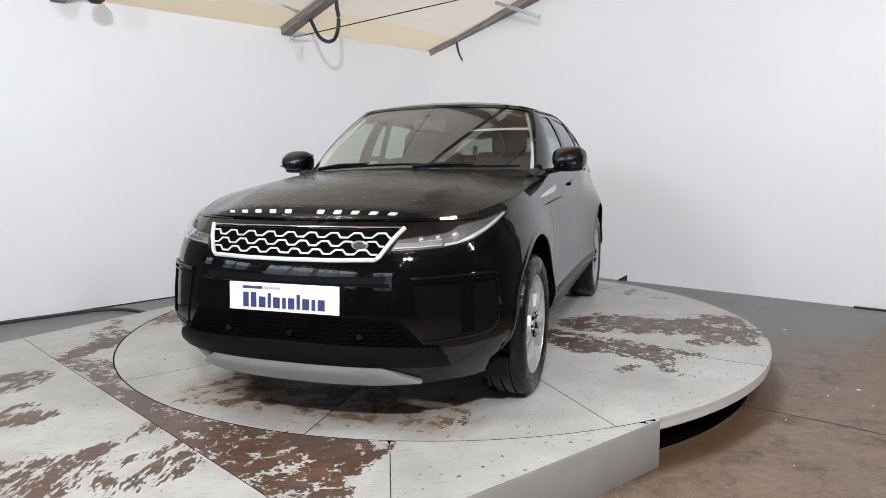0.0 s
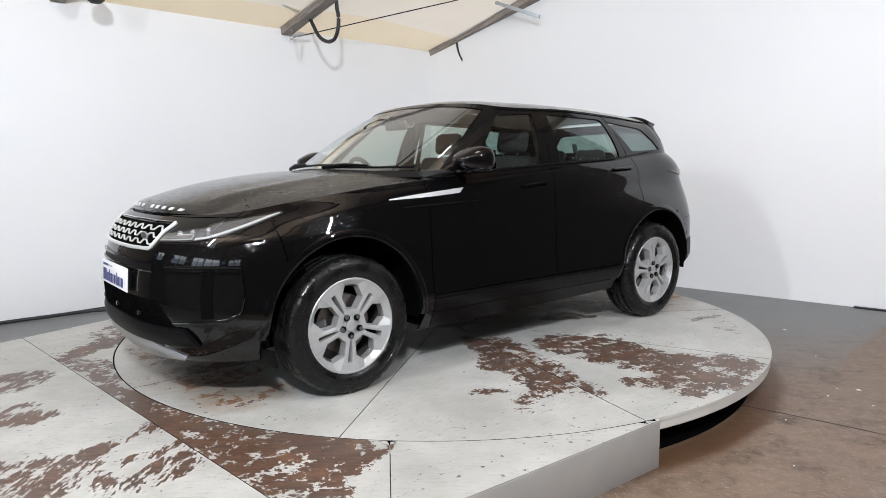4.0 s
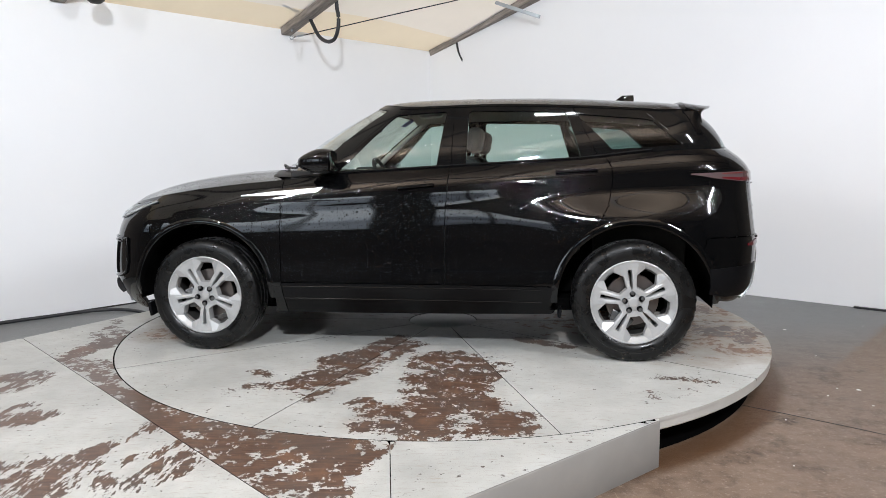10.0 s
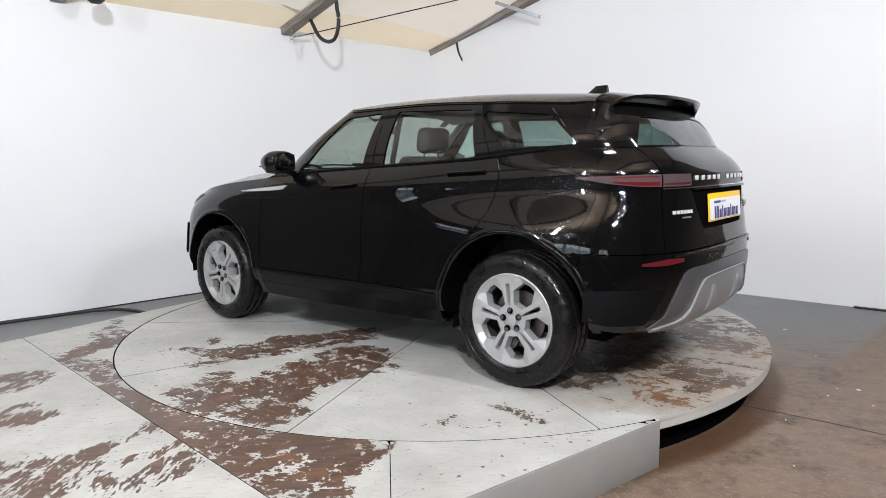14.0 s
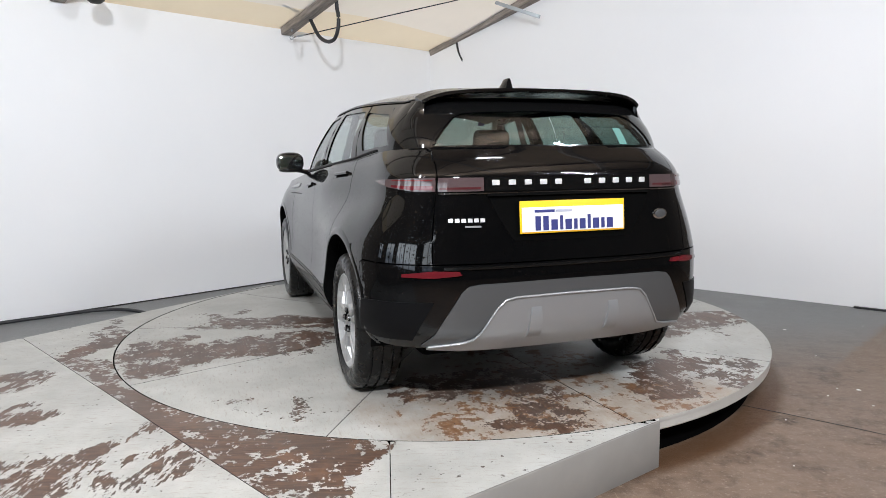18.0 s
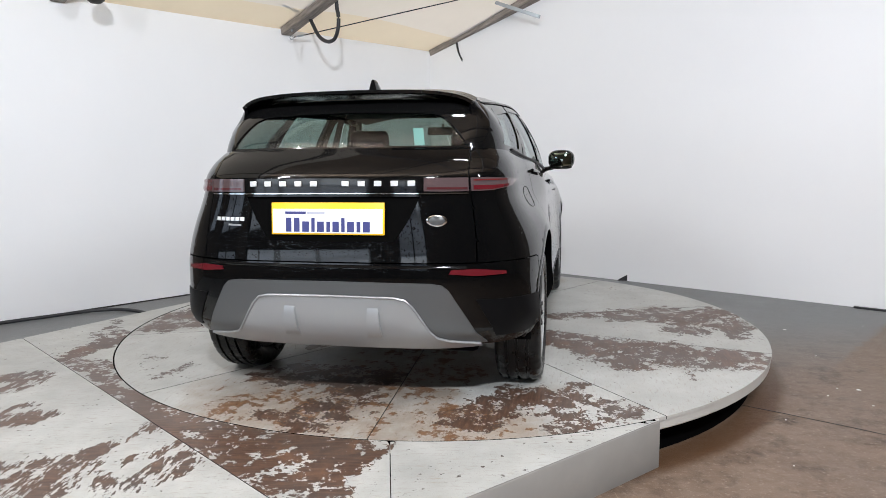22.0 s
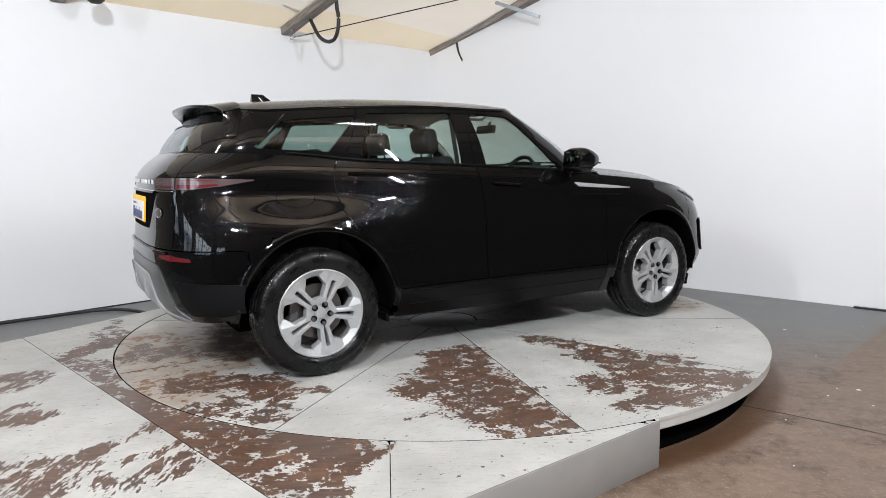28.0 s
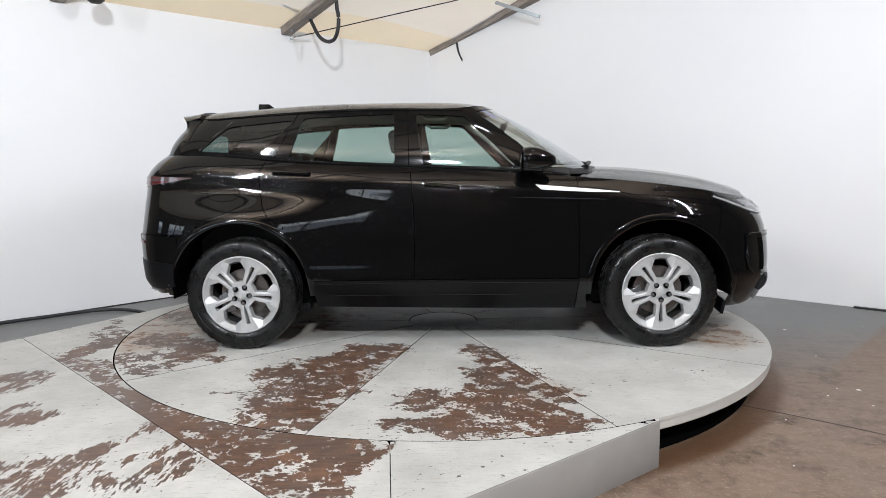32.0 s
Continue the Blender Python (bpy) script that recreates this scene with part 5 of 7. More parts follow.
# ---- wheels
def tyre_bm():
    prof = []
    R, r_in, w = 0.362, 0.246, 0.118
    prof = [(r_in, -0.095), (r_in + 0.012, -0.108), (0.285, -0.119), (0.325, -0.117), (0.347, -0.106), (0.358, -0.088)]
    for g in (-0.052, 0.0, 0.052):
        prof += [(R - 0.001, g - 0.008), (R - 0.010, g - 0.006), (R - 0.010, g + 0.006), (R - 0.001, g + 0.008)]
    prof += [(0.358, 0.088), (0.347, 0.106), (0.325, 0.117), (0.305, 0.1185), (0.303, 0.1165), (0.285, 0.119), (r_in + 0.012, 0.110), (r_in, 0.097)]
    bm = bm_lathe(prof, 120)
    for v in bm.verts:                        # cross cuts of the shoulder blocks
        r = math.hypot(v.co.x, v.co.y)
        k = round(math.atan2(v.co.y, v.co.x) / (2 * math.pi) * 120)
        if r > 0.345 and abs(v.co.z) > 0.07 and k % 3 == 0:
            v.co.x *= 0.988
            v.co.y *= 0.988
    return bm


def wheel(x, side, steer=0.0):
    y = side * 0.805
    flip = 0 if side > 0 else 180
    w = new("wheel")
    w.parent = car
    w.matrix_local = pose(x, y, 0.361, 0, 0, flip + steer) @ pose(0, 0, 0, -90) @ pose(0, 0, 0, 0, 0, WHEEL_TURN[x > 0, side])
    return w


WHEEL_TURN = {(True, 1): 14.0, (False, 1): 62.0, (False, -1): 29.0, (True, -1): 19.0}


def rim_spoke_bm():
    """A fifth of the wheel's face: a twin spoke with its slit, and half of the six-sided window on each side; outside is +z."""
    bm = bmesh.new()
    t36 = radians(36)
    rim_pts = [(0.229 * math.cos(radians(q)), 0.229 * math.sin(radians(q))) for q in (0, 7, 14, 21, 28, 36)]
    P_ = {"h0": (0.050, 0, 0.094), "h1": (0.050 * math.cos(t36), 0.050 * math.sin(t36), 0.094),
          "s0": (0.064, 0, 0.097), "s1": (0.096, 0.0078, 0.099), "s2": (0.145, 0.0115, 0.099), "s3": (0.184, 0.0140, 0.098), "s4": (0.187, 0, 0.098),
          "v1": (0.0810, 0.0262, 0.097), "v2": (0.1500, 0.0345, 0.098), "v3": (0.1830, 0.0885, 0.082), "mi": (0.0665, 0.0483, 0.096), "mo": (0.1665, 0.1210, 0.080),
          "e1": (0.1450, 0.0225, 0.1020), "e0": (0.090, 0.0170, 0.1005), "e2": (0.190, 0.0290, 0.1000)}
    for k, (x, y) in enumerate(rim_pts):
        P_["r%d" % k] = (x, y, 0.1035)
    faces = [("h0", "s0", "e0", "v1", "h1"), ("h1", "v1", "mi"), ("s0", "s1", "e0"), ("s1", "s2", "e1", "e0"), ("e0", "e1", "v2", "v1"), ("s2", "s3", "e2", "e1"), ("s3", "s4", "r0", "r1", "e2"), ("e1", "e2", "v2"), ("e2", "r1", "r2", "v2"), ("v2", "r2", "r3", "v3"), ("v3", "r3", "r4", "mo"), ("mo", "r4", "r5")]
    for sgn in (1, -1):
        vs = {k: bm.verts.new((x, sgn * y, z)) for k, (x, y, z) in P_.items()}
        for f in faces:
            ring = [vs[k] for k in f]
            bm.faces.new(ring if sgn > 0 else ring[::-1])
        # walls of the slit and of the window, drawn in a little towards the opening
        for chain, draw in ((("s0", "s1", "s2", "s3", "s4"), (0.0, -0.35)), (("mi", "v1", "v2", "v3", "mo"), None)):
            top = [vs[k] for k in chain]
            rings = [top]
            for depth, amount in ((0.006, 0.75), (0.050, 1.0)):
                low = []
                for k in chain:
                    x, y, z = P_[k]
                    if draw:
                        q = (x, y * (1 + draw[1] * amount), 0.097 - depth)
                    else:
                        cx, cy = 0.132 * math.cos(t36), 0.132 * math.sin(t36)
                        w = 0.035 * amount
                        q = (x + (cx - x) * w, y + (cy - y) * w, min(z, 0.095) - depth)
                    low.append(bm.verts.new((q[0], sgn * q[1], q[2])))
                rings.append(low)
            for a, b in zip(rings, rings[1:]):
                for k in range(len(a) - 1):
                    bm.faces.new((a[k], a[k + 1], b[k + 1], b[k]))
    bmesh.ops.remove_doubles(bm, verts=bm.verts[:], dist=1e-5)
    bmesh.ops.recalc_face_normals(bm, faces=bm.faces[:])
    return bm


TYRE = finish("tyre", tyre_bm(), M_tyre, mesh_only=True)
SPOKE = finish("spoke", rim_spoke_bm(), M_alloy, mesh_only=True)
SPOKE.set_sharp_from_angle(angle=radians(14))
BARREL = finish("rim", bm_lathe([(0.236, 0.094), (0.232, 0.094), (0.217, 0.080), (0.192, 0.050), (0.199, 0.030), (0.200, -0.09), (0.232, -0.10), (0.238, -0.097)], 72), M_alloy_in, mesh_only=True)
LIP = finish("rim_lip", bm_lathe([(0.238, 0.098), (0.2395, 0.104), (0.235, 0.107), (0.230, 0.106), (0.226, 0.100), (0.222, 0.085)], 72), M_alloy, mesh_only=True)
HUBM = finish("hub", bm_lathe([(0, 0.090), (0.054, 0.090), (0.060, 0.086), (0.063, 0.06), (0.064, 0.0)], 40), M_alloy, mesh_only=True)
CAP = finish("centre_cap", bm_lathe([(0, 0.099), (0.020, 0.099), (0.029, 0.096), (0.031, 0.090)], 28), M_alloy, mesh_only=True)
# Flat near-black disc that paints the shaded hole round each nut.
NUT_HOLE = finish("nut_hole_shade", bm_lathe([(0, 0.0995), (0.0145, 0.0995), (0.0160, 0.098), (0.0160, 0.09)], 20, pose(0.049, 0, 0.004)), M_under, mesh_only=True)
NUT = finish("wheel_nut", bm_lathe([(0, 0.103), (0.0095, 0.102), (0.0120, 0.097), (0.0120, 0.086), (0.0165, 0.084)], 14, pose(0.049, 0, 0.004)), M_lamp_dark, mesh_only=True)
DISC = finish("brake_disc", bm_lathe([(0.06, 0.012), (0.155, 0.012), (0.157, 0.006), (0.157, -0.012), (0.06, -0.012)], 48), M_disc, mesh_only=True)


for me_ in (SPOKE, BARREL, LIP, HUBM, CAP, NUT, NUT_HOLE):
    me_.transform(Matrix.Diagonal((1.05, 1.05, 1, 1)))


def sub(name, me, parent, m=None, label=""):
    ob = new(name, me)
    ob.parent = parent
    if m is not None:
        ob.matrix_local = m
    if label:
        ob["label"] = label
    return ob


for x in (AXLE, -AXLE):
    for side in (1, -1):
        w = wheel(x, side, 0.0)
        sub("tyre", TYRE, w)
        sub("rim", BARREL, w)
        sub("rim_lip", LIP, w)
        sub("hub", HUBM, w)
        sub("centre_cap", CAP, w)
        sub("brake_disc", DISC, w)
        sub("caliper", finish("caliper", bm_prism([(0.10, -0.07), (0.165, -0.06), (0.175, 0), (0.165, 0.06), (0.10, 0.07)], -0.03, 0.035, None, 0.006), M_lamp_dark, mesh_only=True), w)
        for k in range(5):
            sub("spoke", SPOKE, w, pose(0, 0, 0, 0, 0, 72 * k))
            sub("nut_hole_shade", NUT_HOLE, w, pose(0, 0, 0, 0, 0, 72 * k))
            sub("wheel_nut", NUT, w, pose(0, 0, 0, 0, 0, 72 * k) @ pose(0.006, 0, 0.004))

# ---------------------------------------------------------------- car details
def resample(pts, n):
    out = []
    m = len(pts) - 1
    for i in range(n + 1):
        k = i / n * m
        a = min(int(k), m - 1)
        f = k - a
        out.append(tuple(pts[a][c] + (pts[a + 1][c] - pts[a][c]) * f for c in range(2)))
    return out


def skin_patch(lower, upper, off=0.004, thick=0.012, nu=24, nv=5, side=1, fn=None, bm=None, puff=0.0):
    """A raised piece on the body between two lines of (s, z), with its edges folded in."""
    fn = fn or (lambda s, z, o: skin(s, z, o))
    own = bmesh.new()
    lo, hi = resample(lower, nu), resample(upper, nu)
    top, low = [], []
    for a, b in zip(lo, hi):
        t_, l_ = [], []
        for j in range(nv + 1):
            k = j / nv
            s, z = a[0] + (b[0] - a[0]) * k, a[1] + (b[1] - a[1]) * k
            o = off + puff * 4 * k * (1 - k)
            t_.append(own.verts.new(fn(s * side, z, o)))
            l_.append(own.verts.new(fn(s * side, z, off - thick)))
        top.append(t_)
        low.append(l_)
    for i in range(nu):
        for j in range(nv):
            own.faces.new((top[i][j], top[i + 1][j], top[i + 1][j + 1], top[i][j + 1]))
    for i in range(nu):
        own.faces.new((top[i][0], low[i][0], low[i + 1][0], top[i + 1][0]))
        own.faces.new((top[i][nv], top[i + 1][nv], low[i + 1][nv], low[i][nv]))
    for j in range(nv):
        own.faces.new((top[0][j], top[0][j + 1], low[0][j + 1], low[0][j]))
        own.faces.new((top[nu][j], low[nu][j], low[nu][j + 1], top[nu][j + 1]))
    bmesh.ops.recalc_face_normals(own, faces=own.faces[:])
    return merge(bm, own)


def skin_bar(path, r, off=0.008, side=1, seg=8, bm=None, flat=1.0):
    return bm_tube([skin(s * side, z, off) for s, z in path], r, seg, bm, flat)


def fy(*pts):
    return [(s_front(y, z), z) for y, z in pts]


def sx(*pts):
    return [(s_side(x, z), z) for x, z in pts]


def ry(*pts):
    """Across the tail from left (+y) to right: a line of s that passes 3 and comes back negative is turned into one run."""
    return [(s_rear(y, z), z) for y, z in pts]


def tail(s, z, o):
    """The tail with one unbroken parameter: q = 3 - s on the left, s - 3 past the middle."""
    q = s
    return skin(3.0 - q if q >= 0 else -(3.0 + q), z, o)


def ty(*pts):
    out = []
    for y, z in pts:
        s = s_rear(abs(y), z)
        out.append((math.copysign(3.0 - s, y), z))
    return out


# wheel arches: rolled trim and dark liner
def arch_bm(x0, side, prof, a0=-3, a1=183, n=64, zc=HUB_Z + 0.02):
    bm = bmesh.new()
    rings = []
    for i in range(n + 1):
        a = radians(a0 + (a1 - a0) * i / n)
        line = []
        for r, o in prof:
            x, z = x0 + r * math.cos(a), zc + r * math.sin(a)
            zz = max(z, 0.21)
            p = skin(s_side(x, max(zz, 0.24)), zz)
            line.append(bm.verts.new((x, side * (p.y + o), zz)))
        rings.append(line)
    for a, b in zip(rings, rings[1:]):
        for k in range(len(prof) - 1):
            bm.faces.new((a[k], a[k + 1], b[k + 1], b[k])).material_index = 1 if k < 2 else 0
    bmesh.ops.recalc_face_normals(bm, faces=bm.faces[:])
    return bm


def liner_bm(x0, side):
    bm = bmesh.new()
    n = 40
    rings = []
    for i in range(n + 1):
        a = radians(-6 + 192 * i / n)
        line = []
        for r, y in ((0.450, 0.885), (0.452, 0.80), (0.452, 0.52), (0.20, 0.50), (0.02, 0.50)):
            line.append(bm.verts.new((x0 + r * math.cos(a), side * y, HUB_Z + 0.02 + r * math.sin(a))))
        rings.append(line)
    for a, b in zip(rings, rings[1:]):
        for k in range(4):
            bm.faces.new((a[k], a[k + 1], b[k + 1], b[k]))
    bmesh.ops.recalc_face_normals(bm, faces=bm.faces[:])
    return bm


for x0 in (AXLE, -AXLE):
    for side in (1, -1):
        part("wheel_arch_trim", arch_bm(x0, side, [(0.446, -0.06), (0.443, -0.012), (0.446, 0.000), (0.452, 0.0030), (0.466, 0.0032), (0.480, 0.0015), (0.490, -0.003)]), [M_paint_side, M_under], car, "gloss black rolled wheel arch trim")
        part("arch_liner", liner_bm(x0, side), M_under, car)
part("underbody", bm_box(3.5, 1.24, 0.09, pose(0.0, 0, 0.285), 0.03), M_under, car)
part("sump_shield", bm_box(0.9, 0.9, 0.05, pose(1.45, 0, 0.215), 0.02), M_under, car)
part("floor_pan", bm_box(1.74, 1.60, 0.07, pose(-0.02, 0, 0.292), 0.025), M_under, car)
for side in (1, -1):
    part("mud_flap", bm_box(0.02, 0.24, 0.09, pose(1.770, side * 0.745, 0.250, 0, 10, side * 8), 0.006), M_plastic, car)
    part("mud_flap", bm_box(0.02, 0.14, 0.05, pose(-0.915, side * 0.80, 0.275, 0, -10, 0), 0.006), M_plastic, car)

# ---- front
grille = part("grille", skin_patch(fy((-0.40, 0.792), (0, 0.790), (0.40, 0.792)), fy((-0.475, 0.905), (0, 0.907), (0.475, 0.905)), 0.003, 0.010, 40, 6), M_under, car, "black recessed grille")
frame_path = fy((-0.485, 0.912), (-0.45, 0.862), (-0.412, 0.800), (-0.395, 0.787), (-0.20, 0.783), (0, 0.782), (0.20, 0.783), (0.395, 0.787), (0.412, 0.800), (0.45, 0.862), (0.485, 0.912))
part("grille_surround", skin_bar(frame_path, 0.010, 0.006), M_letter, grille, "bright chrome grille surround")
part("grille_top_trim", skin_bar(fy((-0.485, 0.912), (-0.3, 0.913), (0, 0.914), (0.3, 0.913), (0.485, 0.912)), 0.004, 0.006), M_chrome, grille)
for k, zr in enumerate((0.8800, 0.8480, 0.8160)):
    half = 0.395 + (zr - 0.79) / 0.115 * 0.075 - 0.008
    path, y = [], -half
    step, up = 0.052, (k % 2 == 0)
    while y < half:
        zz = zr + (0.0085 if up else -0.0085)
        path.append((max(-half, y), zz))
        path.append((min(half, y + step * 0.62), zz))
        y += step
        up = not up
    part("grille_bar", skin_bar(fy(*path), 0.0046, 0.010, 1, 6), M_letter, grille)
part("badge", bm_lathe([(0, 0.006), (0.030, 0.006), (0.036, 0.003), (0.037, 0)], 32, Matrix.Translation(skin(s_front(0.325, 0.842), 0.842, 0.014)) @ pose(0, 0, 0, 0, 90, 10) @ Matrix.Diagonal((0.55, 1, 1, 1))), M_silver, grille, "oval silver badge")
part("badge_centre", bm_lathe([(0, 0.0075), (0.026, 0.007), (0.029, 0.005)], 32, Matrix.Translation(skin(s_front(0.325, 0.842), 0.842, 0.014)) @ pose(0, 0, 0, 0, 90, 10) @ Matrix.Diagonal((0.55, 1, 1, 1))), M_silver_dark, grille)


def letter_row(n1, n2, place, y0, y1, w, h, parent, name="letter_bar"):
    """Plain bars where the lettering stands: two words."""
    pitch = (y1 - y0 - w) / (n1 + n2)
    k = 0
    for i in range(n1 + n2 + 1):
        if i == n1:
            continue
        y = y0 + w / 2 + pitch * i
        part(name, place(y, w, h), M_letter, parent, "satin silver bar lettering")


def bonnet_bar(y, w, h):
    u = 0.0155
    ye = bonnet_pt(u, 1).y
    p, q = bonnet_pt(u - 0.009, y / ye), bonnet_pt(u + 0.009, y / ye)
    r = bonnet_pt(u, (y + 0.02) / ye)
    z = (q - p).normalized()
    yv = (r - bonnet_pt(u, y / ye)).normalized()
    nrm = yv.cross(z)
    nrm.normalize()
    if nrm.z < 0:
        nrm = -nrm
    m = Matrix((Vector((*yv, 0)), Vector((*z, 0)), Vector((*nrm, 0)), Vector((0, 0, 0, 1)))).transposed()
    m.translation = bonnet_pt(u, y / ye) + nrm * 0.002
    return bm_box(w, h, 0.006, m, 0.002, seg=1)


BON = [o for o in car.children if o.name == "bonnet"][0]
letter_row(5, 5, bonnet_bar, -0.43, 0.43, 0.034, 0.022, BON)

fb = PARTS["front_bumper"]
part("upper_slot", skin_patch(fy((-0.44, 0.690), (0, 0.684), (0.44, 0.690)), fy((-0.45, 0.722), (0, 0.716), (0.45, 0.722)), 0.003, 0.012, 40, 3), M_plastic, fb, "black air slot")
part("bumper_bar", skin_patch(fy((-0.43, 0.724), (0, 0.718), (0.43, 0.724)), fy((-0.42, 0.734), (0, 0.729), (0.42, 0.734)), 0.012, 0.016, 40, 2), M_clad, fb)
part("bumper_bar", skin_bar(fy(*[(-0.46 + 0.046 * k, 0.684) for k in range(21)]), 0.007, 0.004), M_clad, fb)
lowg = part("lower_grille", skin_patch(fy((-0.60, 0.415), (-0.3, 0.428), (0, 0.430), (0.3, 0.428), (0.60, 0.415)), fy((-0.50, 0.545), (0, 0.548), (0.50, 0.545)), 0.002, 0.012, 44, 6), M_under, fb, "black lower mesh grille")
for k in range(6):
    z = 0.437 + 0.019 * k
    half = 0.585 - (z - 0.415) * 0.75
    pts = [(-half + 2 * half * q / 36, z + (0.005 if q % 2 else -0.005)) for q in range(37)]
    part("mesh_bar", skin_bar(fy(*pts), 0.0028, 0.006, 1, 5), M_under, lowg)
for y in (-0.30, 0.02, 0.34):
    part("parking_sensor", bm_lathe([(0, 0.008), (0.012, 0.008), (0.015, 0.004), (0.015, -0.01)], 20, Matrix.Translation(skin(s_front(y, 0.47), 0.47, 0.008)) @ pose(0, 0, 0, 0, 90, 0)), M_clad, fb)
part("splitter", skin_patch(fy((-0.68, 0.335), (-0.42, 0.338), (0, 0.338), (0.42, 0.338), (0.68, 0.335)), fy((-0.65, 0.420), (0, 0.436), (0.65, 0.420)), 0.018, 0.026, 44, 4, puff=0.010), M_plastic, fb, "satin black bumper lip")
part("skid_plate", skin_patch(fy((-0.54, 0.250), (-0.35, 0.246), (0, 0.244), (0.35, 0.246), (0.54, 0.250)), fy((-0.56, 0.262), (-0.42, 0.334), (0, 0.340), (0.42, 0.334), (0.56, 0.262)), 0.014, 0.022, 48, 5, puff=0.006), M_silver, fb, "satin silver skid plate")
for side in (1, -1):
    va = [(s_front(0.600, 0.446), 0.446), (s_side(1.96, 0.468), 0.468), (s_side(1.905, 0.50), 0.50), (s_side(1.888, 0.57), 0.57)]
    vb = [(s_front(0.545, 0.712), 0.712), (s_front(0.70, 0.716), 0.716), (s_side(1.93, 0.719), 0.719), (s_side(1.888, 0.715), 0.715)]
    v = part("corner_vent", skin_patch(va, vb, 0.006, 0.016, 24, 6, side), M_clad, fb, "gloss black corner vent panel")
    part("vent_frame", skin_bar(resample(va, 14), 0.0075, 0.008, side, 8), M_clad, v, "gloss black vent edge")
    part("vent_frame", skin_bar(resample(vb, 14), 0.0065, 0.008, side, 8), M_clad, v)
    part("vent_frame", skin_bar([(va[3][0] + (vb[3][0] - va[3][0]) * k / 6, va[3][1] + (vb[3][1] - va[3][1]) * k / 6) for k in range(7)], 0.0065, 0.008, side, 8), M_clad, v)
    part("vent_slot", skin_patch([(s_front(0.735, 0.478), 0.478), (s_front(0.775, 0.48), 0.48)], [(s_front(0.73, 0.704), 0.704), (s_front(0.77, 0.706), 0.706)], 0.011, 0.012, 6, 6, side), M_under, v)
    part("vent_fin", skin_patch([(s_front(0.56, 0.70), 0.690), (s_side(1.90, 0.70), 0.690)], [(s_front(0.555, 0.70), 0.698), (s_side(1.90, 0.70), 0.698)], 0.014, 0.012, 16, 2, side), M_paint, v)
    # headlamp
    la = fy((0.455, 0.824), (0.56, 0.828), (0.655, 0.834)) + sx((1.93, 0.858), (1.80, 0.906), (1.665, 0.955))
    lb = fy((0.474, 0.866), (0.58, 0.876), (0.66, 0.890)) + sx((1.93, 0.914), (1.80, 0.938), (1.665, 0.962))
    hl = part("headlight", skin_patch(la, lb, 0.002, 0.010, 30, 5, side), M_lamp_dark, car, "slim clear headlight with white light strip")
    da = fy((0.655, 0.838), (0.70, 0.845)) + sx((1.93, 0.864), (1.84, 0.896), (1.76, 0.926), (1.675, 0.955))
    db = fy((0.655, 0.846), (0.70, 0.853)) + sx((1.93, 0.873), (1.84, 0.905), (1.76, 0.934), (1.675, 0.959))
    part("light_strip", skin_patch(da, db, 0.007, 0.006, 24, 2, side), M_drl, hl, "white daytime light strip")
    part("turn_lamp", skin_patch(fy((0.462, 0.832), (0.64, 0.840)), fy((0.475, 0.852), (0.635, 0.860)), 0.007, 0.006, 12, 2, side), M_turn, hl)
    for y, z in ((0.565, 0.864), (0.625, 0.870), (0.685, 0.880)):
        p = skin(s_front(y, z), z, 0.004)
        p.y *= side
        part("projector", bm_lathe([(0, 0.008), (0.007, 0.007), (0.011, 0.003), (0.0135, 0.006), (0.0155, 0.0)], 20, Matrix.Translation(p) @ pose(0, 0, 0, 0, 82, side * 28)), M_lamp, hl)
    part("light_strip", skin_bar(fy((0.468, 0.832), (0.56, 0.835), (0.645, 0.841)) + fy((0.640, 0.862), (0.56, 0.855)), 0.0028, 0.009, side, 6), M_drl, hl)
    ob = part("lens", skin_patch(la, lb, 0.014, 0.012, 30, 5, side), M_lens, hl, "clear lens")
    ob.visible_shadow = False
    # wing blade and side crease
    part("wing_blade", skin_patch(sx((1.072, 0.993), (0.90, 0.997), (0.72, 1.006), (0.580, 1.016), (0.548, 1.042)), sx((1.072, 0.998), (0.90, 1.016), (0.72, 1.031), (0.60, 1.041), (0.545, 1.046)), 0.006, 0.012, 24, 3, side), M_silver_bright, PARTS["front_wing", side], "satin silver wing blade")
    part("crease_trim", skin_patch(sx((0.99, 0.950), (0.70, 0.957), (0.40, 0.968)), sx((0.99, 0.953), (0.70, 0.966), (0.40, 0.971)), 0.004, 0.008, 16, 2, side), M_plastic, PARTS["front_door", side])

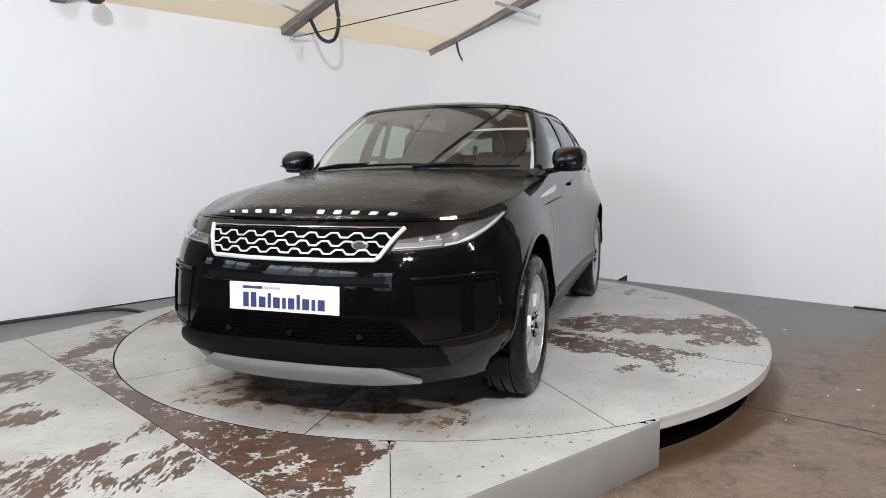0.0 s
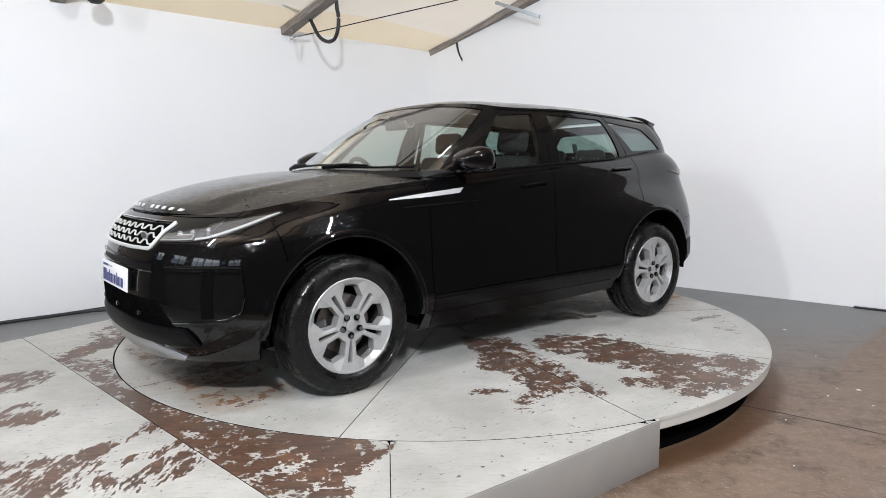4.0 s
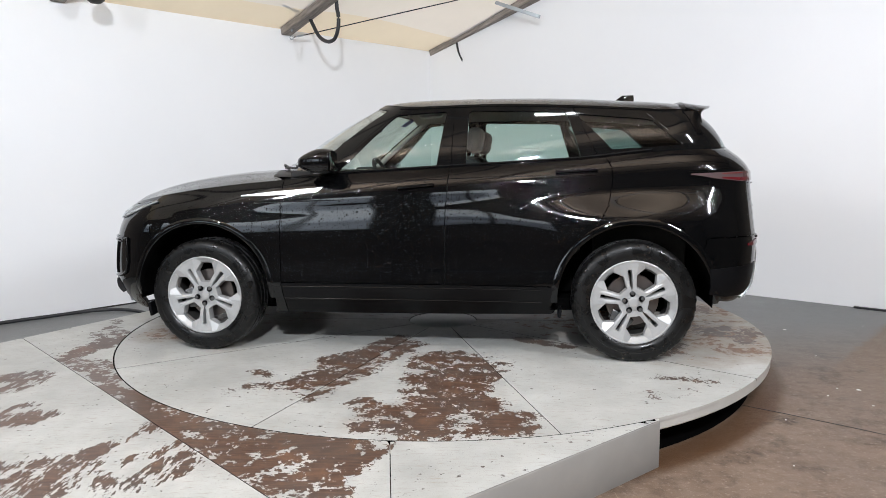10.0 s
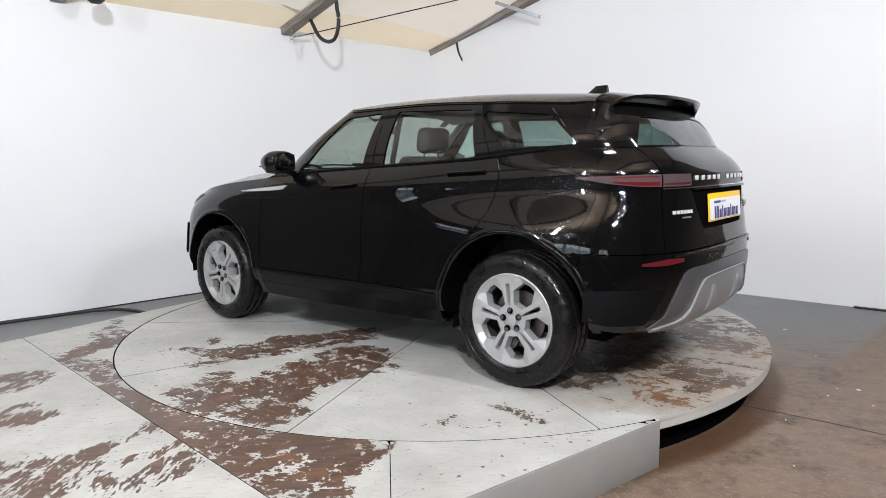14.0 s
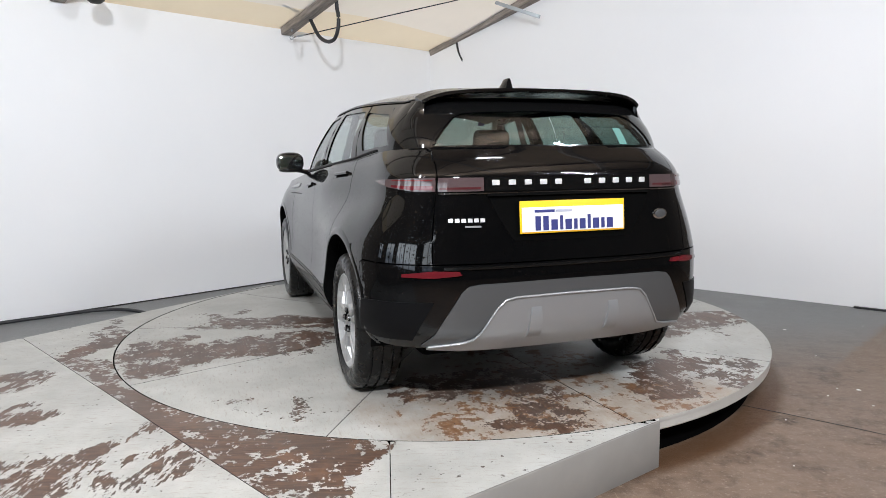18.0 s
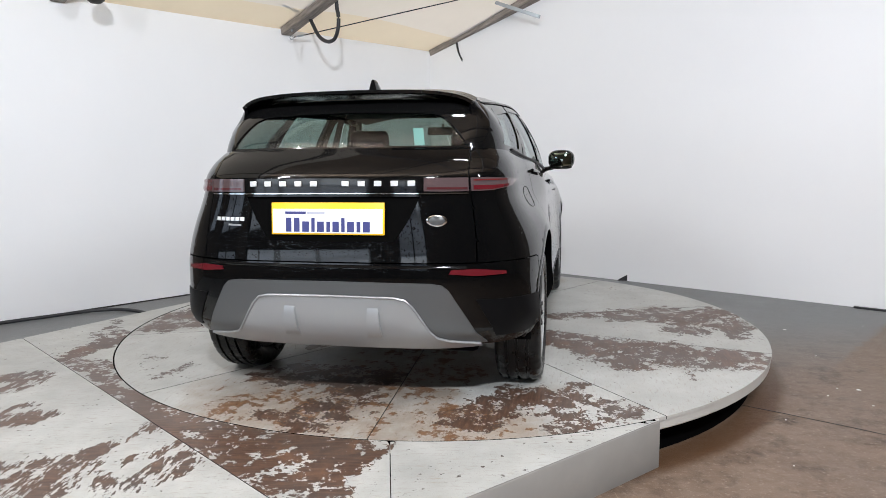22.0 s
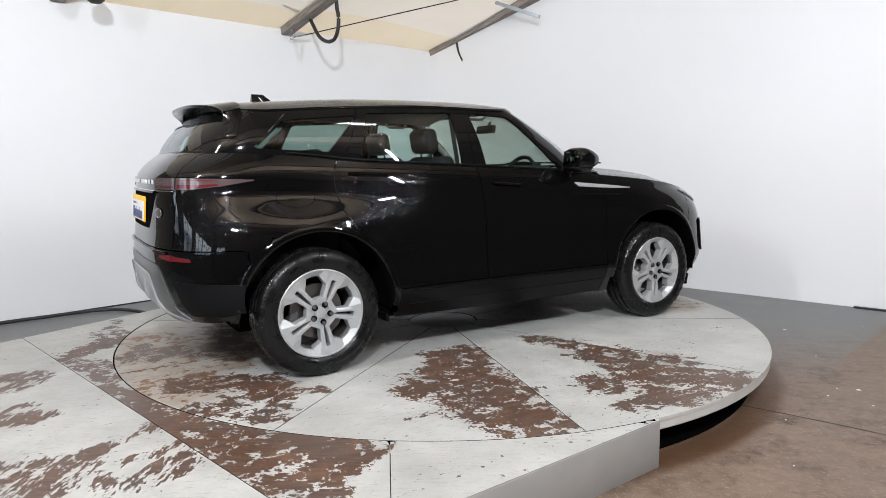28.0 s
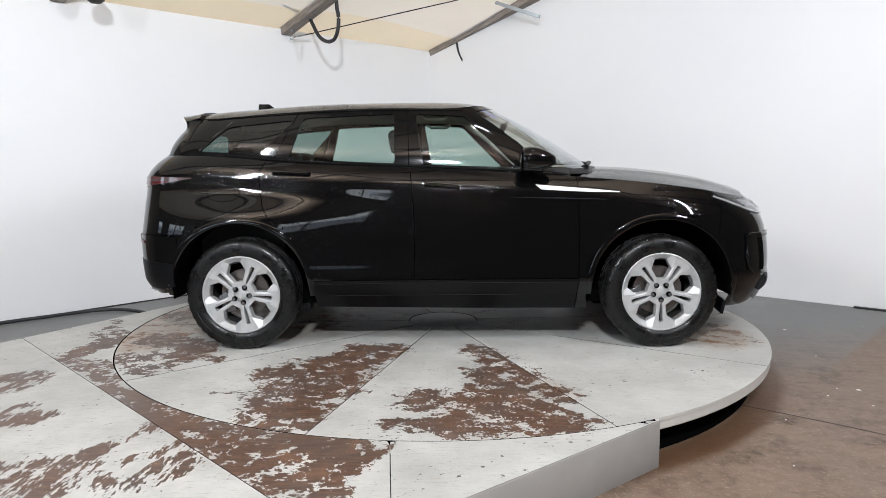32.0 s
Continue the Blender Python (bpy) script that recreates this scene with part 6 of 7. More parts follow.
# number plates
def plate(name, m, label, parent, back_mat, w=0.540, h=0.122, top_band=0.0):
    p = part(name, bm_box(w, h, 0.008, m, 0.003), back_mat, parent, label)
    if top_band:
        part("plate_label", bm_box(w - 0.016, h - top_band - 0.010, 0.002, m @ pose(0, -top_band / 2 + 0.002, 0.006), 0.0006, seg=1), M_white, p, "white dealer label")
        zf, yo = 0.0085, -0.014
    else:
        zf, yo = 0.0055, 0.0
    widths = [0.034, 0.034, 0.041, 0.020, 0.041, 0.022, 0.038, 0.020, 0.041, 0.022, 0.041]
    x = -sum(widths) / 2 - 0.024
    for k, wd in enumerate(widths):
        tall = 0.064 if k in (0, 1, 3, 7) else 0.047
        at = m @ pose(x + wd / 2, yo - 0.046 + tall / 2, zf)
        part("word_bar", bm_box(wd * 0.80, tall, 0.001, at), M_navy, p, "dark blue print", smooth=False)
        x += wd + 0.0055
    part("small_print_bar", bm_box(0.10, 0.012, 0.001, m @ pose(-0.150, yo + 0.040, zf), 0), M_navy, p, smooth=False)
    part("small_print_bar", bm_box(0.085, 0.010, 0.001, m @ pose(-0.052, yo + 0.040, zf), 0), M_greyprint, p, smooth=False)
    return p


PM = Matrix.Translation((2.246, -0.004, 0.622)) @ Matrix(((0, 0, 1, 0), (1, 0, 0, 0), (0, 1, 0, 0), (0, 0, 0, 1))) @ pose(0, 0, 0, -4)
plate("number_plate", PM, "white front dealer plate with dark blue print", car, M_white)
part("plate_mount", bm_box(0.50, 0.09, 0.03, PM @ pose(0, 0, -0.018), 0.004), M_plastic, car)
PR = Matrix.Translation((-2.136, 0.008, 0.944)) @ Matrix(((0, 0, -1, 0), (-1, 0, 0, 0), (0, 1, 0, 0), (0, 0, 0, 1))) @ pose(0, 0, 0, -4)
plate("number_plate", PR, "yellow rear plate with white dealer label", car, M_yellow, 0.540, 0.146, 0.026)

# ---- rear
tg = PARTS["tailgate"]
part("plate_recess", skin_patch(ty((0.30, 0.842), (0, 0.838), (-0.30, 0.842)), ty((0.415, 1.042), (0, 1.044), (-0.415, 1.042)), 0.003, 0.010, 30, 6, 1, tail), M_under, tg, "black number plate recess")
part("plate_lamp_ledge", skin_patch(ty((0.42, 1.040), (0, 1.042), (-0.42, 1.040)), ty((0.42, 1.052), (0, 1.054), (-0.42, 1.052)), 0.016, 0.020, 30, 2, 1, tail), M_clad, tg)
part("light_band", skin_patch(ty((0.425, 1.064), (0, 1.064), (-0.425, 1.064)), ty((0.425, 1.124), (0, 1.124), (-0.425, 1.124)), 0.003, 0.010, 30, 3, 1, tail), M_clad, tg, "gloss black band between the lamps")
part("tail_trim", skin_patch(ty((0.62, 1.050), (0, 1.052), (-0.62, 1.050)), ty((0.62, 1.055), (0, 1.058), (-0.62, 1.055)), 0.008, 0.012, 30, 2, 1, tail), M_chrome, tg)


def tail_bar(y, w, h):
    a = tail((3 - s_rear(abs(y), 1.10)) * (1 if y > 0 else -1), 1.10, 0.007)
    n_ = skin_normal(s_rear(y if abs(y) > 1e-3 else 1e-3, 1.10), 1.10)
    ang = math.degrees(math.atan2(n_.y, -n_.x))
    m = Matrix.Translation(a) @ pose(0, 0, 0, 0, 0, -ang) @ Matrix(((0, 0, -1, 0), (-1, 0, 0, 0), (0, 1, 0, 0), (0, 0, 0, 1)))
    return bm_box(w, h, 0.006, m, 0.002, seg=1)


letter_row(5, 5, tail_bar, -0.395, 0.395, 0.034, 0.024, tg)
for side in (1, -1):
    ta = [(s_rear(0.432, 1.064), 1.064), (s_rear(0.52, 1.062), 1.062), (s_rear(0.622, 1.062), 1.062)]
    tb = [(s_rear(0.432, 1.122), 1.122), (s_rear(0.52, 1.122), 1.122), (s_rear(0.618, 1.122), 1.122)]
    inner = part("inner_tail_light", skin_patch(ta, tb, 0.008, 0.014, 10, 3, side), M_smoke, tg, "smoked inner tail lamp")
    part("lamp_stripe", skin_patch([(s_rear(0.445, 1.072), 1.072), (s_rear(0.615, 1.070), 1.070)], [(s_rear(0.445, 1.082), 1.082), (s_rear(0.615, 1.080), 1.080)], 0.010, 0.006, 8, 2, side), M_red_dark, inner)
    oa = [(s_rear(0.632, 1.062), 1.062), (s_rear(0.70, 1.062), 1.062), (s_side(-1.95, 1.063), 1.063), (s_side(-1.82, 1.078), 1.078), (s_side(-1.66, 1.104), 1.104)]
    ob_ = [(s_rear(0.628, 1.122), 1.122), (s_rear(0.70, 1.122), 1.122), (s_side(-1.95, 1.121), 1.121), (s_side(-1.82, 1.116), 1.116), (s_side(-1.66, 1.110), 1.110)]
    tl = part("tail_light", skin_patch(oa, ob_, 0.008, 0.014, 24, 4, side), M_smoke, car, "smoked red wrap-round tail light")
    part("lamp_stripe", skin_patch([(s_rear(0.64, 1.068), 1.068), (s_side(-1.95, 1.068), 1.068), (s_side(-1.84, 1.081), 1.081)], [(s_rear(0.64, 1.088), 1.088), (s_side(-1.95, 1.086), 1.086), (s_side(-1.84, 1.090), 1.090)], 0.0105, 0.006, 14, 2, side), M_red, tl, "red light strip")
    part("lamp_stripe", skin_patch([(s_rear(0.64, 1.108), 1.108), (s_side(-1.95, 1.108), 1.108), (s_side(-1.84, 1.108), 1.108)], [(s_rear(0.64, 1.114), 1.114), (s_side(-1.95, 1.114), 1.114), (s_side(-1.84, 1.112), 1.112)], 0.0105, 0.006, 14, 2, side), M_red_mid, tl)
    part("reflector", skin_patch([(s_rear(0.545, 0.698), 0.698), (s_rear(0.66, 0.688), 0.688), (s_side(-2.0, 0.690), 0.690)], [(s_rear(0.555, 0.716), 0.716), (s_rear(0.66, 0.719), 0.719), (s_side(-2.0, 0.703), 0.703)], 0.007, 0.012, 14, 2, side), M_red, PARTS["rear_bumper"], "red bumper reflector")
    part("corner_cladding", skin_patch(sx((-1.76, 0.42), (-1.86, 0.400)) + [(s_rear(0.74, 0.40), 0.40)], sx((-1.76, 0.565), (-1.88, 0.572)) + [(s_rear(0.66, 0.58), 0.58)], 0.004, 0.010, 16, 4, side), M_plastic, PARTS["rear_bumper"], "satin black bumper cladding")
rb = PARTS["rear_bumper"]
SKID_HALF = [(0.67, 0.376), (0.54, 0.392), (0.485, 0.408), (0.455, 0.440), (0.385, 0.548), (0.350, 0.582), (0.30, 0.592)]
SKID_EDGE = SKID_HALF + [(0.0, 0.595)] + [(-y, z) for y, z in reversed(SKID_HALF)]
part("bumper_insert", skin_patch(ty((0.70, 0.372), (0.45, 0.362), (0, 0.360), (-0.45, 0.362), (-0.70, 0.372)), ty((0.690, 0.385), (0.655, 0.430), (0.60, 0.530), (0.545, 0.622), (0.515, 0.648), (0.46, 0.656), (0, 0.660), (-0.46, 0.656), (-0.515, 0.648), (-0.545, 0.622), (-0.60, 0.530), (-0.655, 0.430), (-0.690, 0.385)), 0.008, 0.018, 48, 6, 1, tail), M_silver_dark, rb, "dark silver bumper insert")
sk = part("rear_skid_plate", skin_patch(ty((0.675, 0.358), (0.45, 0.345), (0, 0.343), (-0.45, 0.345), (-0.675, 0.358)), ty(*SKID_EDGE), 0.014, 0.022, 60, 6, 1, tail), M_silver, rb, "satin silver rear skid plate")
part("skid_rim", bm_tube([tail(q, z, 0.0165) for q, z in ty(*SKID_EDGE)], 0.0055, 8), M_silver, sk, "raised satin silver edge")
for y in (0.20, -0.20):
    part("skid_rib", skin_patch(ty((y + 0.035, 0.40), (y - 0.035, 0.40)), ty((y + 0.025, 0.545), (y - 0.025, 0.545)), 0.013, 0.02, 8, 8, 1, tail, puff=0.014), M_silver, sk)
part("badge", bm_lathe([(0, 0.006), (0.038, 0.006), (0.046, 0.003), (0.047, 0)], 32, Matrix.Translation(skin(s_rear(-0.49, 0.934), 0.934, 0.004)) @ pose(0, 0, 0, 0, -90, 10) @ Matrix.Diagonal((0.56, 1, 1, 1))), M_chrome, tg, "oval silver badge")
part("badge_centre", bm_lathe([(0, 0.0075), (0.034, 0.007), (0.038, 0.005)], 32, Matrix.Translation(skin(s_rear(-0.49, 0.934), 0.934, 0.004)) @ pose(0, 0, 0, 0, -90, 10) @ Matrix.Diagonal((0.56, 1, 1, 1))), M_silver_dark, tg)
for k in range(6):
    y = 0.590 - 0.0275 * k
    part("model_bar", skin_patch([(s_rear(y, 0.93), 0.928), (s_rear(y - 0.02, 0.93), 0.928)], [(s_rear(y, 0.945), 0.945), (s_rear(y - 0.02, 0.945), 0.945)], 0.004, 0.006, 3, 1), M_letter, tg, "small silver bar lettering")
part("model_bar", skin_patch([(s_rear(0.52, 0.905), 0.905), (s_rear(0.45, 0.905), 0.905)], [(s_rear(0.52, 0.913), 0.913), (s_rear(0.45, 0.913), 0.913)], 0.004, 0.006, 3, 1), M_silver, tg)
part("rear_camera", bm_box(0.03, 0.04, 0.02, pose(-2.105, 0.0, 1.046), 0.005), M_plastic, tg)

part("bumper_ridge", bm_tube([tail(q, z, 0.004) for q, z in ty(*[(0.62 - 0.062 * k, 0.728) for k in range(21)])], 0.0075, 8), M_clad, rb, "gloss black bumper ridge")

# ---- roof spoiler with side fins
def spoiler_bm():
    bm = bmesh.new()
    nu, nt = 12, 36
    top, low = [], []
    for i in range(nu + 1):
        u = i / nu
        t_, l_ = [], []
        for j in range(nt + 1):
            t = -1 + 2 * j / nt
            half = 0.606 - 0.004 * u
            y = half * t
            xr = -1.885 + 0.13 * abs(t) ** 3
            x = -1.66 + (xr + 1.66) * u
            zc = 1.560 - 0.030 * u + 0.006 * u ** 6
            z = zc - 0.020 * abs(t) ** 2.4 - 0.034 * abs(t) ** 10
            t_.append(bm.verts.new((x, y, z)))
            l_.append(bm.verts.new((x + 0.004, y * 0.99, z - 0.014 - 0.030 * (1 - u))))
        top.append(t_)
        low.append(l_)
    for i in range(nu):
        for j in range(nt):
            bm.faces.new((top[i][j], top[i][j + 1], top[i + 1][j + 1], top[i + 1][j]))
            bm.faces.new((low[i][j], low[i + 1][j], low[i + 1][j + 1], low[i][j + 1]))
    for j in range(nt):
        bm.faces.new((top[nu][j], top[nu][j + 1], low[nu][j + 1], low[nu][j]))
        bm.faces.new((top[0][j], low[0][j], low[0][j + 1], top[0][j + 1]))
    for i in range(nu):
        bm.faces.new((top[i][0], top[i + 1][0], low[i + 1][0], low[i][0]))
        bm.faces.new((top[i][nt], low[i][nt], low[i + 1][nt], top[i + 1][nt]))
    bmesh.ops.recalc_face_normals(bm, faces=bm.faces[:])
    return bm


sp = part("roof_spoiler", spoiler_bm(), M_paint_wet, car, "gloss black roof spoiler")
for side in (1, -1):
    # a blade from the spoiler's corner down the edge of the rear window, growing out of the pillar
    bm = bmesh.new()
    outer, inner = [], []
    for k in range(15):
        u = k / 14
        zf = 1.480 - 0.18 * u
        lift_ = 0.003 - 0.014 * smoothstep(0.70, 1.0, u)
        f = house(2.20, house_v(2.20, zf), lift_)
        m_ = house(2.40, house_v(2.40, zf), lift_)
        rx = curve_at([(0, -1.752), (0.25, -1.756), (0.5, -1.772), (0.75, -1.810), (1, m_.x)], u)
        r = Vector((rx, curve_at([(0, 0.588), (0.4, 0.596), (0.75, 0.610), (1, m_.y)], u), 1.484 - 0.184 * u))
        a_, b_ = [], []
        for q in range(7):
            w_ = q / 6
            p = f.lerp(r, w_)
            p.y += 0.012 * 4 * w_ * (1 - w_)
            a_.append(bm.verts.new((p.x, side * p.y, p.z)))
            b_.append(bm.verts.new((p.x + 0.012, side * (p.y - 0.012 - 0.03 * (1 - w_)), p.z)))
        outer.append(a_)
        inner.append(b_)
    for a, b, c_, d_ in zip(outer, outer[1:], inner, inner[1:]):
        for q in range(6):
            bm.faces.new((a[q], a[q + 1], b[q + 1], b[q]))
            bm.faces.new((c_[q], d_[q], d_[q + 1], c_[q + 1]))
        bm.faces.new((a[6], c_[6], d_[6], b[6]))
        bm.faces.new((a[0], b[0], d_[0], c_[0]))
    for q in range(6):
        bm.faces.new((outer[0][q], inner[0][q], inner[0][q + 1], outer[0][q + 1]))
    bmesh.ops.recalc_face_normals(bm, faces=bm.faces[:])
    part("spoiler_fin", bm, M_paint, sp)

# shark-fin aerial
bm = bmesh.new()
fin = []
for k in range(8):
    u = k / 7
    z = 1.560 + 0.080 * u
    x0, x1 = -1.225 - 0.13 * u ** 0.8, -1.435 + 0.004 * u
    w = 0.032 * (1 - u) ** 0.7 + 0.005
    fin.append([bm.verts.new((x0 + (x1 - x0) * a, b * w, z)) for a, b in ((0, 0), (0.35, 0.8), (0.8, 1.0), (1.0, 0.7), (1.0, -0.7), (0.8, -1.0), (0.35, -0.8))])
for a, b in zip(fin, fin[1:]):
    for q in range(7):
        bm.faces.new((a[q], a[(q + 1) % 7], b[(q + 1) % 7], b[q]))
bm.faces.new(fin[-1])
bmesh.ops.recalc_face_normals(bm, faces=bm.faces[:])
part("aerial_fin", bm, M_clad, car, "black shark-fin aerial")

# ---- doors: mirrors, handles, belt trims
def blob_bm(cx, cy, cz, rx, ry_, rz, e=0.6, seg=32, cut=None):
    bm = bmesh.new()
    rows_ = []
    def pw(v):
        return math.copysign(abs(v) ** e, v)
    for i in range(17):
        a = -math.pi / 2 + math.pi * i / 16
        rows_.append([bm.verts.new((cx + rx * pw(math.cos(a)) * pw(math.cos(2 * math.pi * k / seg)), cy + ry_ * pw(math.cos(a)) * pw(math.sin(2 * math.pi * k / seg)), cz + rz * pw(math.sin(a)))) for k in range(seg)])
    for a, b in zip(rows_, rows_[1:]):
        for k in range(seg):
            bm.faces.new((a[k], a[(k + 1) % seg], b[(k + 1) % seg], b[k]))
    bmesh.ops.remove_doubles(bm, verts=bm.verts[:], dist=1e-5)
    if cut is not None:
        for v in bm.verts:
            if v.co.x < cut:
                v.co.x = cut + (v.co.x - cut) * 0.08
    bmesh.ops.recalc_face_normals(bm, faces=bm.faces[:])
    return bm


def mirror_shell(side):
    """The mirror's cap: flat behind, drawn down to a rounded nose, its underside rising forwards."""
    bm = blob_bm(0.535, side * 0.950, 1.206, 0.128, 0.106, 0.078, 0.74, cut=0.448)
    for v in bm.verts:
        f = smoothstep(0.50, 0.67, v.co.x)
        v.co.z = 1.190 + (v.co.z - 1.190) * (1 - 0.40 * f)
        v.co.y = side * 0.93 + (v.co.y - side * 0.93) * (1 - 0.22 * f)
    return bm


for side in (1, -1):
    door = PARTS["front_door", side]
    mir = part("door_mirror", mirror_shell(side), M_paint, car, "gloss black door mirror")
    part("mirror_glass", bm_box(0.004, 0.165, 0.105, pose(0.4415, side * 0.950, 1.206, 0, 3, side * 2), 0.0018), M_mirror, mir, "mirror glass")
    part("mirror_base", blob_bm(0.515, side * 0.945, 1.148, 0.078, 0.092, 0.020, 0.7), M_clad, mir)
    part("mirror_arm", bm_tube([(0.53, side * 0.80, 1.128), (0.53, side * 0.86, 1.137), (0.52, side * 0.93, 1.150)], [0.034, 0.030, 0.026], 12, flat=0.55), M_clad, mir)
    part("mirror_lamp", bm_box(0.006, 0.10, 0.010, pose(0.640, side * 0.96, 1.178, 0, 0, side * -18), 0.002), M_lamp_dark, mir)
    part("sail_trim", skin_patch([(s_side(0.66, 1.11), 1.112), (s_side(0.47, 1.12), 1.128)], [(s_side(0.66, 1.11), 1.122), (s_side(0.47, 1.12), 1.140)], 0.002, 0.01, 6, 2, side), M_clad, door)
    for (xa, za), (xb, zb), d in (((0.066, 1.034), (-0.155, 1.052), door), ((-0.885, 1.122), (-1.125, 1.134), PARTS["rear_door", side])):
        ps = []
        for k in range(9):
            u = k / 8
            x, z = xa + (xb - xa) * u, za + (zb - za) * u
            ps.append((s_side(x, z), z))
        part("handle_recess", skin_patch([(s, z - 0.013) for s, z in ps], [(s, z + 0.012) for s, z in ps], 0.001, 0.006, 10, 2, side), M_under, d)
        part("door_handle", skin_patch([(s, z - 0.004) for s, z in ps], [(s, z + 0.012) for s, z in ps], 0.016, 0.014, 10, 2, side, puff=0.004), M_paint, d, "gloss black door handle")
    part("belt_trim", bm_tube([house(*house_at_side(x, curve_at(TOP, x) + 0.012), 0.004) * 1.0 if side > 0 else Vector((1, -1, 1)) * house(*house_at_side(x, curve_at(TOP, x) + 0.012), 0.004) for x in [0.45 - 0.1 * q for q in range(0, 20)]], 0.006, 6), M_plastic, car)
for side in (1, -1):
    for z in (0.432, 0.352):
        part("sill_rib", skin_bar(sx(*[(0.80 - 0.16 * k, z) for k in range(11)]), 0.0035, 0.001, side, 6), M_sill, PARTS["sill", side])
# filler flap on the right flank
ring = [(s_side(-1.445 + 0.105 * math.cos(a), 1.01 + 0.052 * math.sin(a)), 1.01 + 0.052 * math.copysign(abs(math.sin(a)) ** 0.8, math.sin(a))) for a in [2 * math.pi * k / 40 for k in range(41)]]
part("filler_flap_gap", skin_bar(ring, 0.0014, 0.0003, -1, 5), M_under, PARTS["rear_wing", -1])

# ---- scuttle and wipers
part("scuttle", sheet_bm([((0.95 * i / 16, 0), (0.95 * (i + 1) / 16, 0), (0.95 * (i + 1) / 16, 1), (0.95 * i / 16, 1)) for i in range(16)], lambda s, v: house(s, 0.04, 0.004) + (Vector((0.14, 0, -0.030)) + Vector((0.0, math.copysign(0.02, s) * abs(s), 0))) * (1 - v)), M_plastic, car, "black plastic scuttle")
for y0, y1, x1 in ((0.10, 0.66, 0.02), (-0.52, 0.12, 0.0)):
    base_p = house(0.45 * (1 if y0 > 0 else -1) * min(1, abs(y0) / 0.5), 0.03, 0.03)
    pts, arm = [], []
    for k in range(15):
        y = y0 + (y1 - y0) * k / 14
        s = math.asin(min(1, (abs(y) / 0.80)) ** 1.05) / (math.pi / 2) * (1 if y >= 0 else -1)
        s = s if abs(s) > 1e-3 else 1e-3
        pts.append(house(s, 0.055 + 0.03 * k / 14, 0.016))
    wp = part("wiper", bm_tube(pts, 0.007, 6), M_plastic, car, "black wiper blade")
    part("wiper_arm", bm_tube([pts[0] + Vector((0.03, 0, 0.0)), pts[4] + Vector((0.012, 0, 0.016)), pts[8] + Vector((0, 0, 0.012))], [0.013, 0.010, 0.006], 8), M_plastic, wp)

# ---- interior
def seat(x, y, wide=0.50, tilt=-16, rest=True, drop=0.0):
    st = part("seat", bm_box(0.50, wide, 0.16, pose(x, y, 0.66, 0, 4, 0), 0.05, seg=3), M_seat, car, "dark cloth seat")
    part("seat_base", bm_box(0.42, wide - 0.08, 0.24, pose(x, y, 0.47), 0.03), M_under, st)
    back = bm_box(0.13, wide, 0.60 - drop, pose(x - 0.27, y, 0.94 - drop / 2, 0, tilt, 0), 0.05, seg=3)
    part("backrest", back, M_seat, st)
    if rest:
        part("headrest", bm_box(0.10, 0.27, 0.17 - drop * 0.6, pose(x - 0.385, y, 1.335 - drop * 1.25, 0, tilt * 0.6, 0), 0.045, seg=3), M_seat, st)
        for dy in (-0.07, 0.07):
            part("headrest_post", bm_tube([(x - 0.355, y + dy, 1.20 - drop), (x - 0.375, y + dy, 1.29 - drop)], 0.007, 8), M_chrome, st)
    return st


seat(0.02, 0.36)
seat(0.02, -0.36)
for y in (0.40, 0.0, -0.40):
    seat(-0.80, y, 0.40, -18, True, 0.09)
part("dashboard", bm_box(0.42, 1.42, 0.24, pose(0.70, 0, 1.0, 0, -8, 0), 0.07, seg=3), M_seat, car, "dark dashboard")
part("instrument_hood", bm_box(0.16, 0.36, 0.08, pose(0.55, -0.36, 1.125), 0.03), M_seat, car)
sw = part("steering_wheel", bm_lathe([(0.180 + 0.015 * math.cos(a), 0.015 * math.sin(a)) for a in [2 * math.pi * k / 12 for k in range(12)]], 40, pose(0.43, -0.36, 1.06, 0, -66, 0), closed=True), M_seat, car, "dark steering wheel")
part("wheel_boss", bm_box(0.15, 0.14, 0.06, pose(0.445, -0.36, 1.05, 0, -66, 0), 0.025), M_seat, sw)
for a in (0, 180):
    part("wheel_spoke", bm_box(0.03, 0.12, 0.02, pose(0.437, -0.36 + (0.12 if a else -0.12), 1.055, 0, -66, 0), 0.006), M_seat, sw)
part("inner_mirror", bm_box(0.03, 0.24, 0.065, pose(0.40, 0.0, 1.445, 0, 12, 0), 0.014), M_seat, car, "black inner mirror")
part("mirror_stem", bm_tube([(0.42, 0, 1.46), (0.44, 0, 1.50)], 0.012, 8), M_seat, car)
for side in (1, -1):
    part("door_card", bm_box(1.62, 0.06, 0.74, pose(-0.03, side * 0.765, 0.78), 0.02), M_seat, car)
    part("boot_side", bm_box(0.56, 0.05, 0.66, pose(-1.40, side * 0.63, 0.83), 0.02), M_seat, car)
    part("grab_handle", bm_tube([(0.0, side * 0.585, 1.50), (-0.03, side * 0.57, 1.475), (-0.16, side * 0.57, 1.478), (-0.19, side * 0.585, 1.505)], 0.009, 8), M_trim_in, car)
    part("pillar_trim", bm_tube([Vector((1, side, 1)) * house(0.80, v, -0.035) for v in (0.05, 0.3, 0.6, 0.97)], 0.022, 8), M_trim_in, car)
    part("seat_belt", bm_box(0.004, 0.045, 0.50, pose(-0.30, side * 0.665, 1.27, side * 16, 0, 0), 0), M_seat, car)
part("parcel_shelf", bm_box(0.62, 1.24, 0.03, pose(-1.58, 0, 1.205, 0, -3, 0), 0.008), M_seat, car)
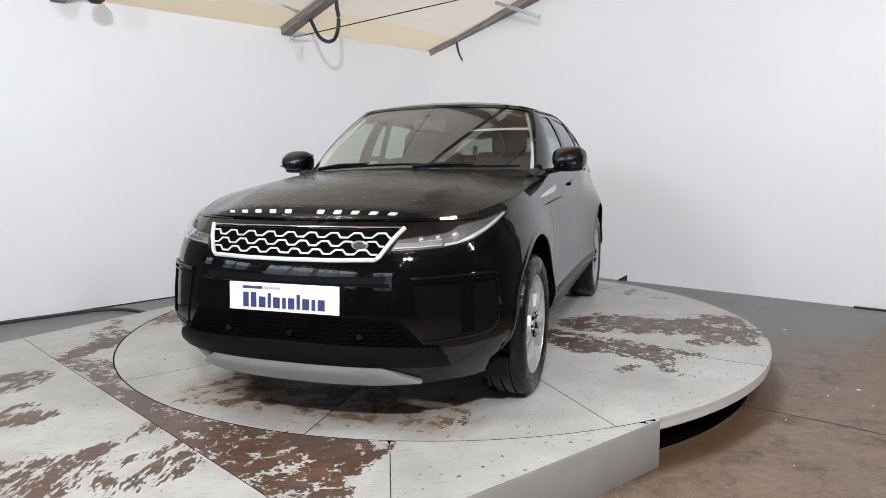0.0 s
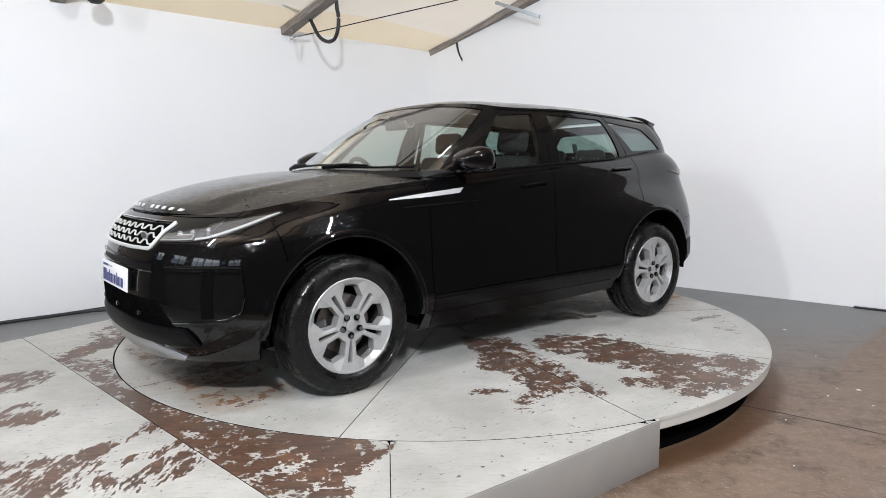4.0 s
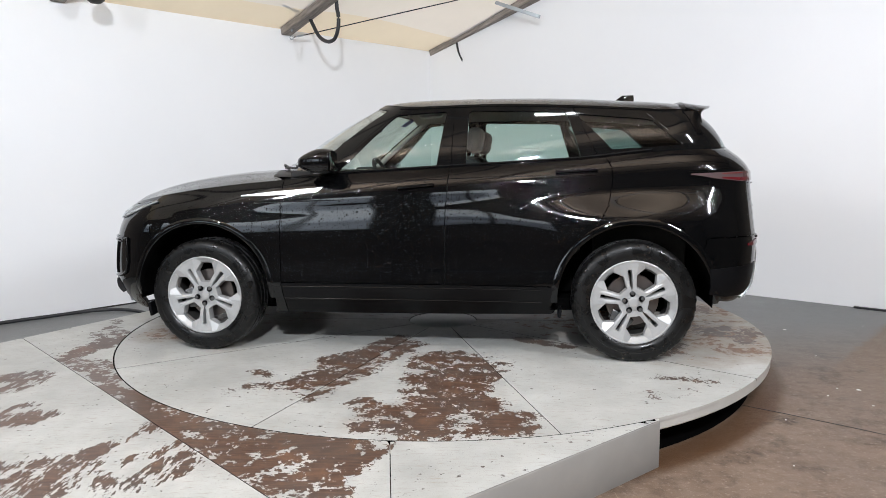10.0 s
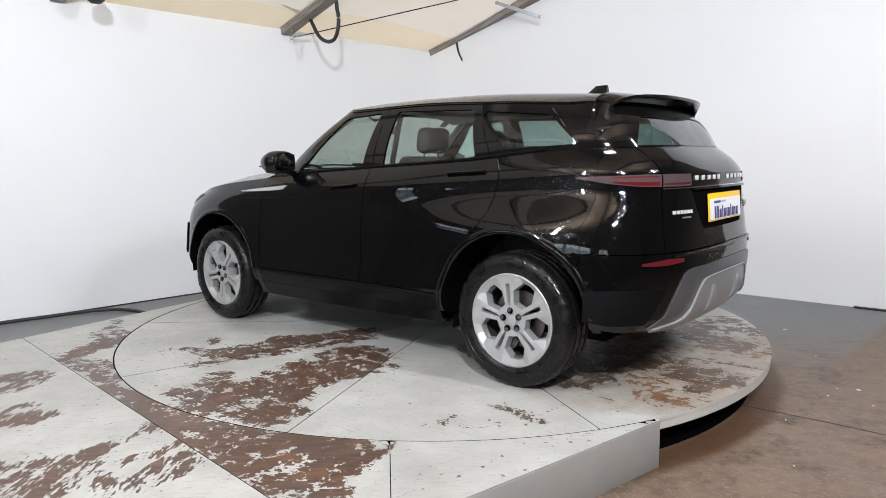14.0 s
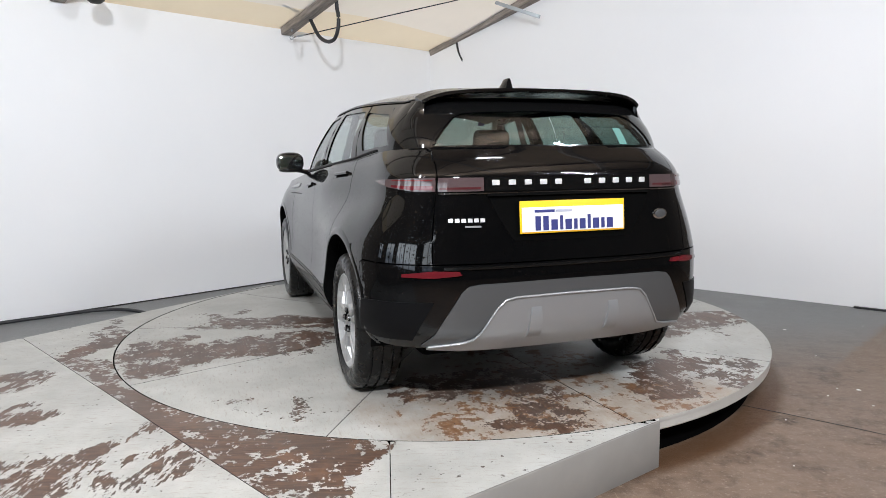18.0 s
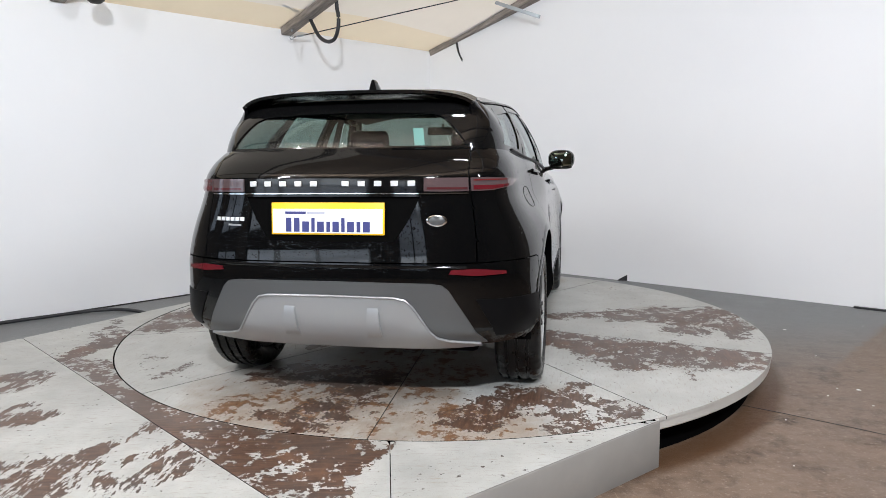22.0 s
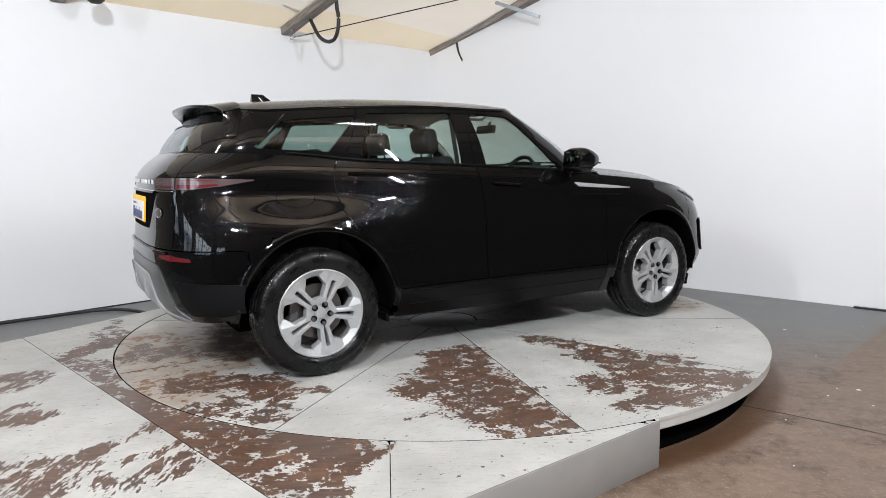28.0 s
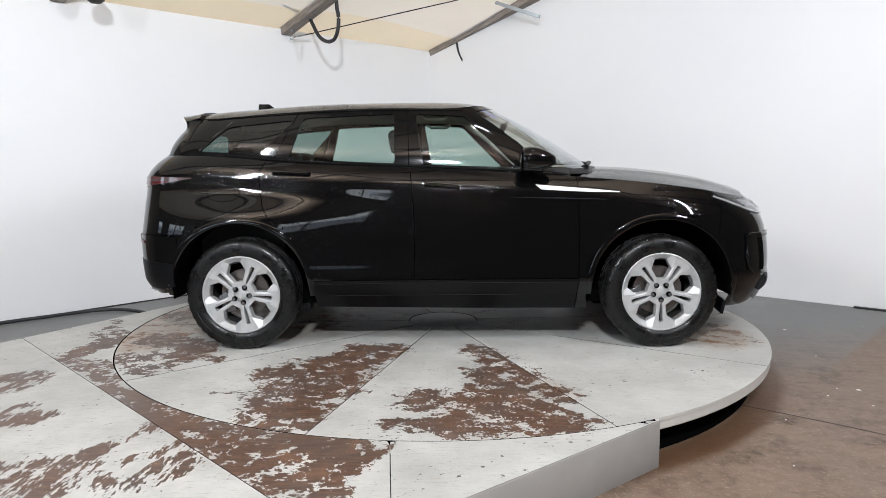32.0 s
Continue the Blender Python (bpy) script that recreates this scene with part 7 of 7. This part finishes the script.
part("bulkhead", bm_box(0.05, 1.5, 0.72, pose(0.90, 0, 0.72), 0.02), M_under, car)
hl_bm = bmesh.new()
rows_ = []
for i in range(25):
    u = i / 24
    line = []
    for j in range(17):
        t = -1 + 2 * j / 16
        x = 0.20 - 1.90 * u
        zc = curve_at([(-1.80, 1.515), (-1.37, 1.542), (-0.76, 1.574), (-0.15, 1.574), (0.10, 1.562), (0.28, 1.540)], x)
        line.append(hl_bm.verts.new((x, 0.575 * t * (1 - 0.08 * u), zc - 0.060 * abs(t) ** 2.6)))
    rows_.append(line)
for i in range(24):
    for j in range(16):
        hl_bm.faces.new((rows_[i][j], rows_[i + 1][j], rows_[i + 1][j + 1], rows_[i][j + 1]))
part("headlining", hl_bm, M_trim_in, car, "pale grey headlining")
part("window_sticker", pane_bm([(2.74, 0.10), (2.79, 0.10), (2.79, 0.36), (2.74, 0.36)], house, 4, 4, (-1,), off=-0.009), M_green, car, "pale green window sticker")
part("screen_sticker", pane_bm([(0.53, 0.84), (0.61, 0.84), (0.61, 0.92), (0.53, 0.92)], house, 4, 3, (-1,), off=-0.009), M_blue, car, "blue and white windscreen sticker")

# ---------------------------------------------------------------- lamps of the workshop, and added ones out of view
WHITE = (0.865, 0.910, 0.985)
# Unseen key lamps: places and power set to light walls and deck.
area_lamp("strip_light", look((3.4, -3.6, 3.7), (-1.2, 2.4, 1.5)), 0.08, 1.10, 146, WHITE)
area_lamp("strip_light", look((-3.2, -4.2, 3.7), (1.0, 2.4, 1.5)), 0.08, 1.10, 134, WHITE)
area_lamp("strip_light", look((0.0, -6.8, 4.2), (0.0, 2.4, 2.2)), 0.50, 0.10, 420, WHITE)
# daylight in the window of the far wall
area_lamp("window_daylight", look(win_at + side_in * 0.10 + Vector((0, 0, 1.95)), win_at + side_in * 2.0 + Vector((0, 0, 1.95))), 3.0, 1.05, 14, (0.80, 0.90, 1.0))
area_lamp("strip_light", Matrix.Translation(LAMP_AT) @ pose(0, 0, -0.004, 0, 0, 20), 0.52, 0.08, 15, WHITE)
# added unseen up-lamps that brighten the roof boarding mirrored in the paint
area_lamp("strip_light", look((2.2, -4.0, 3.75), (2.2, -4.6, 6.0)), 0.12, 0.62, 120, WHITE)
area_lamp("strip_light", look((-2.2, -4.6, 3.4), (-2.0, -4.6, 6.0)), 0.12, 0.62, 120, WHITE)


# ---------------------------------------------------------------- movement
def motions():
    times = [float(k) for k in range(0, 33)]
    walk(table, [(t, Matrix.Translation((0, 0, DECK)) @ Matrix.Rotation(turn_at(t), 4, "Z")) for t in times])
    walk(car, [(t, Matrix.Translation((0, 0, DECK)) @ Matrix.Rotation(turn_at(t), 4, "Z") @ Matrix.Translation((0.0644, 0.0868, 0.001))) for t in times])


motions()
